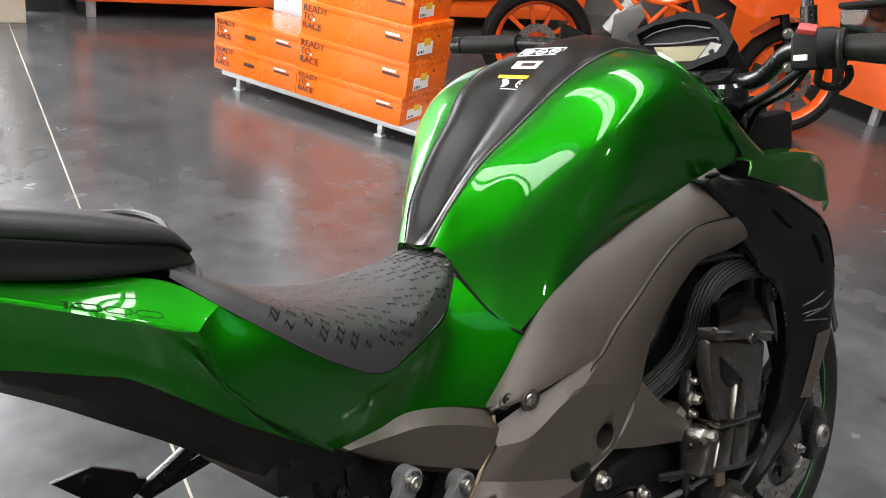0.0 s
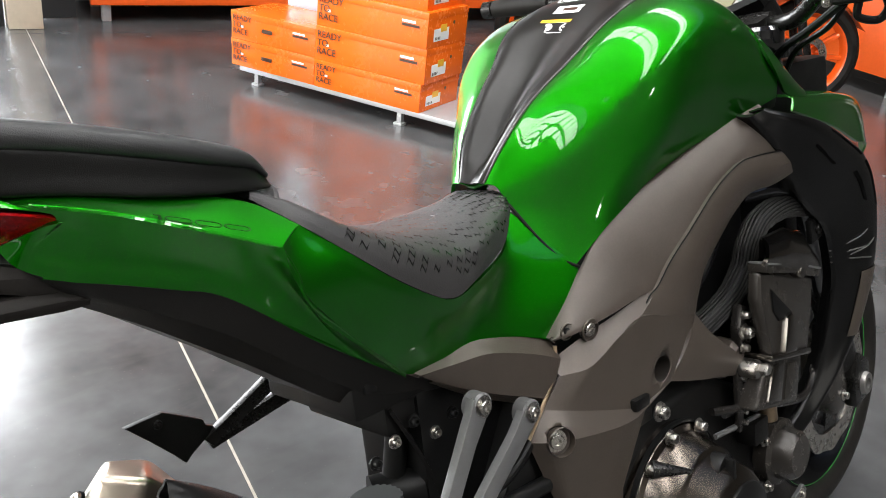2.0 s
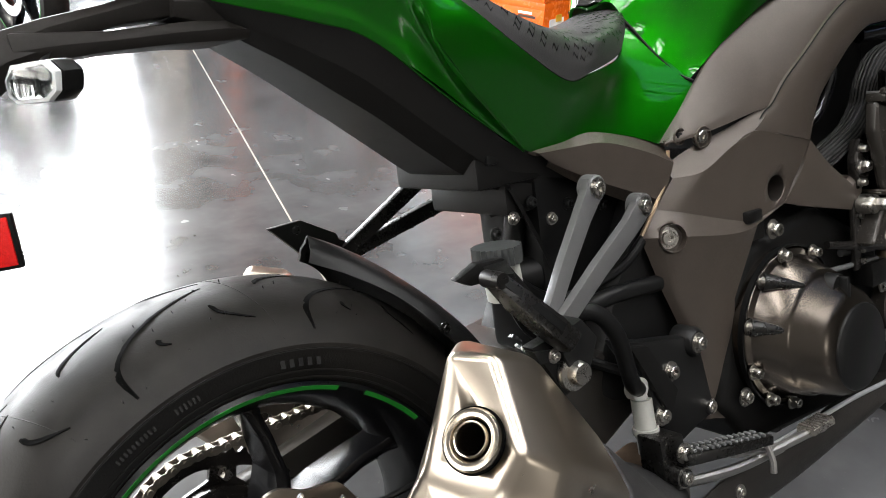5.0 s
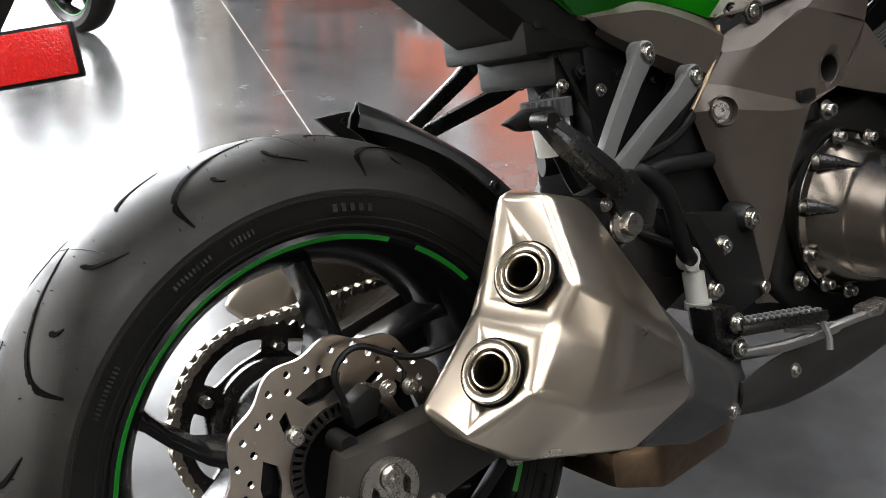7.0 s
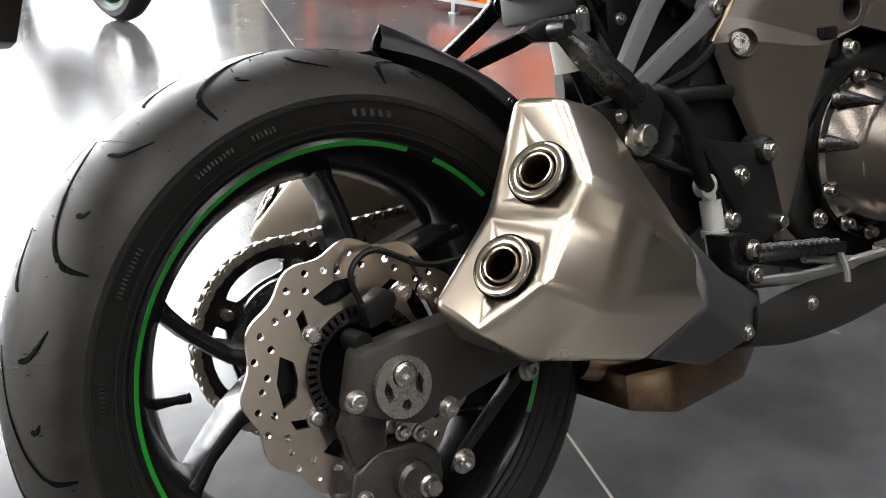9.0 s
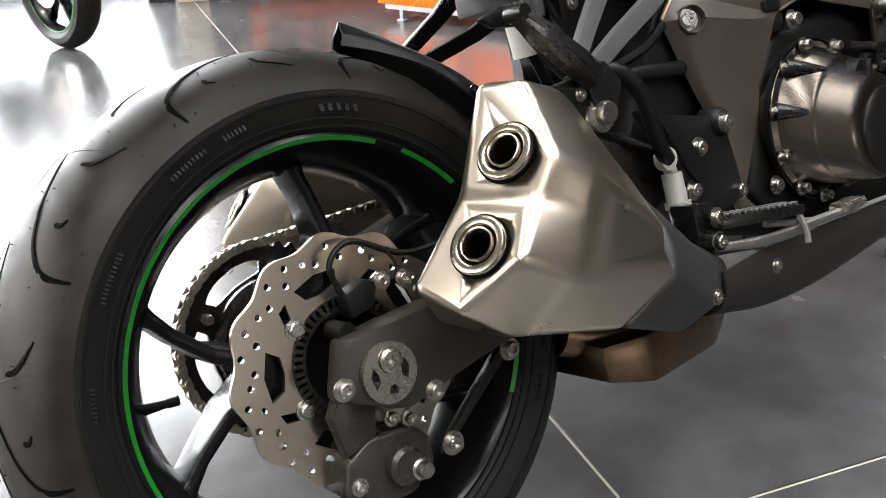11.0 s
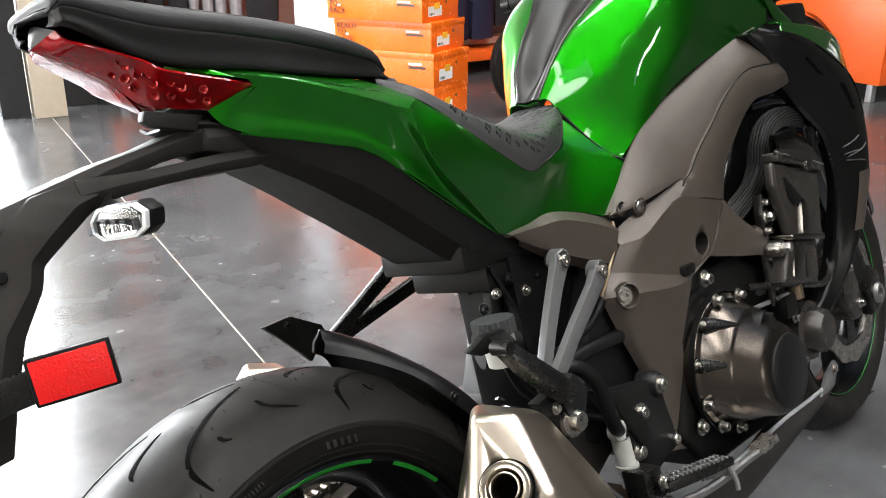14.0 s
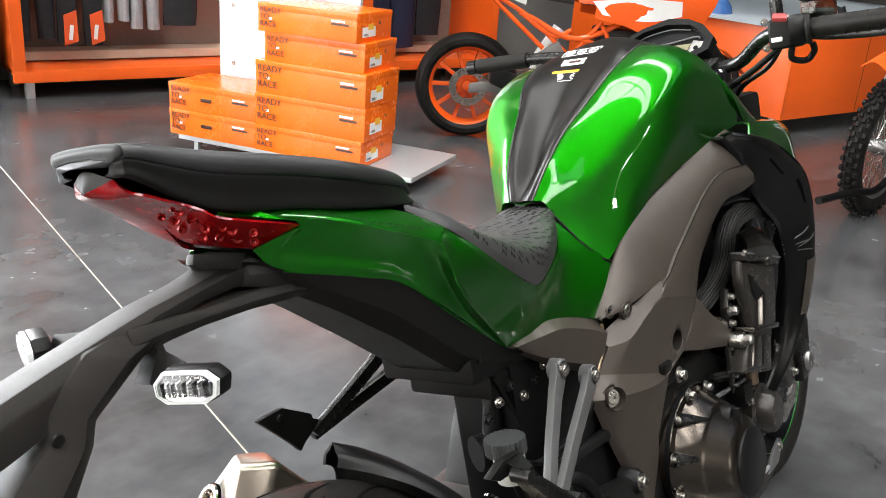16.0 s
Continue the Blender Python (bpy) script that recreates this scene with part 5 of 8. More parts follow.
# side panel and tail
def tail_side(flip):
    """Three folded skins: the top, the hollow flank and the hip towards the seat."""
    ridge = [(-0.027, -0.066, 0.954), (0.001, -0.080, 0.946), (0.026, -0.097, 0.937), (0.057, -0.110, 0.928), (0.080, -0.119, 0.920), (0.107, -0.128, 0.909), (0.139, -0.136, 0.895), (0.170, -0.143, 0.881), (0.194, -0.148, 0.869)]
    top = [(-0.027, -0.060, 0.957), (0.002, -0.068, 0.951), (0.030, -0.076, 0.945), (0.062, -0.084, 0.938), (0.090, -0.090, 0.931), (0.120, -0.094, 0.924), (0.165, -0.098, 0.915), (0.200, -0.106, 0.902), (0.226, -0.130, 0.880)]
    low = [(0.008, -0.066, 0.9085), (0.016, -0.071, 0.894), (0.030, -0.080, 0.8815), (0.058, -0.089, 0.872), (0.086, -0.098, 0.863), (0.120, -0.108, 0.851), (0.145, -0.114, 0.842), (0.174, -0.121, 0.822), (0.227, -0.120, 0.778), (0.284, -0.114, 0.737), (0.338, -0.108, 0.701)]
    rear = [(0.043, -0.102, 0.925), (0.030, -0.090, 0.919), (0.008, -0.066, 0.9085)]
    fold = [ridge[-1], (0.203, -0.151, 0.846), (0.212, -0.149, 0.818), (0.246, -0.139, 0.784), (0.292, -0.124, 0.741), (0.338, -0.108, 0.701)]
    crown = [tuple((Vector(a) + Vector(b)) / 2 + Vector((0, 0, 0.0012))) for a, b in zip(top, ridge)]
    bm = sheet(grid([[a, b, c] for a, b, c in zip(top, crown, ridge)], 90, 12), 0.004)
    # strip between the ridge and the lamp
    lip = [tuple(Vector(a).lerp(Vector(b), k)) for a, b, k in ((ridge[0], (-0.036, -0.080, 0.951), 1), (ridge[1], (0.0, -0.090, 0.936), 0.7), (ridge[2], rear[0], 0.6), ((0.046, -0.106, 0.930), rear[0], 0.75))]
    bm = join(bm, sheet(grid([[a, b] for a, b in zip(ridge[:3] + [(0.048, -0.107, 0.931)], lip)], 20, 4), 0.003))
    # flank between the lamp edge, the ridge, the hip fold and the lower edge
    n = 9
    tops, lows = spline(ridge[2:], n), spline(low, n)
    rows = []
    for k in range(n):
        a, b, q = tops[k], lows[k], k / (n - 1)
        hollow = 0.003 * math.sin(math.pi * min(1, q * 1.15)) + 0.001
        row = [a, a.lerp(b, 0.30) + Vector((0, hollow * 0.8, 0)), a.lerp(b, 0.62) + Vector((0, hollow, 0)), a.lerp(b, 0.86) + Vector((0, hollow * 0.2, 0)), b]
        rows.append(row)
    rows[0] = [tops[0]] + [Vector(p) for p in spline(rear, 4)]
    rows[-1] = [Vector(p) for p in spline(fold, 5)]
    bm = join(bm, sheet(grid(rows, 90, 40), 0.004))
    # hip between the fold, the seat and the tank
    seat = [(0.226, -0.130, 0.880), (0.265, -0.143, 0.846), (0.323, -0.143, 0.802), (0.391, -0.130, 0.766), (0.440, -0.120, 0.769), (0.485, -0.104, 0.775), (0.524, -0.088, 0.784), (0.560, -0.067, 0.816)]
    foot = [fold[0], (0.211, -0.150, 0.822), (0.268, -0.132, 0.763), (0.338, -0.108, 0.701), (0.390, -0.109, 0.6985), (0.438, -0.112, 0.703), (0.492, -0.116, 0.692), (0.549, -0.122, 0.671)]
    brow = [tuple(Vector(a).lerp(Vector(b), 0.42) + Vector((0, -0.003, 0.001))) for a, b in zip(seat, foot)]
    rows = []
    for k, (a, b, c) in enumerate(zip(seat, brow, foot)):
        a, b, c = Vector(a), Vector(b), Vector(c)
        if k == 0:
            rows.append([a.lerp(c, q) for q in (0, 0.25, 0.5, 0.75, 1)])
        else:
            rows.append([a, a.lerp(b, 0.5) + Vector((0, -0.002, 0.001)), b, b.lerp(c, 0.5), c])
    rows[-1] = [Vector(p) for p in spline([(0.560, -0.067, 0.816), (0.585, -0.092, 0.784), (0.614, -0.117, 0.745), (0.584, -0.125, 0.708), (0.549, -0.124, 0.671)], 5)]
    bm = join(bm, sheet(grid(rows, 100, 40), 0.004))
    if flip:
        flipped(bm)
    s = part("left_side_panel" if flip else "right_side_panel", bm, GREEN, bike, "metallic green tail and side panel", angle=40)
    # the moulded creases are rounded
    for line, r in ((ridge[2:], 0.0024), (fold, 0.0018), (low[2:], 0.0016)):
        bm = tube([p + Vector((0, r * 0.75, -r * 0.5)) for p in spline(line, 50)], r, 10, 0)
        part("crease", flipped(bm) if flip else bm, GREEN, s)
    if not flip:
        x = Vector((0.082, -0.027, -0.029)).normalized()
        d = Vector((0.0, -0.044, -0.017)).normalized()
        n = x.cross(-d).normalized()
        n = n if n.z > 0 else -n
        zz = n.cross(x)
        m = Matrix(((x.x, -n.x, zz.x, 0.104), (x.y, -n.y, zz.y, -0.1170), (x.z, -n.z, zz.z, 0.9165), (0, 0, 0, 1)))
        def pill(hw, hh):
            return [(math.copysign(hw - hh, math.cos(a)) + hh * math.cos(a), hh * math.sin(a)) for a in np.linspace(0.01, 2 * math.pi + 0.01, 33)[:-1]]
        for k, ch in enumerate("1000"):
            bm = cutout([(-0.0012, -0.0050), (0.0010, -0.0050), (0.0010, 0.0050), (-0.0050, 0.0050), (-0.0040, 0.0036), (-0.0012, 0.0036)] if ch == "1" else pill(0.0105, 0.0052), [] if ch == "1" else [pill(0.0094, 0.0041)], 0.0004)
            part("digit", moved(bm, m @ pose((0.006, 0.020, 0.0425, 0.065)[k], -0.0003, -0.010)), EMBOSS, s, "thin dark embossed digit", False)
    return s


EMBOSS = mat("dark_green_emboss", (0.001, 0.030, 0.0008), 0.40, 0.5, 0.1, 60)
tail_side(False)
tail_side(True)


# seats
def rider_seat():
    rows = []
    for x, zc, hw, edge, xe in ((0.208, 0.916, 0.078, 0.905, 0.203), (0.240, 0.899, 0.112, 0.880, 0.226), (0.290, 0.868, 0.124, 0.847, 0.265), (0.355, 0.842, 0.125, 0.803, 0.323), (0.425, 0.826, 0.112, 0.767, 0.391), (0.480, 0.824, 0.101, 0.771, 0.440), (0.530, 0.832, 0.068, 0.786, 0.524), (0.556, 0.840, 0.050, 0.816, 0.560), (0.566, 0.838, 0.040, 0.824, 0.568)):
        row = []
        for s, k in ((-1.0, 0.0), (-0.985, 0.35), (-0.90, 0.72), (-0.55, 0.96), (0, 1.0), (0.55, 0.96), (0.90, 0.72), (0.985, 0.35), (1.0, 0.0)):
            row.append((xe + (x - xe) * k, YC + s * hw, edge + (zc - edge) * k))
        rows.append(row)
    g = grid(rows, 60, 61)
    s = part("rider_seat", sheet(g, 0.004), SEAT, bike, "black embossed vinyl rider seat", angle=60)
    part("seat_piping", tube([g[i][57] + Vector((0, -0.0008, 0)) for i in range(0, 60, 2)], 0.0013, 6, 0), CABLE, s)
    # zigzag emboss in rows across the seat
    zig = [(-0.5, -0.5), (-0.42, 0.5), (0.30, -0.18), (0.5, 0.5), (0.42, -0.5), (-0.30, 0.18)]
    for i in range(14, 57, 2):
        for j in range(8, 53, 3):
            jj = j + (1 if (i // 2) % 2 else 0)
            p = g[i][jj]
            du, dv = (g[i + 1][jj] - g[i - 1][jj]).normalized(), (g[i][jj + 1] - g[i][jj - 1]).normalized()
            n = du.cross(dv)
            n = n if n.z > 0 else -n
            bm = bmesh.new()
            vs = [bm.verts.new(p + n * 0.0005 + du * (a * 0.0100) + dv * (b * 0.0092)) for a, b in zig]
            bm.faces.new(vs)
            if (i * 7 + j * 13) % 5:
                part("emboss_mark", bm, SEAT_MARK, s, "", False)
            else:
                bm.free()
    return s


rider_seat()


def pillion():
    rows, trim = [], []
    for x, zt, hw, zb, hb in ((-0.118, 1.018, 0.040, 1.004, 0.036), (-0.116, 1.025, 0.052, 1.001, 0.050), (-0.104, 1.029, 0.060, 0.996, 0.058), (-0.040, 1.013, 0.070, 0.956, 0.066), (0.050, 0.994, 0.078, 0.938, 0.076), (0.110, 0.979, 0.084, 0.925, 0.084), (0.165, 0.963, 0.083, 0.9155, 0.084), (0.212, 0.946, 0.073, 0.910, 0.077), (0.234, 0.925, 0.062, 0.9075, 0.068)):
        k = min(1.0, (zt - zb) / 0.05)
        row = []
        for s, z, h in ((-0.93, zt - 0.024 * k, hw), (-1.01, zt - 0.020 * k, hw), (-1.04, zt - 0.013 * k, hw), (-1.0, zt - 0.005 * k, hw), (-0.86, zt - 0.0005, hw), (-0.4, zt + 0.001, hw)):
            row.append((x, YC + s * h, z))
        row += [(a, 2 * YC - b, c) for a, b, c in reversed(row)]
        rows.append(row)
        trim.append([(x, YC - hw * 0.96, zt - 0.021 * k), (x, YC - hw * 0.985, zt - 0.025 * k), (x, YC - (hw * 0.5 + hb * 0.5) * 0.985, zb + (zt - zb) * 0.3), (x, YC - hb, zb + 0.002), (x, YC - hb + 0.008, zb)])
    g = grid(rows, 60, 67)
    end = [[Vector((p.x - 0.006 * (1 - k) * 2, YC + (p.y - YC) * k, 1.014 + (p.z - 1.014) * k)) for p in g[0]] for k in (1.0, 0.8, 0.02)]
    s = part("pillion_seat", join(sheet(g, 0.004), loft(end, False, False)), SEAT_SMOOTH, bike, "black pillion seat with a rounded rear edge", angle=50)
    part("rear_cap", join(sheet([[p + Vector((-0.0015, 0, 0.0012)) for p in r[2:65]] for r in g[:13]], 0.002), loft([[p + Vector((-0.003, 0, 0)) for p in r] for r in end], False, False)), GLOSS_CAP, s, "smooth black plastic end cap")
    for sgn in (1, -1):
        b = sheet(grid(trim, 60, 26), 0.003)
        if sgn < 0:
            flipped(b, YC)
        part("seat_side_trim", b, PLASTIC_FLAT, s, "matt black side trim")
    part("strap", join(tube([(0.216, 0.045, 0.945), (0.234, 0.02, 0.944), (0.240, -0.02, 0.938), (0.232, -0.05, 0.928)], 0.0035, 8, 20), tube([(0.222, 0.04, 0.930), (0.232, 0.0, 0.915), (0.236, -0.04, 0.908), (0.228, -0.085, 0.902), (0.216, -0.105, 0.894)], 0.011, 10, 24, True, 0.45), tube([(0.214, -0.100, 0.898), (0.235, -0.128, 0.876), (0.268, -0.138, 0.847), (0.305, -0.139, 0.818)], (0.0075, 0.004), 10, 24, True, 0.5)), SEAT, s, "black strap across the seat")
    return s


UNDER = mat("grained_black_plastic", (0.0085, 0.008, 0.0075), 0.44, 0, 0.2, 30, 0.3, 1400, spec=0.28)
GLOSS_CAP = mat("black_end_cap", (0.009, 0.009, 0.009), 0.6, 0, 0.15, 30, spec=0.15)
SEAT_SMOOTH = mat("smooth_seat_vinyl", (0.020, 0.020, 0.021), 0.45, 0, 0.2, 40, 0.35, 900)
pillion()


# tail lamp, both halves
UP = [(-0.1130, -0.050, 1.000), (-0.1080, -0.060, 0.987), (-0.0930, -0.069, 0.979), (-0.0570, -0.083, 0.960), (-0.0440, -0.088, 0.950), (-0.0190, -0.094, 0.941), (0.0430, -0.101, 0.9235)]
LO = [(-0.1250, YC, 0.990), (-0.1120, YC, 0.982), (-0.0860, YC, 0.968), (-0.0570, YC, 0.949), (-0.0380, YC - 0.006, 0.928), (-0.0190, YC - 0.026, 0.918), (0.0080, -0.065, 0.9085)]
for flip in (False, True):
    rows = []
    for i, (a, b) in enumerate(zip(UP, LO)):
        k = 0.003 if 0 < i < 6 else 0.001
        rows.append([a, tuple(Vector(a).lerp(Vector(b), 0.38) + Vector((-k * 0.4, -k, 0))), tuple(Vector(a).lerp(Vector(b), 0.8) + Vector((-k * 0.5, -k * 0.6, 0))), b])
    bm = sheet(folded([[r[c] for r in rows] for c in range(4)], 4, 30), 0.0025)
    back = sheet(grid([[tuple(Vector(p) + Vector((0.010, 0.013, -0.001))) for p in r] for r in rows], 24, 10), 0.002)
    if flip:
        flipped(bm), flipped(back)
    s = part("left_tail_lamp" if flip else "right_tail_lamp", bm, RED_LENS, bike, "deep red faceted tail lamp lens", angle=15)
    part("lamp_backing", back, RED_BACK, s)
    for k in range(0 if flip else 22):
        u = 0.44 + 0.05 * (k // 2)
        i = min(int(u * 6), 5)
        f = u * 6 - i
        p = Vector(UP[i]).lerp(Vector(UP[i + 1]), f).lerp(Vector(LO[i]).lerp(Vector(LO[i + 1]), f), (0.30, 0.62)[k % 2] + 0.05 * ((k * 5) % 3 - 1)) + Vector((-0.001, -0.0015, 0))
        q = 0.55 + 0.75 * ((k * 37) % 11) / 10
        part("lamp_reflector", moved(lathe([(0.0006 * q, 0.002), (0.0024 * q, -0.0002), (0.0036 * q, -0.0010), (0.0042 * q, -0.0010), (0.0044 * q, 0.002)], 12), at(p.x + 0.004 * math.sin(k * 2.3), p.y, p.z + 0.003 * math.sin(k * 4.1), 12 + 20 * math.sin(k), 0, -38 + 25 * math.cos(k * 1.7))), RED_CUP, s)

rows = [[p, (p[0], (p[1] + YC) / 2, p[2] - 0.001), (p[0], YC + 0.008, p[2])] for p in LO[5:]] + [[(0.03, -0.064, 0.900), (0.03, -0.04, 0.897), (0.03, YC + 0.01, 0.897)]]
part("tail_base", plate([(-0.054, 0.919), (0.008, 0.906), (-0.005, 0.891), (-0.035, 0.899), (-0.049, 0.902), (-0.058, 0.909)], -0.058, -0.046, 0.003), UNDER, bike, "matt black tail base below the lamp")
TAIL_UNDER = part("tail_underside", sheet(grid(rows, 12, 10), 0.003), PLASTIC_FLAT, bike, "smooth black tail underside")
part("tail_end", sheet(grid([[UP[0], (-0.119, YC, 1.010), mirror(UP[0])], [LO[0], (-0.1255, YC, 0.990), mirror(LO[0])]], 4, 10), 0.003), CABLE, TAIL_UNDER)

# undertail body: upper side, fold and floor
edge = [(-0.030, -0.044, 0.905), (0.015, -0.066, 0.893), (0.032, -0.076, 0.880), (0.084, -0.094, 0.862), (0.141, -0.110, 0.842), (0.174, -0.117, 0.821), (0.227, -0.115, 0.777), (0.284, -0.109, 0.736), (0.340, -0.103, 0.702), (0.42, -0.098, 0.69)]
crease = [(-0.030, -0.036, 0.901), (0.015, -0.052, 0.887), (0.040, -0.066, 0.868), (0.100, -0.082, 0.835), (0.152, -0.092, 0.803), (0.190, -0.094, 0.774), (0.240, -0.094, 0.734), (0.288, -0.091, 0.699), (0.340, -0.088, 0.672), (0.42, -0.088, 0.655)]
floor_line = [(-0.030, -0.030, 0.899), (0.015, -0.040, 0.880), (0.050, -0.052, 0.853), (0.104, -0.060, 0.818), (0.152, -0.064, 0.783), (0.190, -0.066, 0.755), (0.240, -0.066, 0.715), (0.285, -0.068, 0.681), (0.335, -0.072, 0.655), (0.42, -0.075, 0.64)]
UT = part("undertail", sheet(folded([edge, crease, floor_line, [mirror(p) for p in floor_line], [mirror(p) for p in crease], [mirror(p) for p in edge]], 5, 60), 0.003), UNDER, bike, "matt black undertail and inner mudguard", angle=14)
part("battery_box", join(box(0.283, 0.42, -0.090, 0.062, 0.664, 0.712, 0.006), box(0.326, 0.44, -0.082, 0.058, 0.628, 0.668, 0.006)), PLASTIC_FLAT, UT, "black tray under the seat")
for k in range(2):
    part("tray_clip", box(0.296 + 0.075 * k, 0.312 + 0.075 * k, -0.095, -0.086, 0.690, 0.706, 0.003), PLASTIC, UT)
part("inner_guard", sheet(grid([[(0.33, -0.09, 0.66), (0.35, -0.05, 0.66), (0.34, -0.005, 0.66)], [(0.37, -0.09, 0.58), (0.39, -0.05, 0.585), (0.39, -0.005, 0.58)], [(0.40, -0.09, 0.49), (0.42, -0.05, 0.49), (0.42, -0.005, 0.49)]], 16, 12), 0.004), PLASTIC_FLAT, UT)


# plate carrier with indicators and reflector
def plate_carrier():
    def ring(x, z, hw, th, lean=0.010):
        """Section of the arm: flat top, chamfered flanks, narrower floor."""
        return [(x, YC - hw * 0.80, z), (x, YC + hw * 0.80, z + 0.001), (x + lean * 0.4, YC + hw, z - th * 0.35), (x + lean, YC + hw * 0.78, z - th), (x + lean, YC - hw * 0.78, z - th), (x + lean * 0.4, YC - hw, z - th * 0.35)]
    c = part("plate_carrier", beam([ring(0.050, 0.892, 0.046, 0.026), ring(0.012, 0.905, 0.040, 0.032), ring(-0.012, 0.896, 0.030, 0.024), ring(-0.050, 0.887, 0.027, 0.018), ring(-0.100, 0.8795, 0.027, 0.022), ring(-0.150, 0.8685, 0.028, 0.032), ring(-0.200, 0.857, 0.029, 0.042), ring(-0.250, 0.8445, 0.030, 0.046), ring(-0.330, 0.822, 0.030, 0.046)], 0.003), ARM, bike, "black number plate carrier arm", angle=22)

    def brace(x, z, hw, h, lean=0.0):
        return [(x - lean, YC - hw, z + h), (x - lean, YC + hw, z + h), (x + lean * 0.5, YC + hw * 1.12, z), (x + lean, YC + hw * 0.9, z - h), (x + lean, YC - hw * 0.9, z - h), (x + lean * 0.5, YC - hw * 1.12, z)]
    part("lower_brace", beam([brace(0.086, 0.850, 0.050, 0.004), brace(0.046, 0.856, 0.046, 0.010), brace(0.004, 0.857, 0.036, 0.009), brace(-0.050, 0.856, 0.029, 0.0085), brace(-0.090, 0.856, 0.028, 0.011), brace(-0.130, 0.854, 0.029, 0.015)], 0.003), ARM, c, angle=22)
    part("cheek", beam([brace(0.060, 0.872, 0.050, 0.020), brace(0.026, 0.880, 0.046, 0.016), brace(0.004, 0.883, 0.036, 0.012)], 0.004), ARM, c, angle=22)
    # knuckle and hanging leg, facets drawn along the leg
    legs = []
    for xf, zf, xr, zr, hw in ((-0.092, 0.846, -0.130, 0.868, 0.030), (-0.118, 0.838, -0.172, 0.862, 0.037), (-0.150, 0.817, -0.198, 0.842, 0.038), (-0.172, 0.801, -0.214, 0.822, 0.034), (-0.179, 0.781, -0.219, 0.798, 0.034), (-0.204, 0.745, -0.258, 0.770, 0.034), (-0.226, 0.690, -0.284, 0.705, 0.034), (-0.240, 0.650, -0.296, 0.655, 0.034)):
        f, r = Vector((xf, 0, zf)), Vector((xr, 0, zr))
        legs.append([(*p.xz[:1], y, p.z) for p, y in ((f, YC - hw * 0.6), (f, YC + hw * 0.6), (f.lerp(r, 0.35), YC + hw), (r, YC + hw * 0.8), (r, YC - hw * 0.8), (f.lerp(r, 0.35), YC - hw))])
    part("plate_bracket", beam(legs, 0.003), ARM, c, angle=22)
    # Black disc drawn for a hole, the shade inside put in colour.
    part("bracket_hole", moved(lathe([(0, -0.001), (0.0045, -0.001), (0.006, 0.001)], 16), at(-0.214, YC - 0.034, 0.802)), CABLE, c)
    for far in (False, True):
        def add(name, bm, material, parent, label="", smooth=True):
            return part(name, far_side(bm) if far else bm, material, parent, label, smooth)
        sgn = -1
        ends = [(-0.112, YC + sgn * 0.02, 0.834), (-0.122, YC + sgn * 0.050, 0.833), (-0.124, YC + sgn * 0.085, 0.829)]
        st = add("indicator_stalk", beam([rect(ends[0][0], ends[0][1], ends[0][2], 0.01, 0.018, 0.012), rect(ends[1][0], ends[1][1], ends[1][2], 0.006, 0.013, 0.008), rect(*ends[2], 0.004, 0.011, 0.006)], 0.003), PLASTIC_FLAT, c)
        m = at(-0.131, YC + sgn * 0.109, 0.826, 0, 0, -sgn * 20)
        hexo = [(x * 1.16, z * 1.2) for x, z in ((-0.026, 0.004), (-0.017, 0.012), (0.018, 0.011), (0.027, 0.004), (0.024, -0.007), (0.014, -0.012), (-0.018, -0.011), (-0.026, -0.005))]
        hs = add("indicator", moved(plate([(x * 1.05, z * 1.08) for x, z in hexo], -0.004, 0.014, 0.004), m @ pose(0, 0, 0, 0, 0, -90)), CABLE, c, "black indicator housing")
        add("indicator_rim", moved(join(cutout(hexo, [[(x * 0.86, z * 0.78) for x, z in hexo]], 0.005)), m @ pose(-0.007, 0, 0, 0, 0, -90)), WHITE_PLASTIC, hs, "clear indicator lens")
        add("indicator_back", moved(plate([(x * 0.87, z * 0.8) for x, z in hexo], -0.002, 0.002, 0.0), m @ pose(-0.0045, 0, 0, 0, 0, -90)), CHROME, hs)
        for k in range(10):
            add("lens_rib", moved(box(-0.0006, 0.0006, -0.002, 0.001, -0.006, 0.006), m @ pose(-0.0068, 0, 0, 0, 0, -90) @ at(-0.0225 + 0.005 * k, 0, -0.002)), CHROME if k % 2 else PLASTIC, hs, "", False)
        add("lens_cover", moved(plate([(x * 0.9, z * 0.84) for x, z in hexo], -0.0015, 0.0015, 0.0006), m @ pose(-0.0105, 0, 0, 0, 0, -90)), CLEAR, hs)
    # red reflector on its stay
    x = Vector((0.058, -0.030, 0.0)).normalized()
    n = Vector((-0.46, -0.887, 0.0))
    m = Matrix(((x.x, -n.x, 0, -0.2008), (x.y, -n.y, 0, -0.1105), (0, 0, 1, 0.7170), (0, 0, 0, 1))) @ pose(0, 0, 0, 0, -1.5, 0)
    m = Matrix.Translation((0, 0, 0)) @ m
    r = part("reflector", moved(box(-0.0335, 0.0335, 0.0, 0.008, -0.0205, 0.0205, 0.0025), m), CABLE, c, "black reflector frame")
    part("reflector_lens", moved(box(-0.0305, 0.0305, -0.0018, 0.002, -0.0178, 0.0178, 0.0012), m), RED_REFLECTOR, r, "red honeycomb reflector")
    part("reflector_stay", beam([[(-0.225, -0.095, 0.700), (-0.225, -0.088, 0.700), (-0.225, -0.088, 0.728), (-0.225, -0.095, 0.728)], [(-0.265, -0.06, 0.690), (-0.265, -0.05, 0.690), (-0.265, -0.05, 0.72), (-0.265, -0.06, 0.72)]], 0.002), SATIN, r)
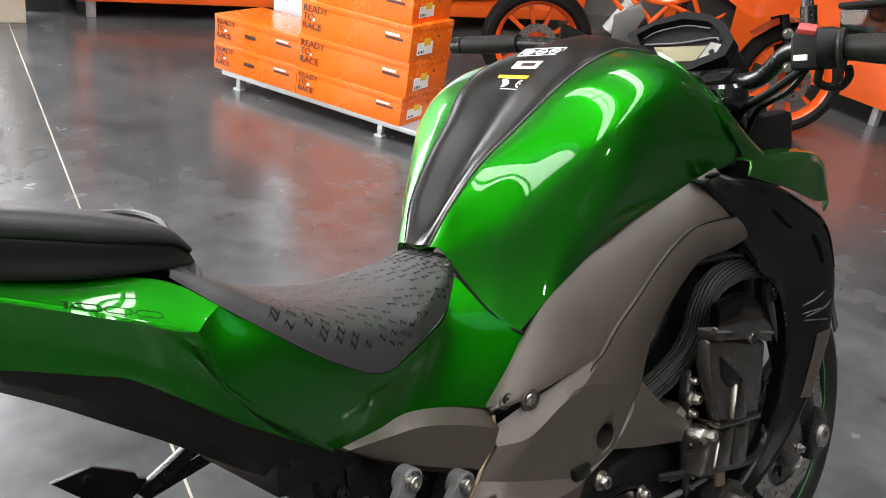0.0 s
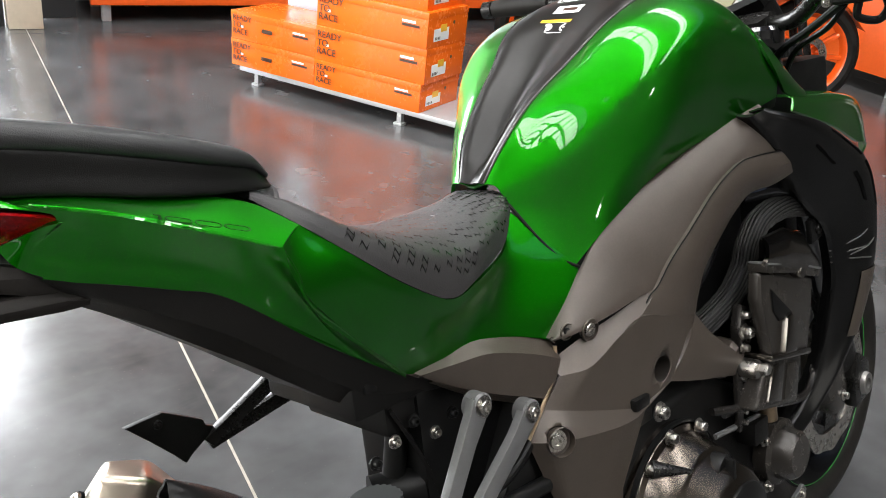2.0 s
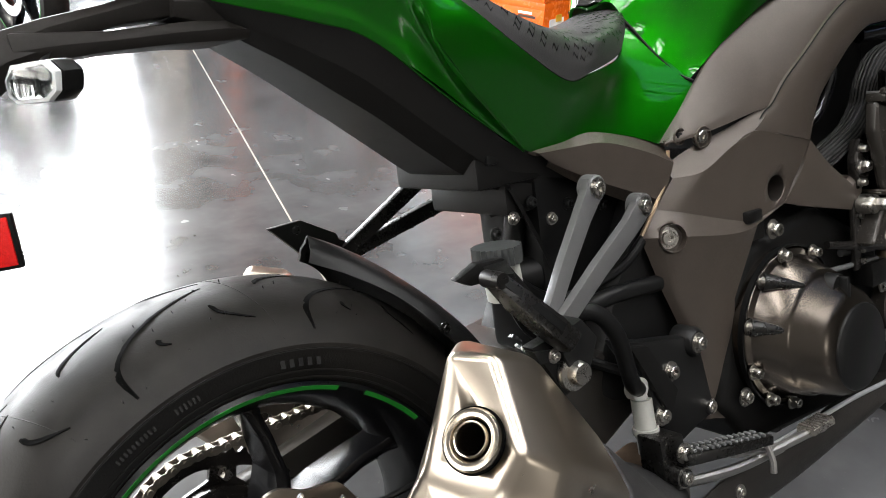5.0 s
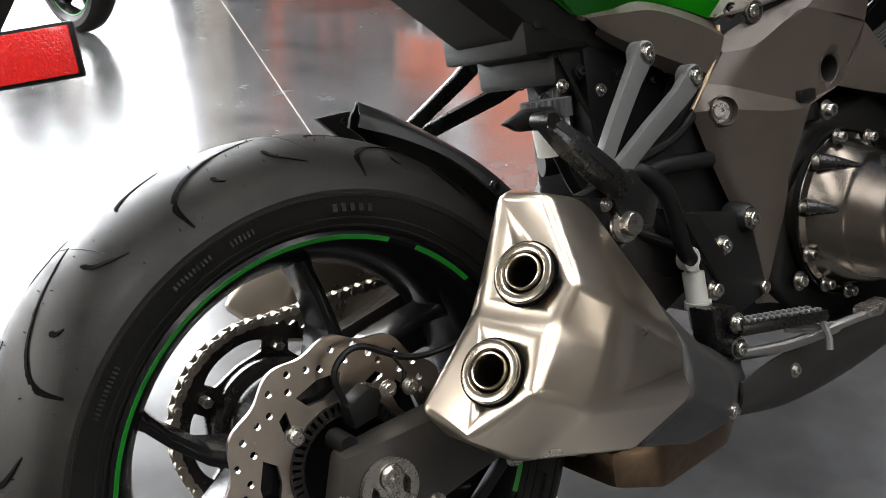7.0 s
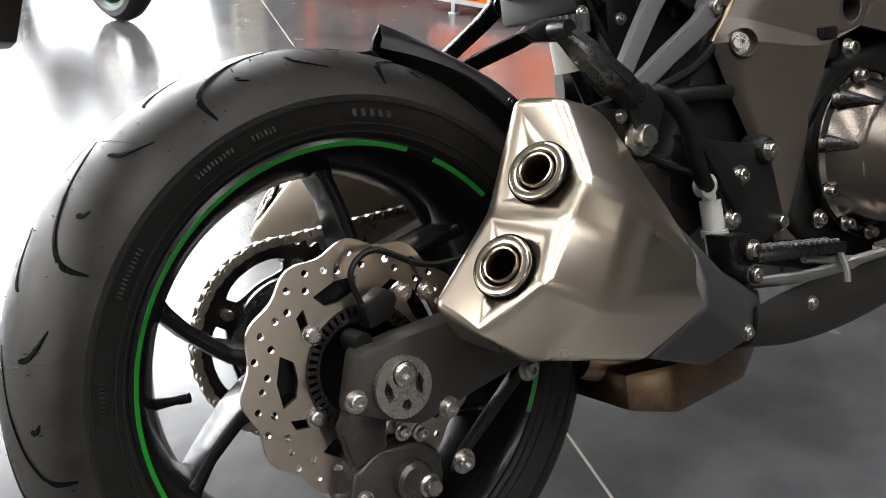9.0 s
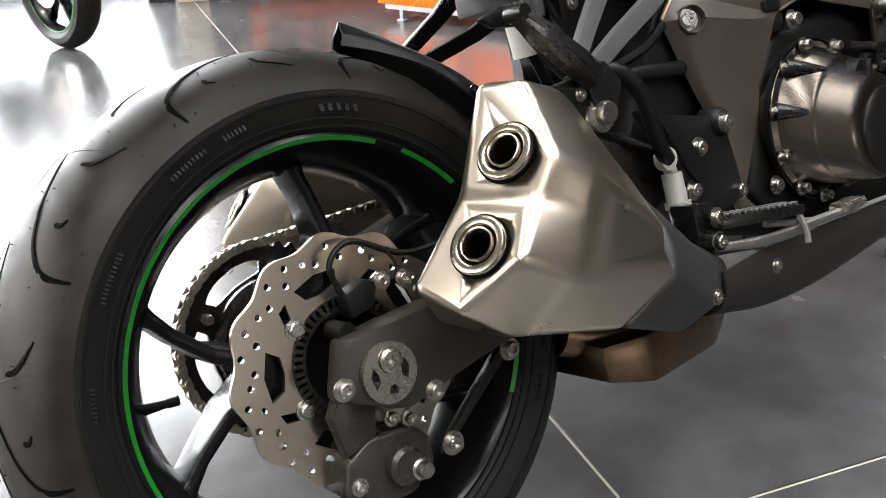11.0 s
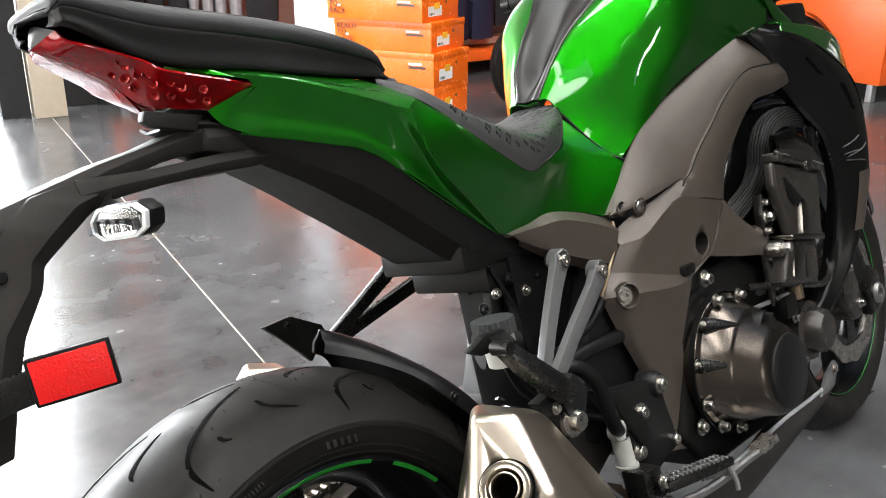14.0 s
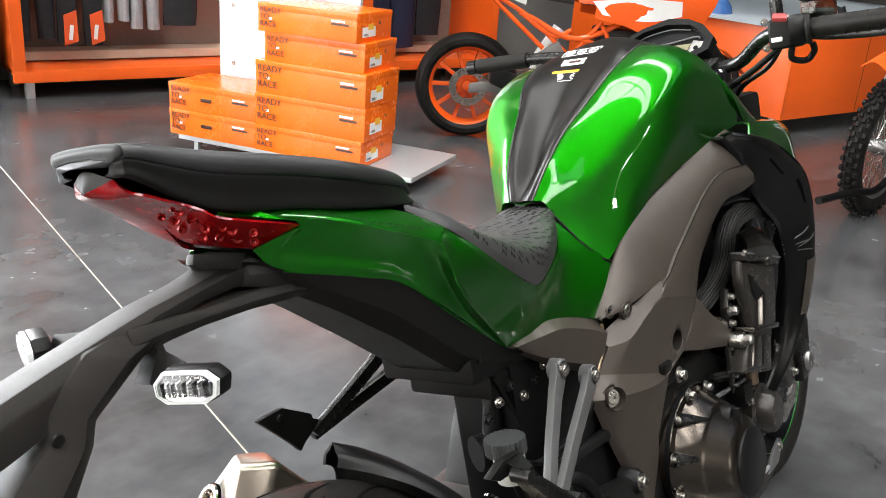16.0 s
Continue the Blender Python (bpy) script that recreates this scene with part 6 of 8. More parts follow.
    part("stay_bolt", moved(bolt_bm(0.008, 0.006), at(-0.262, -0.068, 0.705)), SATIN, r)
    return c


WHITE_PLASTIC = mat("clear_frosted_plastic", (0.62, 0.64, 0.64), 0.16, 0, 0.05, 60, coat=0.5)
plate_carrier()
# ---- engine and front end ----
CAM_COVER = mat("gloss_cam_cover", (0.13, 0.118, 0.105), 0.20, 1.0, 0.1, 60, 0.08, 500, coat=0.3)
CLUTCH = mat("satin_clutch_cover", (0.115, 0.100, 0.086), 0.25, 1.0, 0.02, 8, rough_vary=0.02, fine=16)
CAP = mat("black_clutch_cap", (0.006, 0.006, 0.006), 0.36, 0.0, 0.1, 60, spec=0.2)
def engine():
    # Main body is set to matt black: shade behind the leg as colour.
    e = part("engine", join(plate([(0.60, 0.47), (0.64, 0.53), (0.80, 0.55), (0.95, 0.47), (0.98, 0.33), (0.90, 0.25), (0.62, 0.27), (0.56, 0.34)], -0.165, 0.17, 0.015, 3), beam([[(0.84, -0.105, 0.52), (0.84, 0.15, 0.52), (1.03, 0.15, 0.44), (1.03, -0.105, 0.44)], [(0.90, -0.105, 0.67), (0.90, 0.15, 0.67), (1.10, 0.15, 0.58), (1.10, -0.105, 0.58)]], 0.012)), PLASTIC_FLAT, bike, "black inline four cylinder engine")
    # cylinder head casting, barrel and cam cover, stepped outwards
    part("cylinder_side", plate([(0.850, 0.640), (0.854, 0.680), (0.930, 0.660), (1.012, 0.632), (1.006, 0.585), (0.990, 0.530), (0.930, 0.542), (0.878, 0.556)], -0.224, -0.204, 0.008, 3), ENGINE, e)
    part("barrel", plate([(0.882, 0.550), (0.987, 0.527), (0.978, 0.485), (0.968, 0.455), (0.905, 0.470), (0.842, 0.487), (0.862, 0.515)], -0.216, -0.185, 0.008, 3), ENGINE, e)
    part("barrel_panel", plate([(0.893, 0.538), (0.925, 0.531), (0.912, 0.478), (0.872, 0.490)], -0.220, -0.20, 0.004), CAM_COVER, e)
    part("barrel_panel", plate([(0.936, 0.528), (0.972, 0.520), (0.958, 0.466), (0.922, 0.475)], -0.219, -0.20, 0.004), ENGINE, e)
    # Pocket is a raised black plate, its shade put into the colour.
    part("head_pocket", plate([(0.878, 0.652), (0.940, 0.600), (0.900, 0.600), (0.884, 0.618)], -0.2265, -0.21, 0.002), CABLE, e)
    part("cylinder_rib", plate([(0.912, 0.602), (0.930, 0.606), (0.940, 0.545), (0.900, 0.553), (0.906, 0.575)], -0.233, -0.20, 0.005), CAM_COVER, e)
    part("base_rib", plate([(0.872, 0.560), (0.992, 0.533), (0.990, 0.524), (0.872, 0.551)], -0.228, -0.16, 0.003), CAM_COVER, e)
    rows = [[(0.854, -0.230, 0.688), (0.860, -0.234, 0.700), (0.882, -0.222, 0.712), (0.893, -0.206, 0.716), (0.900, -0.200, 0.687)],
            [(0.905, -0.234, 0.675), (0.918, -0.238, 0.696), (0.943, -0.222, 0.711), (0.953, -0.206, 0.716), (0.960, -0.200, 0.687)],
            [(0.965, -0.234, 0.657), (0.976, -0.236, 0.678), (0.996, -0.220, 0.694), (1.003, -0.206, 0.700), (1.010, -0.200, 0.671)],
            [(1.014, -0.230, 0.641), (1.020, -0.229, 0.653), (1.032, -0.214, 0.665), (1.033, -0.206, 0.670), (1.040, -0.200, 0.641)]]
    part("cam_cover", sheet(folded(rows, 6, 24), 0.006), CAM_COVER, e, "glossy dark cam cover", angle=18)
    part("cover_seal", plate([(0.857, 0.690), (0.932, 0.671), (1.016, 0.643), (1.014, 0.632), (0.930, 0.660), (0.857, 0.679)], -0.232, -0.205, 0.002), ENGINE, e)
    part("cover_seal", plate([(0.857, 0.693), (0.932, 0.674), (1.017, 0.646), (1.016, 0.643), (0.932, 0.671), (0.857, 0.690)], -0.234, -0.206, 0.001), BRACKET, e)
    part("seal_plug", moved(lathe([(0, -0.005), (0.008, -0.005), (0.010, 0), (0.010, 0.01)], 24), at(0.955, -0.230, 0.655)), CAM_COVER, e)
    part("head_front", plate([(1.00, 0.66), (1.10, 0.62), (1.06, 0.48), (0.97, 0.45)], -0.16, 0.12, 0.01), CABLE, e)
    # clutch cover: stepped round cover, its axis drifting forward and down
    rings = []
    for r, y, cx, cz in ((0.104, -0.150, 0.698, 0.412), (0.104, -0.176, 0.698, 0.412), (0.101, -0.181, 0.698, 0.412), (0.094, -0.184, 0.699, 0.411), (0.091, -0.190, 0.700, 0.411), (0.082, -0.214, 0.709, 0.405), (0.079, -0.2165, 0.711, 0.403), (0.077, -0.218, 0.712, 0.402), (0.068, -0.243, 0.727, 0.391), (0.063, -0.248, 0.731, 0.388), (0.052, -0.251, 0.735, 0.385), (0.010, -0.252, 0.737, 0.384)):
        rings.append([(cx + r * math.cos(2 * math.pi * k / 72), y, cz + r * math.sin(2 * math.pi * k / 72)) for k in range(72)])
    cc = part("clutch_cover", loft(rings), CLUTCH, e, "satin dark round clutch cover", angle=30)
    part("cover_cap", moved(lathe([(0, -0.005), (0.050, -0.005), (0.056, -0.001), (0.058, 0.006), (0.058, 0.012)], 48), at(0.737, -0.252, 0.384)), CAP, cc, "black outer cap")
    part("cover_gasket", moved(lathe([(0.104, -0.003), (0.1070, -0.003), (0.1070, 0.004), (0.104, 0.004)], 72, True), at(0.698, -0.178, 0.412)), CABLE, cc)
    part("filler_cap", moved(lathe([(0, -0.012), (0.017, -0.012), (0.0185, -0.009), (0.0185, 0.008)], 32), at(0.724, -0.223, 0.462)), CAP, cc, "black oil filler cap")
    part("filler_tab", moved(plate([(-0.004, -0.016), (0.004, -0.016), (0.003, 0.016), (-0.003, 0.016)], -0.024, -0.01, 0.002), at(0.724, -0.223, 0.462)), CAP, cc)
    for a, r in ((130, 0.124), (165, 0.124), (100, 0.125), (200, 0.124), (232, 0.126), (262, 0.126), (295, 0.126), (60, 0.126)):
        r = (r - 0.012) * 0.885
        x, z = 0.698 + r * math.cos(radians(a)), 0.412 + r * math.sin(radians(a))
        part("cover_bolt", moved(bolt_bm(0.0066, 0.010), at(x, -0.186, z)), BOLT, cc)
        if a in (130, 165):
            part("bolt_flute", tube([(x, -0.186, z), (x + 0.016, -0.200, z - 0.004), (x + 0.040, -0.216, z - 0.012)], (0.012, 0.003), 12, 10), SATIN, cc)
    part("timing_mark", plate([(0.712, 0.341), (0.742, 0.342), (0.742, 0.338), (0.712, 0.337)], -0.243, -0.23, 0.001), BRACKET, cc)
    # pulse cover in front
    part("pulse_cover", moved(lathe([(0, -0.03), (0.030, -0.03), (0.036, -0.024), (0.040, -0.004), (0.050, 0.0), (0.050, 0.02)], 40), at(0.965, -0.190, 0.372)), ENGINE, e, "black round pulse cover")
    bolts([(0.915, -0.19, 0.41), (0.975, -0.19, 0.335), (0.92, -0.19, 0.335)], 0.006, e, 0.007)
    part("water_pipe", tube([(0.80, -0.175, 0.495), (0.88, -0.195, 0.478), (0.99, -0.197, 0.445), (1.06, -0.190, 0.435), (1.10, -0.185, 0.47), (1.12, -0.18, 0.52)], 0.006, 10, 30), ENGINE_GREY, e)
    part("fuel_rail", join(tube([(0.84, -0.17, 0.474), (0.93, -0.19, 0.468), (0.985, -0.19, 0.462)], 0.005, 10, 14), tube([(0.80, -0.178, 0.46), (0.90, -0.19, 0.455)], 0.004, 8, 10)), BRACKET, e)
    part("dipstick_tube", tube([(0.925, -0.19, 0.485), (0.925, -0.192, 0.44)], 0.013, 16, 0), mat("bronze_tube", (0.20, 0.15, 0.10), 0.35, 0.8, 0.15, 50), e)
    for bx in ((0.60, 0.67, -0.17, -0.12, 0.535, 0.558, 0.004), (0.63, 0.66, -0.175, -0.15, 0.56, 0.575, 0.003), (0.87, 0.91, -0.20, -0.17, 0.42, 0.455, 0.004)):
        part("connector", box(*bx), PLASTIC_FLAT, e)
    for z in np.linspace(0.46, 0.54, 6):
        part("rail_stud", moved(lathe([(0, -0.006), (0.004, -0.006), (0.004, 0.006), (0, 0.006)], 8), at(0.862, -0.188, z)), BOLT, e)
    part("rail_plate", plate([(0.845, 0.45), (0.86, 0.45), (0.86, 0.55), (0.845, 0.55)], -0.19, -0.183, 0.001), ENGINE_GREY, e)
    # mount bolts and thermostat flange
    part("flange", plate([(0.850, 0.562), (0.876, 0.573), (0.896, 0.598), (0.878, 0.622), (0.858, 0.632), (0.848, 0.60)], -0.196, -0.18, 0.004), ENGINE_GREY, e)
    bolts([(0.860, -0.196, 0.617), (0.856, -0.196, 0.572)], 0.0050, e, 0.008)
    part("flange_nut", moved(lathe([(0, -0.013), (0.0065, -0.013), (0.0085, -0.010), (0.0085, -0.003), (0.0120, -0.001), (0.0120, 0.002)], 6), at(0.858, -0.196, 0.594)), BOLT, e, "hexagon flange nut")
    bolts([(1.15, -0.185, 0.545), (1.14, -0.185, 0.52), (1.095, -0.185, 0.455), (0.675, -0.178, 0.545)], 0.0085, e, 0.010)
    part("spacer", moved(lathe([(0, -0.016), (0.012, -0.016), (0.0135, -0.012), (0.0135, 0.012)], 24), at(0.862, -0.197, 0.541)), BOLT, e, "steel engine mount spacer")
    part("mount_nut", moved(lathe([(0, -0.012), (0.007, -0.012), (0.009, -0.009), (0.009, 0.0)], 6), at(0.868, -0.213, 0.541)), BOLT, e)
    # Added block: fills the dark space and hides the bright floor behind.
    part("inner_dark_fill", box(0.365, 0.50, -0.088, 0.02, 0.45, 0.675, 0.01), CABLE, e, "black fill block for the dark space inside the frame")
    return e


engine()


def braided_hose():
    path = spline([(0.805, -0.140, 0.590), (0.849, -0.158, 0.616), (0.884, -0.165, 0.635), (0.910, -0.170, 0.665), (0.916, -0.176, 0.699), (0.937, -0.183, 0.727), (0.995, -0.188, 0.736), (1.077, -0.186, 0.722)], 60)
    h = part("coolant_hose", tube(path, 0.0165, 24, 0), CABLE, bike, "black braided hose")
    for k in range(22):
        a = 2 * math.pi * k / 22
        pts, up = [], None
        for i, p in enumerate(path):
            t = (path[min(i + 1, 59)] - path[max(i - 1, 0)]).normalized()
            side = Vector((0, 1, 0))
            u = t.cross(side).normalized()
            wob = 0.0006 * math.sin(i * 1.9 + k * 3.1)
            pts.append(p + (side * math.cos(a) + u * math.sin(a)) * (0.0165 + wob))
        part("braid_strand", tube(pts, 0.0014, 5, 0), BRAID, h)
    part("second_hose", tube([(0.80, -0.135, 0.645), (0.845, -0.140, 0.665), (0.868, -0.150, 0.710), (0.868, -0.150, 0.75)], 0.009, 12, 16), GLOSS, h, "smooth black water hose")
    part("upper_pipe", tube([(0.92, -0.165, 0.765), (0.98, -0.185, 0.765), (1.04, -0.190, 0.745), (1.06, -0.18, 0.72)], 0.012, 14, 18), GLOSS, h, "glossy black bent pipe")
    part("hose_bolts", join(moved(bolt_bm(0.005, 0.006), at(0.80, -0.15, 0.655)), moved(bolt_bm(0.005, 0.006), at(0.785, -0.15, 0.64))), BOLT, h)
    # Plain black block, added to stand for the shaded space behind the hose.
    part("black_core", box(0.72, 1.02, -0.12, 0.10, 0.56, 0.82, 0.02), CABLE, h, "black fill block for the airbox and the dark space round it")
    return h


BRAID = mat("braided_sleeve", (0.022, 0.021, 0.020), 0.5, 0.1, 0.35, 300, 0.6, 1200)
braided_hose()


# radiator shroud and lower side fairing
def fairing(flip):
    outer = [(0.914, -0.205, 0.886), (0.936, -0.225, 0.876), (1.002, -0.240, 0.856), (1.079, -0.246, 0.820), (1.156, -0.247, 0.774), (1.193, -0.244, 0.706), (1.205, -0.240, 0.650), (1.200, -0.236, 0.600), (1.181, -0.230, 0.549), (1.160, -0.222, 0.498), (1.122, -0.208, 0.442), (1.075, -0.190, 0.389), (1.035, -0.182, 0.365)]
    inner = [(0.886, -0.200, 0.877), (0.915, -0.208, 0.845), (0.940, -0.214, 0.816), (0.974, -0.216, 0.775), (1.029, -0.218, 0.727), (1.074, -0.220, 0.690), (1.093, -0.220, 0.645), (1.104, -0.218, 0.597), (1.103, -0.210, 0.548), (1.098, -0.202, 0.503), (1.085, -0.194, 0.455), (1.050, -0.184, 0.410), (1.007, -0.178, 0.386)]
    rows = []
    for p, q in zip(spline(outer, 24), spline(inner, 24)):
        rows.append([p + Vector((-0.004, 0.016, -0.004)), p, p.lerp(q, 0.22) + Vector((0, -0.008, 0)), p.lerp(q, 0.6) + Vector((0, -0.005, 0)), q, q + Vector((0, 0.020, 0.002))])
    g = grid(rows, 60, 16)
    bm = sheet(g, 0.004)
    if flip:
        flipped(bm, -0.01)
    f = part("left_fairing" if flip else "right_fairing", bm, FAIRING, bike, "satin black radiator side fairing")
    if not flip:
        def on(u, v, lift=0.0015):
            """Place on the skin: u along it from the top, v across from the outer edge."""
            return g[min(59, int(round(u * 59)))][min(15, int(round(v * 15)))] + Vector((0, -lift, 0))
        # Slots are flat near-black patches on the skin, shade put in colour.
        for u0, u1, v0, v1 in ((0.20, 0.31, 0.30, 0.52), (0.32, 0.42, 0.26, 0.46)):
            hole = [on(u0 + (u1 - u0) * k / 8, v0, 0.001) for k in range(9)] + [on(u1 - (u1 - u0) * k / 8, v1, 0.001) for k in range(3, 9)]
            bm = bmesh.new()
            bm.faces.new([bm.verts.new(p) for p in hole])
            part("slot_shade", bm, SHADE_BLACK, f, "near-black patch for a shaded fairing slot", False)
        for uv in (((0.44, 0.12), (0.47, 0.50), (0.49, 0.85)), ((0.47, 0.12), (0.50, 0.45), (0.53, 0.85)), ((0.53, 0.14), (0.51, 0.50), (0.50, 0.85)), ((0.56, 0.14), (0.54, 0.45), (0.525, 0.70))):
            part("fairing_line", tube([on(u, v) for u, v in uv], 0.0012, 6, 14), TRIM, f, "thin grey graphic line")
        part("grey_patch", sheet([[p + Vector((0, -0.0022, 0)) for p in r[3:9]] for r in g[34:45]], 0.001), GREY_PLASTIC, f, "satin grey lower patch")
        part("fairing_tab", plate([(1.045, 0.705), (1.085, 0.71), (1.09, 0.675), (1.05, 0.668)], -0.208, -0.198, 0.004), PLASTIC, f)
        part("tab_bolt", moved(bolt_bm(0.008, 0.005), at(1.067, -0.207, 0.689)), SATIN, f)
        part("inner_lip", tube([(1.0, -0.19, 0.80), (1.06, -0.19, 0.755), (1.10, -0.19, 0.715)], 0.012, 10, 12), PLASTIC_FLAT, f)
    return f


FAIRING = mat("gloss_black_fairing", (0.0035, 0.0035, 0.0035), 0.24, 0, 0.2, 40, 0.1, 1500, spec=0.28)
fairing(False)
fairing(True)
RAD = part("radiator", box(1.09, 1.13, -0.15, 0.13, 0.36, 0.80, 0.006), PLASTIC_FLAT, bike, "black radiator")
for k in range(4):
    y = -0.12 + 0.075 * k
    part("header_pipe", tube([(1.05, y, 0.53), (1.12, y, 0.47), (1.10, y, 0.33), (0.98, y * 0.8, 0.235), (0.80, y * 0.6, 0.215)], 0.019, 14, 30), EXHAUST_BLACK, RAD, "dark exhaust header")


# front wheel, fork and brakes
def front_wheel():
    cx, cz = 1.434, 0.300
    w = part("front_wheel", moved(lathe([(0.213, -0.045), (0.219, -0.049), (0.2235, -0.047), (0.215, -0.038), (0.200, -0.02), (0.197, 0.02), (0.215, 0.038), (0.2235, 0.047), (0.219, 0.049), (0.213, 0.045), (0.200, 0.028), (0.188, 0.01), (0.188, -0.01), (0.200, -0.028)], 96, True), at(cx, 0, cz)), RIM_BLACK, bike, "gloss black front wheel rim")
    prof = [(0.2215, -0.044), (0.229, -0.052), (0.243, -0.0595), (0.256, -0.0605), (0.268, -0.0555), (0.281, -0.043), (0.291, -0.028), (0.2975, -0.013), (0.300, 0)]
    part("front_tyre", moved(lathe(prof + [(r, -y) for r, y in prof[-2::-1]], 128), at(cx, 0, cz)), RUBBER, w, "black front road tyre", angle=60)
    part("rim_stripe", moved(lathe([(0.2190, -0.0496), (0.2180, -0.0488), (0.2177, -0.0484)], 96), at(cx, -0.0005, cz)), GREEN_MID, w, "thin green rim stripe")
    for k in range(6):
        rings = [[(r, -h, -hw), (r, -h, hw), (r, h, hw), (r, h, -hw)] for r, hw, h in ((0.03, 0.024, 0.03), (0.08, 0.016, 0.022), (0.14, 0.012, 0.016), (0.20, 0.019, 0.02))]
        part("spoke", moved(beam(rings, 0.003), at(cx, 0, cz, 0, 20 + 60 * k, 0)), RIM_BLACK, w)
    part("hub", moved(lathe([(0, -0.06), (0.02, -0.06), (0.035, -0.05), (0.04, 0), (0.035, 0.05), (0, 0.06)], 32), at(cx, 0, cz)), RIM_BLACK, w)
    for sgn in (-1, 1):
        holes = []
        for i in range(12):
            for r, da in ((0.142, 0), (0.142, 11), (0.128, 5), (0.128, 19), (0.135, 24)):
                x, z = pol(r, 30 * i + da)
                holes.append(ring_pts(0.0036, 10, x, z))
        d = part("front_disc", moved(cutout(ring_pts(0.150, 180, wave=0.0026, k=12), [ring_pts(0.112, 60, wave=0.003, k=6)] + holes, 0.005), at(cx, sgn * 0.068, cz)), STEEL, w, "waved drilled front brake disc")
        part("disc_carrier", moved(cutout(ring_pts(0.115, 60, wave=0.003, k=6), [ring_pts(0.045, 30)] + [[pol(0.1, a - 16), pol(0.1, a + 16), pol(0.06, a + 12), pol(0.06, a - 12)] for a in range(0, 360, 60)], 0.005), at(cx, sgn * 0.064, cz)), SATIN, d)
    return w


front_wheel()
for sgn, nm in ((-1, "right_fork"), (1, "left_fork")):
    lean = (-0.42, 0.9)
    f = part(nm, tube([(1.440, sgn * 0.098, 0.29), (1.335, sgn * 0.098, 0.52)], (0.030, 0.027), 20, 0), SATIN, bike, "black inverted fork leg")
    part("fork_tube", tube([(1.34, sgn * 0.098, 0.51), (1.115, sgn * 0.098, 0.985)], 0.027, 20, 0), GLOSS, f)
    part("fork_cap", tube([(1.118, sgn * 0.098, 0.978), (1.110, sgn * 0.098, 0.997)], 0.024, 6, 0), SATIN, f)
    part("fork_foot", plate([(1.40, 0.26), (1.47, 0.27), (1.46, 0.34), (1.41, 0.37), (1.39, 0.32)], sgn * 0.12 - 0.012, sgn * 0.12 + 0.012, 0.006), SATIN, f)
    part("axle_clamp", moved(lathe([(0.011, -0.006), (0.020, -0.006), (0.022, 0.0), (0.022, 0.012), (0.011, 0.012)], 28, True), at(1.434, sgn * 0.13 - 0.004, 0.300)), ALU, f)
    part("brake_caliper", plate([(1.29, 0.33), (1.33, 0.27), (1.37, 0.27), (1.385, 0.31), (1.36, 0.38), (1.33, 0.41), (1.30, 0.40)], sgn * 0.088 - 0.035, sgn * 0.088 + 0.030, 0.010), ENGINE, f, "black radial brake caliper")
    bolts([(1.325, sgn * 0.088 - 0.036, 0.385), (1.36, sgn * 0.088 - 0.036, 0.30)], 0.007, f, 0.008)
rows = []
for a, hw in ((25, 0.055), (50, 0.066), (80, 0.070), (110, 0.068), (135, 0.058), (150, 0.045)):
    c, s = math.cos(radians(a)), math.sin(radians(a))
    rows.append([(1.434 + (0.318 + dr) * c, y * hw, 0.30 + (0.318 + dr) * s) for y, dr in ((-1, -0.04), (-0.92, -0.01), (-0.5, 0.004), (0, 0.008), (0.5, 0.004), (0.92, -0.01), (1, -0.04))])
part("front_mudguard", sheet(grid(rows, 30, 20), 0.003), GLOSS, bike, "gloss black front mudguard")


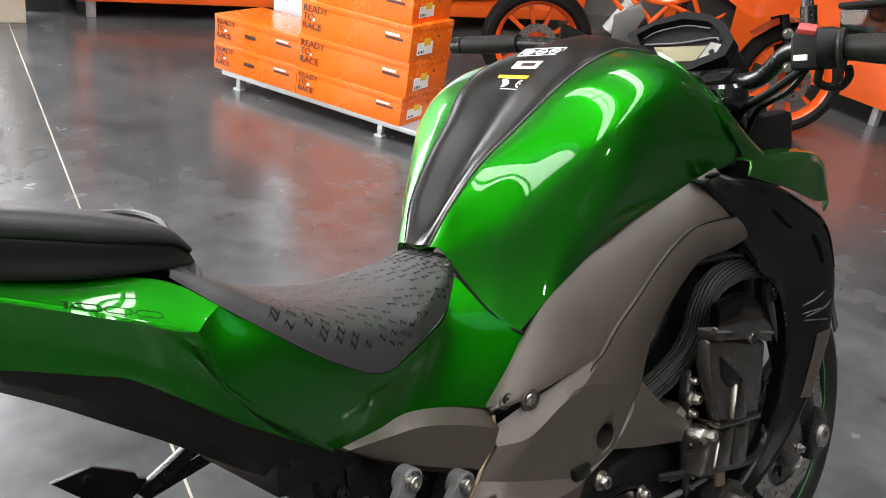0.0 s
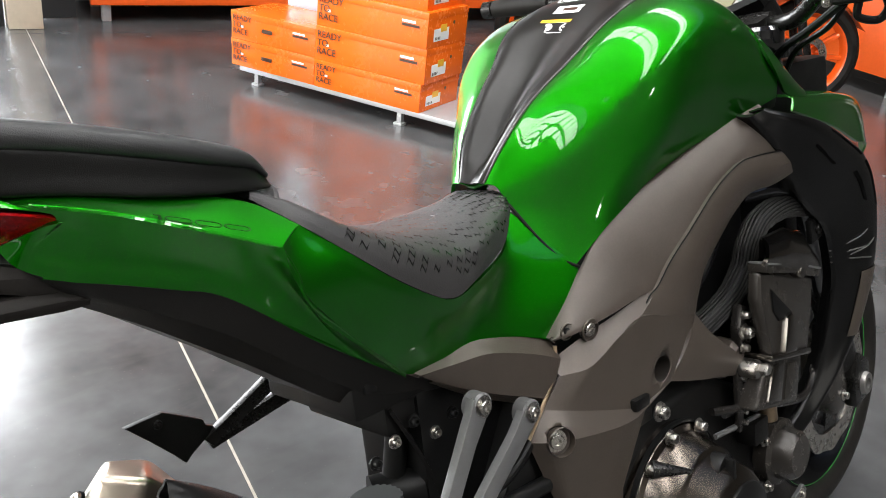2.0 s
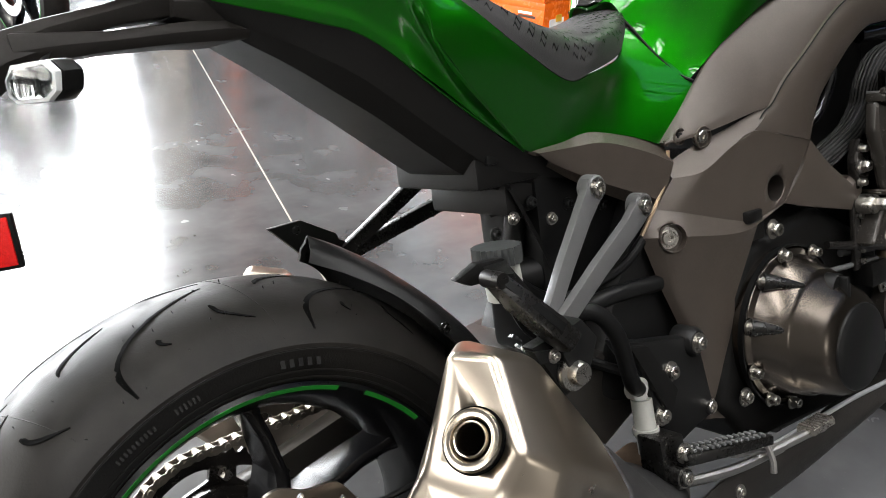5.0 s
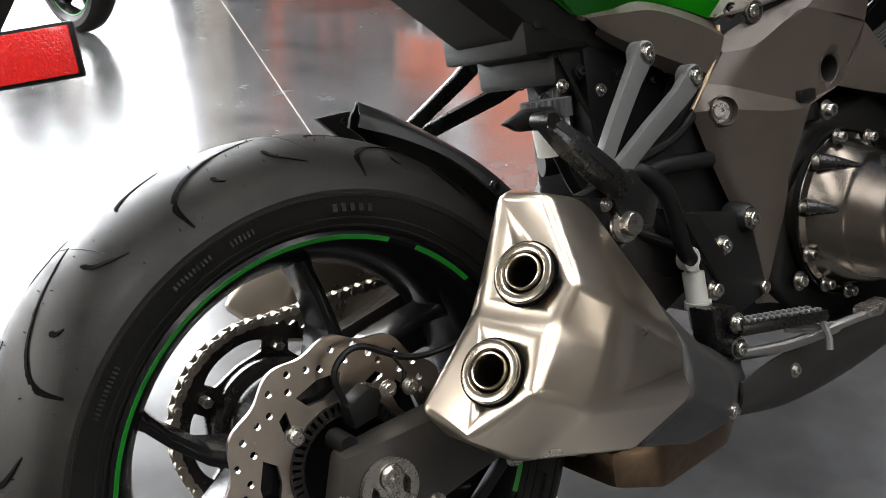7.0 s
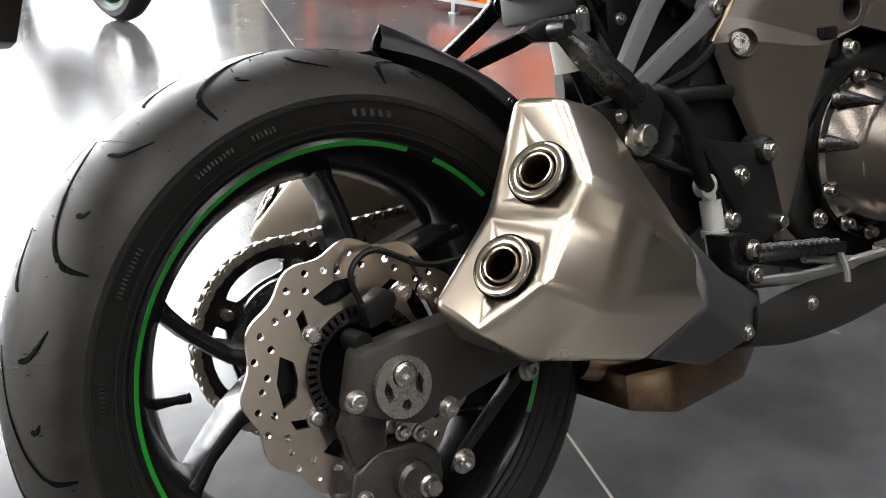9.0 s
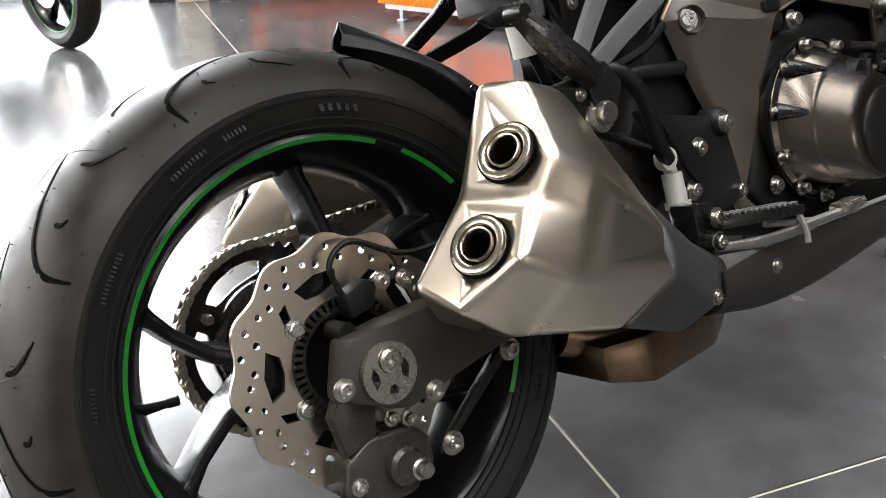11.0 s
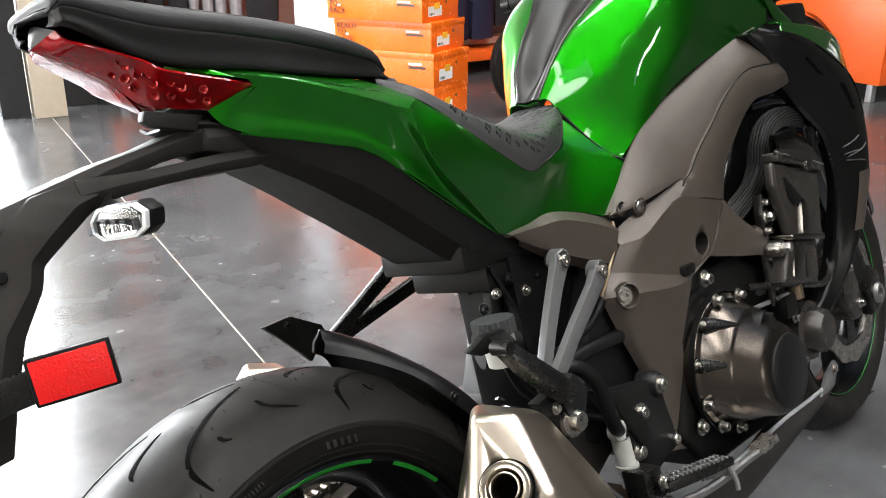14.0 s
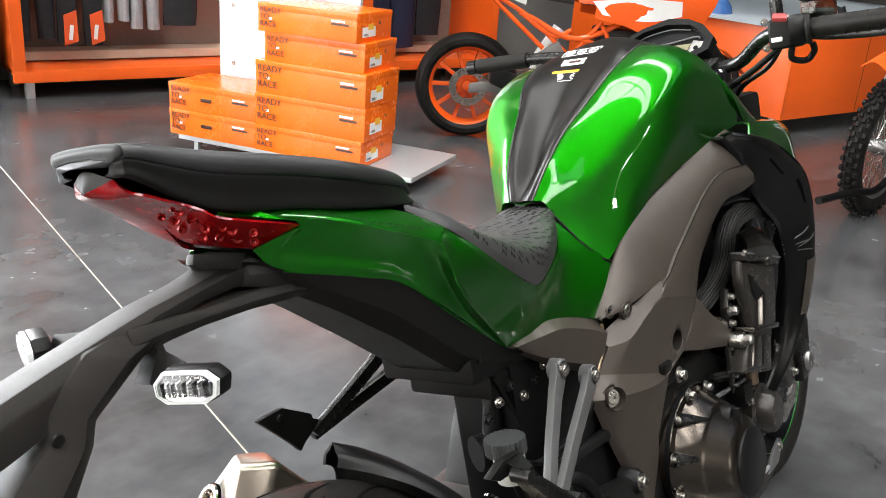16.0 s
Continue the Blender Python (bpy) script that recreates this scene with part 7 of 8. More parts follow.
# handlebar, controls and instruments
def handlebar():
    b = part("handlebar", tube([(1.118, 0.40, 1.066), (1.135, 0.28, 1.062), (1.14, 0.19, 1.045), (1.14, 0.13, 0.995), (1.125, 0.08, 0.985), (1.13, -0.02, 0.985), (1.125, -0.12, 0.985), (1.115, -0.165, 0.992), (1.085, -0.225, 1.028), (1.055, -0.30, 1.030), (1.02, -0.44, 1.026)], 0.0125, 18, 90), SATIN, bike, "satin black tapered handlebar")
    part("right_grip", tube([(1.046, -0.315, 1.030), (1.032, -0.38, 1.0285), (1.018, -0.445, 1.026)], (0.0165, 0.0165), 24, 20), RUBBER, b, "black ribbed rubber grip")
    for k in range(7):
        p = Vector((1.043, -0.33, 1.0295)).lerp(Vector((1.019, -0.44, 1.026)), k / 6)
        part("grip_rib", moved(lathe([(0.0168, -0.002), (0.0176, -0.001), (0.0176, 0.001), (0.0168, 0.002)], 24), at(*p, 0, 0, 12)), RUBBER, b)
    part("grip_flange", moved(lathe([(0.014, -0.004), (0.024, -0.004), (0.026, 0), (0.024, 0.004), (0.014, 0.004)], 28), at(1.048, -0.306, 1.030, 0, 0, 12)), RUBBER, b)
    part("bar_end", moved(lathe([(0, -0.012), (0.014, -0.012), (0.0165, -0.008), (0.0165, 0.012), (0, 0.012)], 24), at(1.015, -0.46, 1.0255, 0, 0, 12)), STEEL, b)
    part("left_grip", tube([(1.132, 0.30, 1.063), (1.116, 0.42, 1.067)], 0.0165, 20, 8), RUBBER, b)
    part("left_bar_end", moved(lathe([(0, -0.01), (0.016, -0.01), (0.016, 0.01), (0, 0.01)], 20), at(1.113, 0.432, 1.067, 0, 0, 8)), SATIN, b)
    sw = part("switch_housing", join(moved(box(-0.022, 0.022, -0.024, 0.024, -0.026, 0.026, 0.009, 3), at(1.062, -0.262, 1.029, 0, 0, 12)), moved(lathe([(0.012, -0.014), (0.024, -0.014), (0.027, -0.006), (0.027, 0.010), (0.012, 0.010)], 28), at(1.055, -0.285, 1.030, 0, 0, 12))), PLASTIC_FLAT, b, "black switch housing")
    part("stop_switch", moved(box(-0.010, 0.010, -0.012, 0.012, -0.004, 0.004, 0.003), at(1.045, -0.262, 1.056, 12, -25, 12)), RED_SWITCH, sw, "red engine stop switch")
    part("start_switch", moved(box(-0.004, 0.004, -0.009, 0.009, -0.004, 0.004, 0.002), at(1.040, -0.256, 1.020, 0, 0, 12)), WHITE_LABEL, sw, "pale starter button")
    part("print_mark", moved(cutout(ring_pts(0.005, 16), [ring_pts(0.003, 12)], 0.001), at(1.039, -0.256, 1.038, 0, 0, -78)), WHITE_LABEL, sw)
    for z in (1.008, 1.052):
        part("housing_screw", moved(bolt_bm(0.0045, 0.004), at(1.046, -0.236, z, 0, 0, -60)), BOLT, sw)
    cl = part("brake_master", join(moved(box(-0.02, 0.035, -0.02, 0.02, -0.012, 0.02, 0.006), at(1.085, -0.255, 1.03, 0, 0, 12)), tube([(1.09, -0.245, 1.045), (1.092, -0.243, 1.085)], 0.011, 16, 0), tube([(1.09, -0.243, 1.08), (1.10, -0.235, 1.13)], 0.008, 12, 0)), SATIN, b, "black brake master cylinder and mirror stem")
    part("fluid_reservoir", moved(box(-0.024, 0.024, -0.028, 0.028, -0.02, 0.02, 0.005), at(1.125, -0.305, 1.058, 0, 0, 12)), SMOKED, cl, "smoked square brake fluid reservoir")
    part("reservoir_lid", moved(box(-0.026, 0.026, -0.030, 0.030, -0.004, 0.004, 0.003), at(1.125, -0.305, 1.082, 0, 0, 12)), PLASTIC_FLAT, cl)
    part("brake_lever", tube([(1.10, -0.27, 1.025), (1.115, -0.32, 1.012), (1.10, -0.39, 1.005), (1.085, -0.46, 1.003)], (0.009, 0.006), 12, 24, True, 0.6), SATIN, b, "black brake lever")
    part("throttle_cable", tube([(1.055, -0.275, 1.004), (1.06, -0.272, 0.985), (1.080, -0.290, 0.978), (1.075, -0.305, 0.992), (1.070, -0.305, 1.005)], 0.0055, 10, 30), CABLE, b)
    part("switch_cable", tube([(1.065, -0.25, 1.005), (1.08, -0.20, 0.975), (1.10, -0.15, 0.95), (1.14, -0.11, 0.92)], 0.006, 10, 24), CABLE, b)
    part("brake_hose", tube([(1.085, -0.25, 1.01), (1.09, -0.22, 0.975), (1.12, -0.16, 0.945), (1.16, -0.12, 0.90)], 0.0045, 10, 24), CABLE, b)
    # Added black blocks stand in for the dark void at the steering head.
    part("headstock_dark_fill", join(box(1.10, 1.32, -0.125, 0.09, 0.80, 0.925, 0.015), box(1.03, 1.12, -0.13, 0.095, 0.86, 0.945, 0.012)), CABLE, b, "black fill blocks in the dark space at the steering head")
    part("ignition_lock", moved(lathe([(0, -0.010), (0.022, -0.010), (0.030, -0.006), (0.032, 0.010), (0, 0.010)], 32), pose(1.20, -0.100, 0.942, -90, 0, 0)), GLOSS, b, "round black ignition lock")
    part("bar_clamp", join(box(1.105, 1.155, -0.075, -0.025, 0.955, 1.003, 0.008), box(1.105, 1.155, 0.01, 0.06, 0.955, 1.003, 0.008), tube([(1.13, -0.12, 0.985), (1.13, -0.10, 0.985)], 0.020, 20, 0)), SATIN, b)
    part("top_yoke", join(plate([(1.06, 0.945), (1.16, 0.945), (1.16, 0.962), (1.06, 0.968)], -0.135, 0.115, 0.005), moved(lathe([(0, -0.012), (0.03, -0.012), (0.036, -0.006), (0.036, 0.014), (0, 0.014)], 32), pose(1.118, -0.105, 0.972, -90, 0, 0))), GLOSS, b, "black top yoke")
    return b


RED_SWITCH = mat("red_switch_plastic", (0.30, 0.03, 0.03), 0.45, 0, 0.1, 40)
SMOKED = glass("smoked_plastic", (0.10, 0.12, 0.10), 0.08)
handlebar()


def instruments():
    # the face leans back towards the rider
    n, up, c = Vector((-0.778, 0, 0.628)), Vector((0.628, 0, 0.778)), Vector((1.16, -0.0154, 1.0265))
    m = Matrix(((0, -n.x, up.x, c.x), (-1, -n.y, up.y, c.y), (0, -n.z, up.z, c.z), (0, 0, 0, 1)))
    rim = [(-0.110, 0.038), (-0.068, 0.060), (-0.014, 0.074), (0.030, 0.064), (0.062, 0.045), (0.088, 0.012), (0.082, -0.016), (0.028, -0.041), (-0.040, -0.036), (-0.090, 0.004)]
    gl = [(-0.092, 0.034), (-0.064, 0.051), (-0.014, 0.060), (0.034, 0.050), (0.052, 0.036), (0.072, 0.011), (0.066, -0.009), (0.024, -0.026), (-0.036, -0.022), (-0.072, 0.006)]
    d = part("instrument_panel", moved(plate([(x * 0.96, z * 0.94) for x, z in rim], 0.004, 0.07, 0.010, 3), m), PLASTIC_FLAT, bike, "black instrument pod")
    part("hood", moved(cutout(rim, [gl], 0.020), m @ Matrix.Translation((0, -0.006, 0))), CABLE, d, angle=25)
    part("gauge_face", moved(plate(gl, -0.001, 0.004, 0.0), m), PLASTIC_FLAT, d)
    part("tachometer", moved(plate([(-0.080, 0.033), (-0.060, 0.045), (-0.014, 0.052), (0.030, 0.044), (0.040, 0.030), (-0.010, 0.024), (-0.070, 0.024)], -0.0025, 0.0, 0.0006), m), CABLE, d, "smoked rev counter strip")
    part("gauge_border", moved(join(tube([(-0.078, -0.004, 0.022), (-0.012, -0.004, 0.021), (0.044, -0.004, 0.027), (0.056, -0.004, 0.022)], 0.0016, 8, 24), tube([(-0.084, -0.004, 0.034), (-0.062, -0.004, 0.047), (-0.014, -0.004, 0.0545), (0.032, -0.004, 0.046)], 0.0012, 8, 24)), m), BRACKET, d)
    part("lcd", moved(plate([(-0.060, 0.017), (0.038, 0.014), (0.026, -0.014), (-0.034, -0.013)], -0.003, 0.0, 0.0006), m), LCD, d, "pale unlit display")
    part("side_plate", moved(plate([(0.042, 0.020), (0.068, 0.012), (0.060, -0.007), (0.026, -0.023)], -0.004, 0.0, 0.001), m), ALU, d, "brushed silver corner plate")
    part("plate_button", moved(lathe([(0, -0.002), (0.0045, -0.002), (0.0045, 0.001)], 16), m @ Matrix.Translation((0.050, -0.004, 0.0))), GLOSS, d)
    return d


LCD = mat("lcd_glass", (0.19, 0.175, 0.105), 0.5, 0, 0.04, 30, spec=0.2)
instruments()


# footrest hanger, brake pedal, master cylinder, reservoir and shock
def foot_controls():
    h = part("footrest_hanger", plate([(0.385, 0.482), (0.43, 0.468), (0.505, 0.452), (0.525, 0.435), (0.545, 0.345), (0.50, 0.335), (0.455, 0.32), (0.445, 0.36), (0.425, 0.42)], -0.170, -0.145, 0.006), PLASTIC, bike, "black cast footrest hanger")
    part("heel_guard", plate([(0.395, 0.474), (0.425, 0.466), (0.47, 0.40), (0.455, 0.37)], -0.178, -0.168, 0.003), PLASTIC_FLAT, h)
    part("hanger_eye", moved(lathe([(0, -0.010), (0.014, -0.010), (0.018, -0.004), (0.018, 0.02)], 28), at(0.514, -0.166, 0.443)), PLASTIC, h)
    bolts([(0.514, -0.177, 0.443), (0.467, -0.172, 0.421), (0.446, -0.172, 0.374), (0.535, -0.168, 0.354), (0.60, -0.175, 0.345)], 0.0082, h, 0.007)
    part("footrest", beam([rect(0.428, -0.205, 0.338, 0.014, 0.007), rect(0.49, -0.222, 0.332, 0.013, 0.0065), rect(0.548, -0.236, 0.326, 0.010, 0.006)], 0.002), SATIN, h, "black rider footrest")
    for k in range(13):
        for s in (-1, 1):
            part("peg_tooth", moved(box(-0.0022, 0.0022, -0.0045, 0.0045, 0, 0.0042, 0.001, 1), at(0.44 + 0.0078 * k, -0.209 - 0.0021 * k + s * 0.0065, 0.3435 - 0.0008 * k)), BRACKET, h, "", False)
    part("footrest_hinge", join(plate([(0.405, 0.365), (0.445, 0.36), (0.45, 0.315), (0.41, 0.31)], -0.20, -0.165, 0.004), moved(lathe([(0, -0.012), (0.010, -0.012), (0.012, 0), (0.012, 0.01), (0, 0.01)], 20), at(0.425, -0.205, 0.318))), SATIN, h)
    bolts([(0.425, -0.215, 0.318), (0.43, -0.212, 0.345)], 0.008, h, 0.006)
    p = part("brake_pedal", join(tube([(0.42, -0.205, 0.308), (0.50, -0.222, 0.300), (0.58, -0.232, 0.300)], (0.0055, 0.0065), 10, 20, True, 1.6), tube([(0.50, -0.222, 0.320), (0.545, -0.230, 0.310), (0.58, -0.233, 0.303)], 0.005, 8, 12), tube([(0.57, -0.232, 0.302), (0.63, -0.238, 0.302), (0.66, -0.240, 0.300)], 0.006, 10, 10)), ALU, h, "bare aluminium brake pedal")
    part("feeler", tube([(0.545, -0.236, 0.325), (0.547, -0.243, 0.30), (0.545, -0.245, 0.285)], 0.004, 8, 8), ALU, h)
    part("pedal_tip", beam([rect(0.625, -0.238, 0.306, 0.012, 0.004), rect(0.672, -0.238, 0.306, 0.012, 0.004)], 0.001), STEEL, p, "toothed pedal tip")
    for k in range(7):
        part("tip_tooth", moved(box(-0.0016, 0.0016, -0.011, 0.011, 0, 0.003, 0.0006, 1), at(0.629 + 0.0066 * k, -0.238, 0.310)), STEEL, p, "", False)
    part("master_cylinder", join(tube([(0.425, -0.16, 0.40), (0.425, -0.165, 0.335)], 0.0125, 18, 0), tube([(0.425, -0.16, 0.40), (0.42, -0.158, 0.425)], 0.008, 12, 0), moved(lathe([(0.0125, -0.004), (0.0155, -0.004), (0.0155, 0.004), (0.0125, 0.004)], 18), pose(0.425, -0.163, 0.362, 90, 0, 0)), moved(lathe([(0.007, -0.006), (0.0135, -0.006), (0.0135, 0.006), (0.007, 0.006)], 20), at(0.408, -0.17, 0.42))), FLUID, h, "pale rear brake master cylinder")
    part("brake_hose", tube([(0.408, -0.172, 0.42), (0.385, -0.185, 0.44), (0.365, -0.188, 0.50), (0.34, -0.18, 0.53), (0.31, -0.165, 0.53)], 0.0095, 12, 40), CABLE, h, "thick black brake hose")
    part("pushrod", tube([(0.425, -0.165, 0.335), (0.425, -0.18, 0.30)], 0.004, 8, 0), BOLT, h)
    r = part("fluid_reservoir", tube([(0.256, -0.148, 0.565), (0.252, -0.148, 0.602)], 0.0195, 28, 0), FLUID, bike, "translucent brake fluid reservoir with a black cap")
    cap = ring_pts(0.0245, 96, wave=0.0012, k=24)
    part("reservoir_cap", moved(cutout(cap, [], 0.018), pose(0.250, -0.148, 0.610, 90, 0, 0)), CAP, r, "ribbed black cap")
    part("reservoir_hose", tube([(0.256, -0.148, 0.566), (0.30, -0.13, 0.51), (0.37, -0.12, 0.46), (0.42, -0.15, 0.43)], 0.006, 10, 24), CABLE, r)
    s = part("shock_absorber", tube([(0.38, -0.02, 0.45), (0.50, -0.02, 0.57)], 0.026, 20, 0), GLOSS, bike, "black rear shock absorber")
    coil = [(0.37 + 0.13 * k / 80 + 0.02 * math.sin(2 * math.pi * k / 12), -0.045 + 0.042 * math.cos(2 * math.pi * k / 12), 0.44 + 0.13 * k / 80) for k in range(81)]
    part("spring", tube(coil, 0.006, 8, 0), GLOSS, s)
    part("gas_canister", join(tube([(0.325, -0.04, 0.55), (0.375, -0.065, 0.55)], 0.024, 24, 0), tube([(0.375, -0.065, 0.55), (0.40, -0.07, 0.56)], 0.012, 12, 0), tube([(0.345, -0.05, 0.545), (0.36, -0.055, 0.62)], 0.013, 14, 0)), CABLE, s)
    part("frame_casting", join(plate([(0.38, 0.40), (0.44, 0.52), (0.50, 0.62), (0.62, 0.66), (0.66, 0.55), (0.60, 0.40), (0.52, 0.36)], -0.125, 0.10, 0.01), tube([(0.36, -0.13, 0.515), (0.42, -0.135, 0.52), (0.50, -0.135, 0.515)], 0.010, 12, 14)), PLASTIC, s, "black frame casting")
    part("heel_hose", tube([(0.30, -0.10, 0.57), (0.36, -0.11, 0.53), (0.44, -0.13, 0.545), (0.50, -0.13, 0.58)], 0.006, 10, 24), CABLE, s)
    for k in range(8):
        part("clip", moved(bolt_bm(0.005, 0.005), at(0.30 + 0.028 * k, -0.09, 0.615 + 0.012 * (k % 3))), BOLT if k % 2 else PLASTIC, s)
    return h


CAP = mat("ribbed_cap_plastic", (0.032, 0.034, 0.034), 0.35, 0, 0.1, 60)
foot_controls()
part("side_stand", tube([(0.62, 0.14, 0.27), (0.70, 0.24, 0.13), (0.73, 0.30, 0.02)], 0.012, 12, 10), SATIN, bike, "black side stand")
# ---- shop front, column and outdoors ----
def room_thing(name, u, v, z, turn, label, category, group="", kind=""):
    return thing(name, ROOM @ pose(u, v, z, 0, 0, turn), label, category, group, kind)


col = tagged(mesh_ob("column", moved(box(0.268, 0.445, 4.94, 5.20, 0, 5.5, 0.006), ROOM), CREAM), "cream painted square column", "column", kind="structure")
tagged(mesh_ob("window_post", moved(join(box(0.10, 0.255, 5.02, 5.14, 0, 4.0, 0.004), box(0.46, 0.66, 5.25, 5.70, 0, 5.5, 0.004)), ROOM), DARK_METAL), "anthracite post beside the column", "post", kind="structure")


def pane_material():
    m = bpy.data.materials.new("window_pane")
    m.use_nodes = True
    nt = m.node_tree
    tr, gl, mx = nt.nodes.new("ShaderNodeBsdfTransparent"), nt.nodes.new("ShaderNodeBsdfGlossy"), nt.nodes.new("ShaderNodeMixShader")
    gl.inputs["Roughness"].default_value = 0.02
    mx.inputs[0].default_value = 0.05
    nt.links.new(tr.outputs[0], mx.inputs[1]), nt.links.new(gl.outputs[0], mx.inputs[2])
    nt.links.new(mx.outputs[0], nt.nodes["Material Output"].inputs[0])
    return m


PANE = pane_material()


def shop_front():
    f = tagged(mesh_ob("window_1", moved(join(box(-5.8, 0.1, 5.78, 5.90, 0.0, 0.10, 0.004), box(-5.8, 0.1, 5.78, 5.90, 3.3, 3.4, 0.004)), ROOM), DARK_METAL), "glazed shop front with anthracite frames", "window", kind="structure")
    for u in (-5.8, -4.4, -3.0, -1.6, -0.2):
        ob = part("mullion", moved(box(u, u + 0.07, 5.79, 5.89, 0.1, 3.3, 0.004), ROOM), DARK_METAL, f)
    for k in range(4):
        ob = part("pane", moved(box(-5.73 + 1.4 * k, -4.4 + 1.4 * k, 5.835, 5.845, 0.1, 3.3), ROOM), PANE, f, "", False)
        ob.visible_shadow = False
    return f


shop_front()
PAVING = mat("pale_paving", (0.48, 0.46, 0.43), 0.8, 0, 0.12, 3, 0.3, 60)
HEDGE = mat("hedge_leaves", (0.055, 0.13, 0.03), 0.6, 0, 0.5, 30)
tagged(mesh_ob("pavement", moved(box(-14, 12, 6.0, 16, -0.10, -0.02), ROOM), PAVING, False), "pale paving outside the shop front", "pavement", kind="structure")


def hedge():
    rnd = random.Random(4)
    verts, faces = [], []
    for i in range(5000):
        c = Vector((rnd.uniform(-7, 1.2), rnd.uniform(9.2, 10.2), rnd.uniform(0.0, 1.5) + 0.25 * rnd.random()))
        a = Vector((rnd.uniform(-1, 1), rnd.uniform(-1, 1), rnd.uniform(-1, 1))).normalized() * rnd.uniform(0.04, 0.09)
        b = a.orthogonal().normalized() * rnd.uniform(0.02, 0.04)
        n = len(verts)
        verts += [c - a, c + b, c + a, c - b]
        faces.append((n, n + 1, n + 2, n + 3))
    me = bpy.data.meshes.new("hedge")
    me.from_pydata([ROOM @ v for v in verts], [], faces)
    me.materials.append(HEDGE)
    return tagged(new("hedge", me), "green leafy hedge outside the window", "hedge", kind="stuff")


hedge()
tagged(mesh_ob("side_window", moved(join(*[box(-5.95, -5.85, -2.2 + 1.28 * k - 0.03, -2.2 + 1.28 * k + 0.03, 0.3, 3.6, 0.004) for k in range(6)]), ROOM), DARK_METAL), "anthracite window bars", "window", kind="structure")
# glazing bars under the roof lights
for k, (a, b) in enumerate(((-3.2, -2.0), (-0.4, 0.8), (2.4, 3.6), (5.2, 6.4))):
    bars = [box(a, b, v - 0.03, v + 0.03, 5.02, 5.12) for v in np.arange(-6.4, 4.5, 0.55)] + [box((a + b) / 2 - 0.02, (a + b) / 2 + 0.02, -6.5, 4.5, 5.03, 5.11)]
    tagged(mesh_ob("rooflight_%d" % (k + 1), moved(join(*bars), ROOM), DARK_METAL, False), "dark glazing bars of a long roof light", "roof light", kind="structure")
for u in (-4.6, -1.2, 1.6, 4.4, 7.6):
    tagged(mesh_ob("roof_beam", moved(join(box(u - 0.06, u + 0.06, -7, 5.75, 4.72, 4.74), box(u - 0.06, u + 0.06, -7, 5.75, 4.98, 5.0), box(u - 0.006, u + 0.006, -7, 5.75, 4.74, 4.98)), ROOM), DARK_METAL, False), "dark steel roof beam", "beam", kind="structure")


# ---- clothing rack ----
CLOTH_BLACK = mat("black_cloth", (0.018, 0.018, 0.020), 0.8, 0, 0.3, 25, 0.4, 400, spec=0.2)
CLOTH_GREY = mat("grey_cloth", (0.30, 0.30, 0.31), 0.8, 0, 0.2, 18, 0.4, 400, spec=0.2)
CLOTH_NAVY = mat("navy_cloth", (0.018, 0.022, 0.05), 0.75, 0, 0.3, 18, 0.4, 400, spec=0.25)
CLOTH_ORANGE = mat("orange_cloth", (0.62, 0.08, 0.012), 0.7, 0, 0.15, 30, 0.3, 400)
RACK_BACK = mat("brown_grey_board", (0.19, 0.155, 0.13), 0.5, 0, 0.10, 3, 0.1, 100)
SHELF_BEIGE = mat("beige_shelf_board", (0.50, 0.43, 0.33), 0.5, 0, 0.08, 8)


def rack(u0, u1, v0, name_label):
    t = room_thing("clothing_rack", u0, v0, 0, 0, name_label, "rack", "orange clothing racks")
    w = u1 - u0
    part("bottom_beam", box(0, w, 0, 0.05, 0.10, 0.168, 0.004), ORANGE_PAINT, t)
    part("floor_board", box(0.02, w - 0.02, 0.05, 0.55, 0.125, 0.16, 0.003), ORANGE_PAINT, t)
    part("inner_shelf", box(0.06, w - 0.06, 0.36, 0.55, 0.17, 0.225, 0.003), SHELF_BEIGE, t, "beige board along the back")
    part("back_board", box(0.04, w - 0.04, 0.55, 0.57, 0.16, 2.25, 0.002), RACK_BACK, t, "brown grey back board")
    for x in (0.0, w - 0.07):
        part("post", box(x, x + 0.07, 0, 0.57, 0.168, 2.30, 0.004), ORANGE_PAINT, t)
    part("top_beam", box(0, w, 0, 0.57, 2.30, 2.37, 0.004), ORANGE_PAINT, t)
    part("rail", tube([(0.05, 0.26, 1.55), (w - 0.05, 0.26, 1.55)], 0.014, 14, 0), SILVER, t, "silver hanging rail")
    for x in (0.09, w - 0.12):
        for y in (0.06, 0.48):
            part("leg", box(x - 0.025, x + 0.025, y - 0.025, y + 0.025, 0.0, 0.10, 0.003), SILVER, t)
    return t


rack(0.722, 2.40, 5.10, "orange steel clothing rack with silver feet")
rack(3.05, 4.30, 5.02, "orange steel rack with navy jackets")


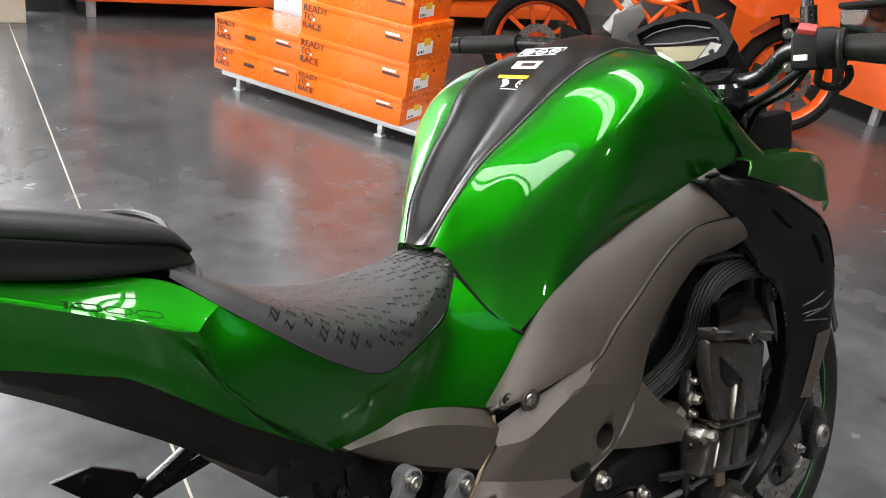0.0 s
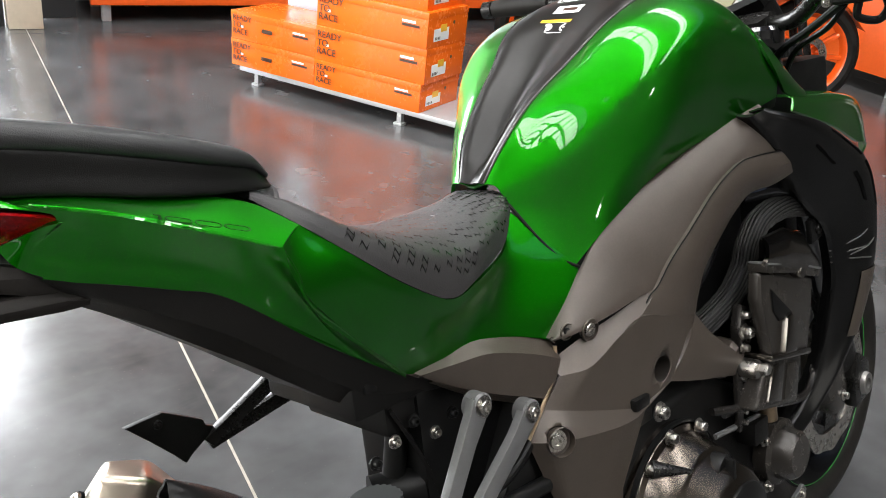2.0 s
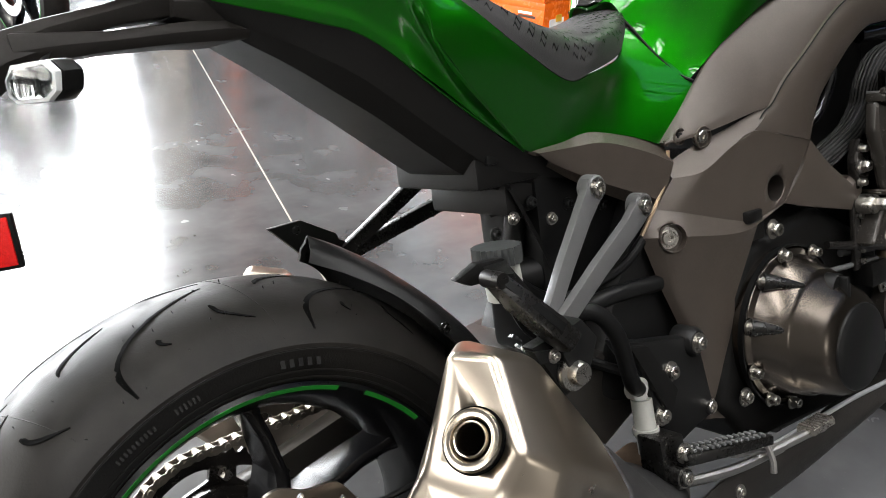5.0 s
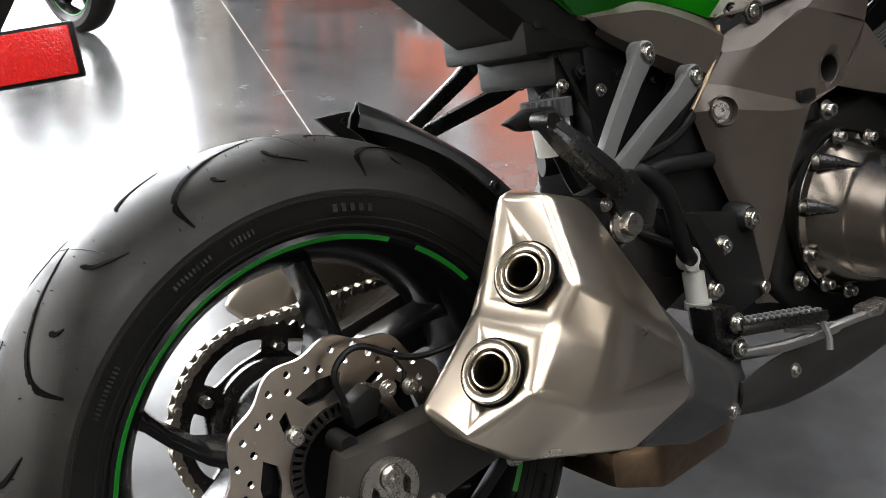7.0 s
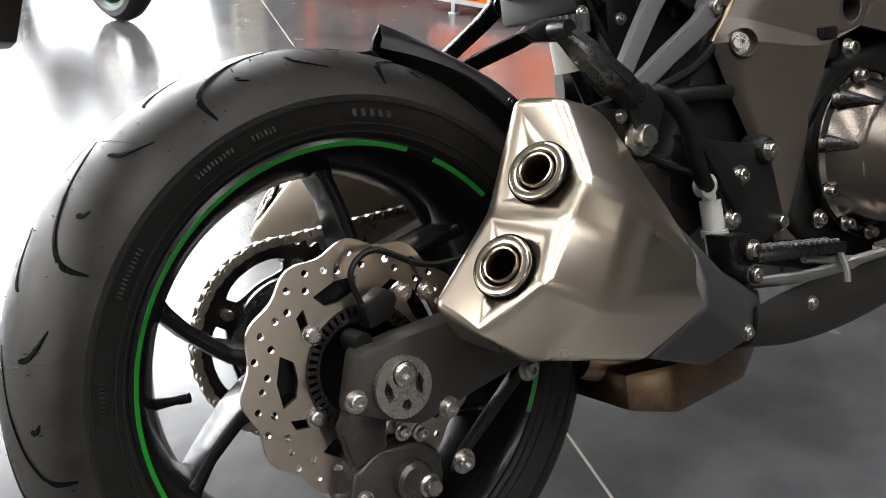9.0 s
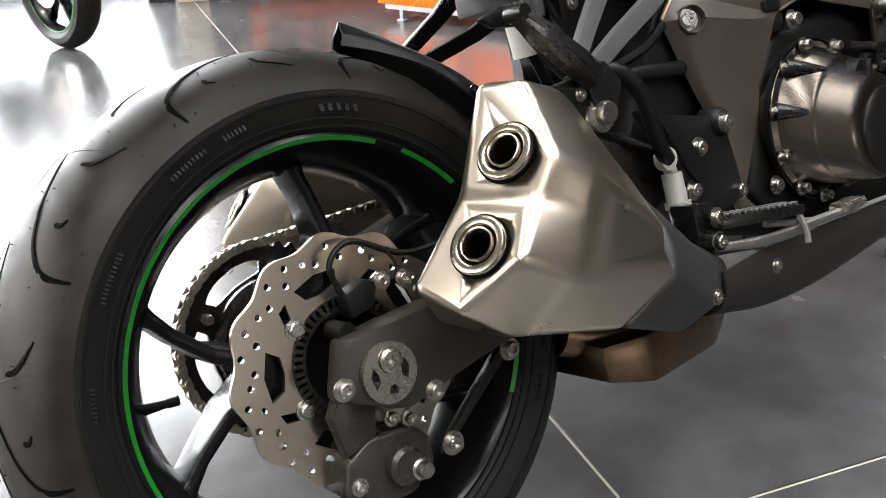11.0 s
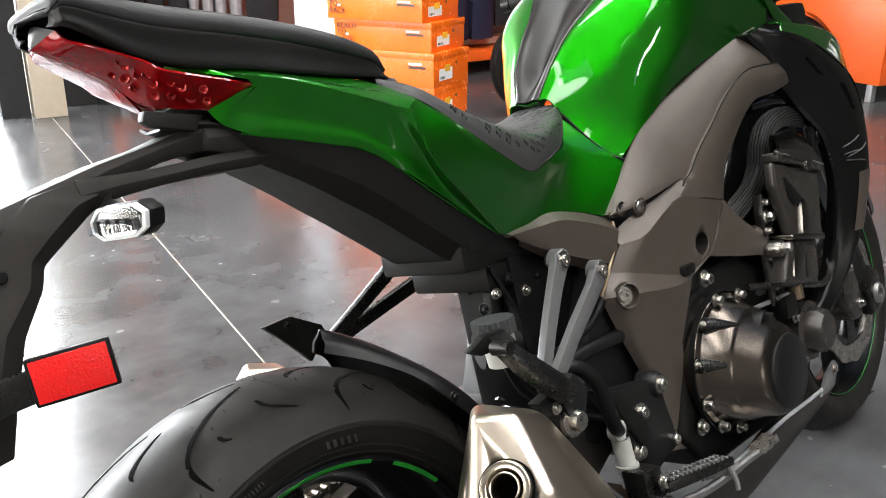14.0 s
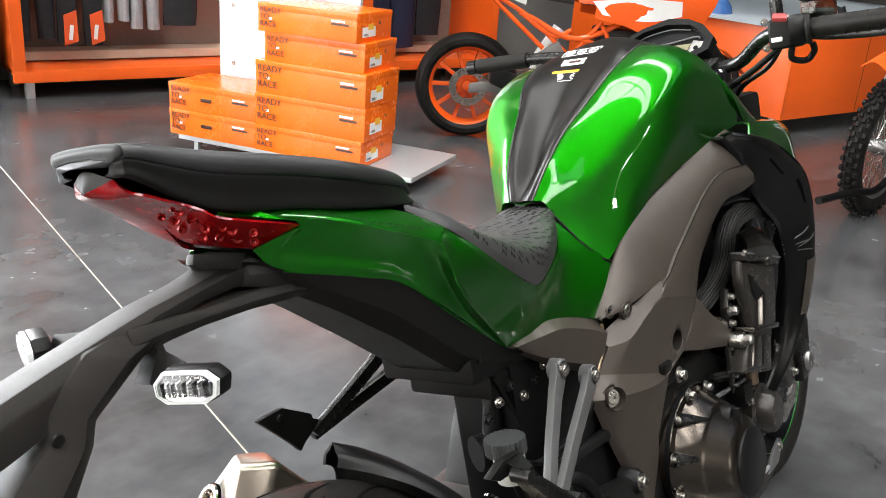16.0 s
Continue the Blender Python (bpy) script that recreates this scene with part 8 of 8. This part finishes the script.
def trousers(u, v, zb, zt, w, material, stripe, label, seed, split=True):
    """A hanging garment: two creased legs on a hanger."""
    rnd = random.Random(seed)
    t = room_thing("trousers" if split else "jacket", u, v, 0, rnd.uniform(-12, 12), label, "clothing", "hanging clothes")
    for k, cx in enumerate((-w * 0.25, w * 0.25) if split else (0.0,)):
        hw = w * (0.24 if split else 0.5)
        rows = []
        for i in range(9):
            s = i / 8
            z = zt + (zb + rnd.uniform(0, 0.05) * (s == 1) - zt) * s
            row = []
            for j in range(16):
                a = 2 * math.pi * j / 16
                r = 1 + 0.10 * math.sin(3 * a + 2 * s * 3 + seed) + 0.05 * math.sin(7 * a + 9 * s)
                row.append((cx * (0.8 + 0.3 * s) + hw * (1.0 - 0.22 * s) * r * math.cos(a), 0.05 * r * math.sin(a), z))
            rows.append(row)
        leg = part("leg" if split else "body", loft(rows), material, t)
        if stripe:
            rows = [[(cx * (0.8 + 0.3 * s) - hw * 0.75 + 0.02, -0.056, zt + (zb - zt) * s), (cx * (0.8 + 0.3 * s) + hw * (0.1 + 0.6 * s), -0.060, zt + (zb - zt) * s + 0.03)] for s in (0.82, 0.90, 0.985)]
            part("shin_panel", sheet(rows, 0.004), CLOTH_ORANGE, leg, "orange shin panel")
            part("pale_mark", moved(box(-0.012, 0.012, -0.004, 0.0, -0.045, 0.045, 0.002), at(cx, -0.063, zb + 0.10, 0, 8, 0)), WHITE_LABEL, leg, "pale unreadable mark")
    part("hanger", tube([(0, 0, 1.55), (0, 0, 1.48), (-w * 0.4, 0, zt)], 0.004, 6, 8), SILVER, t)
    return t


trousers(0.90, 5.34, 0.30, 1.4, 0.26, CLOTH_BLACK, False, "black riding trousers on a hanger", 3)
trousers(1.17, 5.32, 0.27, 1.4, 0.30, CLOTH_BLACK, True, "black riding trousers with orange shins", 5)
trousers(1.40, 5.34, 0.40, 1.4, 0.18, CLOTH_GREY, False, "pale grey trousers in clear wrap", 7)
trousers(1.58, 5.34, 0.35, 1.4, 0.20, CLOTH_GREY, False, "grey trousers in clear wrap", 9)
trousers(1.82, 5.34, 0.36, 1.4, 0.28, CLOTH_BLACK, False, "plain black trousers on a hanger", 11, False)
trousers(3.30, 5.28, 0.22, 1.5, 0.30, CLOTH_NAVY, False, "navy riding jacket on a hanger", 13, False)
trousers(3.55, 5.28, 0.18, 1.5, 0.30, CLOTH_NAVY, False, "navy textile jacket with dark panels", 15, False)
trousers(3.80, 5.30, 0.30, 1.5, 0.28, CLOTH_BLACK, False, "black textile jacket on a hanger", 17, False)


def counter():
    t = thing("sales_counter", ROOM @ pose(4.86, 2.74, 0, 0, 0, 0), "low orange sales counter on silver legs", "counter")
    part("front_panel", box(0.03, 3.6, 0.0, 0.03, 0.115, 0.69, 0.003), ORANGE_PAINT, t)
    a = 88.0
    part("side_panel", moved(box(0.0, 2.1, -0.03, 0.0, 0.115, 0.69, 0.003), pose(0, 0, 0, 0, 0, a)), ORANGE_PAINT, t)
    top = bmesh.new()
    lo = [top.verts.new(p) for p in ((-0.02, -0.02, 0.69), (3.62, -0.02, 0.69), (3.62, 1.85, 0.69), (0.04, 1.85, 0.69))]
    f = top.faces.new(lo)
    r = bmesh.ops.extrude_face_region(top, geom=[f])
    bmesh.ops.translate(top, vec=(0, 0, 0.02), verts=[v for v in r["geom"] if isinstance(v, bmesh.types.BMVert)])
    part("top_board", top, PANEL, t, "pale grey top board", False)
    for x, y in ((0.05, 0.08), (1.8, 0.06), (3.5, 0.06), (0.06, 0.95), (0.08, 1.7)):
        part("leg", box(x - 0.022, x + 0.022, y - 0.022, y + 0.022, 0, 0.115, 0.003), SILVER, t)
    for x in (0.9, 1.8):
        part("panel_seam", box(x - 0.002, x + 0.002, -0.0015, 0.002, 0.12, 0.685), INK, t, "", False)
    return t


counter()
for k, (u, v, sz, mt, lb) in enumerate(((5.05, 3.5, 0.14, mat("blue_cloth", (0.03, 0.10, 0.28), 0.6, 0, 0.2, 20), "crumpled blue cloth on the counter"), (5.3, 3.1, 0.16, WHITE_LABEL, "loose white papers on the counter"), (5.7, 3.0, 0.2, CLOTH_BLACK, "black bag on the counter"))):
    rows = []
    for i in range(6):
        s = i / 5
        rows.append([(sz * (1 - 0.55 * s) * (1 + 0.15 * math.sin(3 * a + k + s * 4)) * math.cos(a), 0.6 * sz * (1 - 0.55 * s) * (1 + 0.2 * math.sin(2 * a + k)) * math.sin(a), (0.10 if k != 1 else 0.03) * s * (1 + 0.2 * math.sin(2 * a))) for a in np.linspace(0, 2 * math.pi, 18)[:-1]])
    ob = mesh_ob(("cloth", "paper_pile", "bag")[k], loft(rows), mt)
    ob.matrix_world = ROOM @ pose(u, v, 0.712, 0, 0, 20 * k)
    tagged(ob, lb, ("cloth", "papers", "bag")[k])


# ---- other motorcycles ----
def simple_wheel(parent, name, cx, cz, r, hw, rim_mat, spokes, disc=True, knobs=False, wire=False):
    w = part(name, moved(lathe([(r * 0.72, -hw * 0.7), (r * 0.75, -hw * 0.8), (r * 0.72, -hw * 0.4), (r * 0.68, 0), (r * 0.72, hw * 0.4), (r * 0.75, hw * 0.8), (r * 0.72, hw * 0.7), (r * 0.66, 0)], 64, True), at(cx, 0, cz)), rim_mat, parent)
    p = [(r * 0.74, -hw * 0.75), (r * 0.82, -hw), (r * 0.90, -hw * 0.95), (r * 0.97, -hw * 0.55), (r, 0)]
    part("tyre", moved(lathe(p + [(a, -b) for a, b in p[-2::-1]], 72), at(cx, 0, cz)), RUBBER, w, "black tyre")
    for k in range(spokes):
        a = 360 / spokes * k
        if wire:
            part("wire_spoke", moved(tube([(0.035, 0.02 * (-1) ** k, 0.01), (r * 0.7, 0, 0)], 0.0018, 5, 0), at(cx, 0, cz, 0, -a, 0)), STEEL, w)
        else:
            rings = [[(q, -h, -s), (q, -h, s), (q, h, s), (q, h, -s)] for q, s, h in ((0.03, 0.018, 0.03), (r * 0.4, 0.010, 0.02), (r * 0.7, 0.012, 0.018))]
            part("spoke", moved(beam(rings, 0.003), at(cx, 0, cz, 0, -a, 0)), rim_mat, w)
    part("hub", moved(lathe([(0, -0.06), (0.03, -0.055), (0.04, 0), (0.03, 0.055), (0, 0.06)], 24), at(cx, 0, cz)), rim_mat if not wire else ALU, w)
    if disc:
        holes = []
        for i in range(10):
            for q in (0.088, 0.100):
                x, z = pol(q, 36 * i + (q - 0.088) * 900)
                holes.append(ring_pts(0.004, 8, x, z))
        part("brake_disc", moved(cutout(ring_pts(0.11, 60), [ring_pts(0.07, 30)] + holes, 0.005), at(cx, -0.065, cz)), STEEL, w, "drilled brake disc")
    if knobs:
        n = 44
        for k in range(n):
            for j, y in enumerate((-0.75, -0.25, 0.25, 0.75)):
                rr = r * (0.995 - 0.06 * abs(y) ** 2)
                part("tyre_knob", moved(box(-0.006, 0.012, -hw * 0.18, hw * 0.18, -0.011, 0.011, 0.002, 1), at(cx, 0, cz, 0, -(360 / n) * (k + 0.5 * (j % 2)), 0) @ at(rr, y * hw, 0)), RUBBER, w, "", False)
    return w


def orange_bike():
    import_dir = math.degrees(math.atan2(2.80 - 3.51, 4.0 - 2.83))
    b = room_thing("motorcycle", 2.83, 3.51, 0, import_dir, "orange and white sport motorcycle with a trellis frame", "motorcycle")
    L = 1.37
    white = mat("white_fairing", (0.72, 0.72, 0.70), 0.25, 0, 0.03, 8, coat=0.5)
    orange = mat("orange_fairing", (0.78, 0.10, 0.01), 0.25, 0, 0.05, 8, coat=0.5)
    simple_wheel(b, "rear_wheel", 0, 0.30, 0.30, 0.07, orange, 10)
    simple_wheel(b, "front_wheel", L, 0.30, 0.30, 0.055, orange, 10)
    part("swingarm", beam([rect(0, -0.11, 0.30, 0.02, 0.025), rect(0.25, -0.12, 0.34, 0.022, 0.04), rect(0.48, -0.10, 0.38, 0.025, 0.04)], 0.006), ALU, b)
    part("left_swingarm", beam([rect(0, 0.11, 0.30, 0.02, 0.025), rect(0.48, 0.10, 0.38, 0.025, 0.04)], 0.006), ALU, b)
    part("silencer", beam([rect(0.10, -0.17, 0.40, 0.045, 0.05), rect(0.30, -0.17, 0.33, 0.055, 0.055), rect(0.50, -0.14, 0.26, 0.05, 0.05)], 0.015), PLASTIC, b, "short black silencer")
    part("shock", tube([(0.36, -0.03, 0.42), (0.50, -0.03, 0.66)], 0.035, 14, 0), WHITE_LABEL, b, "white shock spring")
    fr = part("trellis_frame", tube([(0.30, -0.11, 0.72), (0.62, -0.13, 0.62), (1.10, -0.08, 0.88)], 0.016, 10, 14), orange, b, "orange tubular trellis frame")
    for p in (((0.02, -0.10, 0.86), (0.30, -0.11, 0.72), (0.55, -0.12, 0.52)), ((0.10, -0.10, 0.80), (0.40, -0.12, 0.55)), ((0.55, -0.12, 0.50), (0.72, -0.13, 0.72)), ((0.72, -0.13, 0.70), (0.85, -0.12, 0.55), (1.08, -0.08, 0.78)), ((0.60, -0.13, 0.62), (0.85, -0.13, 0.55)), ((0.25, -0.11, 0.74), (0.45, -0.12, 0.62), (0.55, -0.12, 0.66))):
        part("frame_tube", tube(p, 0.013, 10, 8), orange, fr)
    part("engine", join(box(0.52, 0.95, -0.14, 0.14, 0.24, 0.50, 0.03), box(0.72, 0.98, -0.12, 0.12, 0.46, 0.68, 0.03)), ENGINE, b)
    tail = [[(-0.16, -0.03, 0.98), (-0.16, -0.04, 0.95), (-0.14, -0.03, 0.92)], [(0.05, -0.07, 0.96), (0.05, -0.10, 0.92), (0.06, -0.09, 0.85)], [(0.28, -0.10, 0.90), (0.28, -0.14, 0.85), (0.28, -0.12, 0.78)]]
    for flip in (False, True):
        bm = sheet(grid(tail, 14, 10), 0.004)
        bm2 = sheet(grid([[(0.62, -0.10, 0.88), (0.66, -0.17, 0.84), (0.66, -0.18, 0.74)], [(0.85, -0.12, 0.95), (0.88, -0.20, 0.86), (0.86, -0.20, 0.70)], [(1.10, -0.11, 0.98), (1.12, -0.19, 0.86), (1.05, -0.19, 0.62)], [(1.36, -0.08, 0.98), (1.36, -0.14, 0.86), (1.24, -0.16, 0.66)]], 20, 12), 0.004)
        if flip:
            flipped(bm, 0), flipped(bm2, 0)
        part("tail_fairing", bm, white, b, "white tail fairing")
        part("side_fairing", bm2, orange, b, "orange side fairing")
    part("white_flash", sheet(grid([[(0.64, -0.176, 0.83), (0.70, -0.186, 0.76)], [(0.90, -0.206, 0.86), (0.95, -0.206, 0.74)], [(1.14, -0.196, 0.86), (1.15, -0.196, 0.78)]], 12, 6), 0.003), white, b, "white flash on the fairing")
    part("tank", beam([[(0.58, -0.08, 0.80), (0.58, 0.08, 0.80), (0.56, 0.06, 0.92), (0.56, -0.06, 0.92)], [(0.75, -0.15, 0.80), (0.75, 0.15, 0.80), (0.75, 0.12, 1.05), (0.75, -0.12, 1.05)], [(1.0, -0.14, 0.82), (1.0, 0.14, 0.82), (1.0, 0.10, 1.04), (1.0, -0.10, 1.04)]], 0.03), orange, b)
    part("seat", beam([rect(0.05, 0, 0.97, 0.08, 0.02), rect(0.22, 0, 0.93, 0.11, 0.025), rect(0.30, 0, 0.84, 0.12, 0.02), rect(0.56, 0, 0.82, 0.09, 0.025)], 0.012), SEAT_SMOOTH, b)
    part("windscreen", sheet(grid([[(1.20, -0.13, 0.98), (1.24, 0, 1.02), (1.20, 0.13, 0.98)], [(1.10, -0.10, 1.13), (1.12, 0, 1.18), (1.10, 0.10, 1.13)]], 10, 12), 0.003), SMOKED, b, "smoked windscreen")
    for y in (-0.09, 0.09):
        part("fork_leg", tube([(L, y, 0.30), (L - 0.28, y, 0.98)], 0.025, 14, 0), SATIN, b)
    part("front_mudguard", sheet(grid([[(L + 0.32 * math.cos(radians(a)), y, 0.30 + 0.32 * math.sin(radians(a))) for y in (-0.06, 0, 0.06)] for a in (30, 70, 110, 140)], 14, 8), 0.003), orange, b)
    part("mirror", join(tube([(1.05, -0.18, 1.08), (1.08, -0.32, 1.12)], 0.006, 8, 6), box(1.06, 1.10, -0.42, -0.30, 1.09, 1.15, 0.015)), PLASTIC, b)
    part("peg_bracket", plate([(0.36, 0.52), (0.48, 0.60), (0.52, 0.54), (0.44, 0.36), (0.38, 0.34)], -0.15, -0.13, 0.004), ALU, b)
    part("handlebar", tube([(1.02, 0.30, 1.02), (1.08, 0.1, 1.0), (1.08, -0.1, 1.0), (1.02, -0.30, 1.02)], 0.014, 10, 16), SATIN, b)
    return b


orange_bike()


def trail_bike():
    b = room_thing("trail_bike", 3.80, 1.52, 0, 6, "trail motorcycle with a knobbly wire-spoked wheel", "motorcycle")
    simple_wheel(b, "front_wheel", 0, 0.33, 0.33, 0.045, ALU, 36, True, True, True)
    for y in (-0.09, 0.09):
        part("fork_leg", tube([(0.0, y, 0.33), (0.32, y, 1.0)], 0.024, 14, 0), SILVER, b)
    part("wheel_stand_bar", tube([(-0.62, -0.03, 0.165), (-0.30, -0.04, 0.160), (-0.14, -0.07, 0.150), (0.0, -0.08, 0.20)], 0.017, 14, 16), CABLE, b, "black rubber covered stand bar")
    part("mudguard", sheet(grid([[(-0.30, -0.06, 0.72), (-0.31, 0, 0.75), (-0.30, 0.06, 0.72)], [(0.1, -0.08, 0.78), (0.1, 0, 0.82), (0.1, 0.08, 0.78)], [(0.45, -0.06, 0.72), (0.45, 0, 0.75), (0.45, 0.06, 0.72)]], 14, 10), 0.004), ORANGE_PAINT, b, "orange high mudguard")
    part("frame", beam([rect(0.38, 0, 0.72, 0.10, 0.16), rect(0.75, 0, 0.60, 0.14, 0.24), rect(1.10, 0, 0.62, 0.10, 0.14)], 0.03), PLASTIC, b)
    return b


trail_bike()


def dark_bike():
    b = room_thing("dark_motorcycle", -0.345, 3.74, 0, -61, "black motorcycle with green rim stripes by the window", "motorcycle")
    w = simple_wheel(b, "front_wheel", 0, 0.30, 0.30, 0.06, RIM_BLACK, 6, True)
    part("rim_stripe", moved(lathe([(0.221, -0.046), (0.2165, -0.047), (0.2165, -0.046), (0.221, -0.045)], 64), at(0, 0, 0.30)), GREEN_MID, w, "thin green rim stripe")
    for y in (-0.09, 0.09):
        part("fork_leg", tube([(0, y, 0.30), (-0.28, y, 0.95)], 0.026, 14, 0), SATIN, b)
    part("front_mudguard", sheet(grid([[(0.32 * math.cos(radians(a)), y, 0.30 + 0.32 * math.sin(radians(a))) for y in (-0.06, 0, 0.06)] for a in (40, 80, 110, 150)], 14, 8), 0.003), GLOSS, b)
    simple_wheel(b, "rear_wheel", -1.42, 0.31, 0.31, 0.09, RIM_BLACK, 6, True)
    part("engine", box(-0.95, -0.45, -0.18, 0.18, 0.22, 0.62, 0.04), ENGINE, b)
    part("body", beam([rect(-1.60, 0, 0.92, 0.06, 0.04), rect(-1.1, 0, 0.84, 0.10, 0.06), rect(-0.75, 0, 0.92, 0.16, 0.12), rect(-0.35, 0, 0.92, 0.14, 0.10)], 0.03), GLOSS, b)
    part("swingarm", beam([rect(-1.42, -0.12, 0.31, 0.02, 0.03), rect(-0.9, -0.12, 0.38, 0.02, 0.04)], 0.006), SATIN, b)
    part("handlebar", tube([(-0.40, 0.38, 1.03), (-0.30, 0, 1.0), (-0.40, -0.38, 1.03)], 0.013, 10, 14), SATIN, b)
    return b


dark_bike()
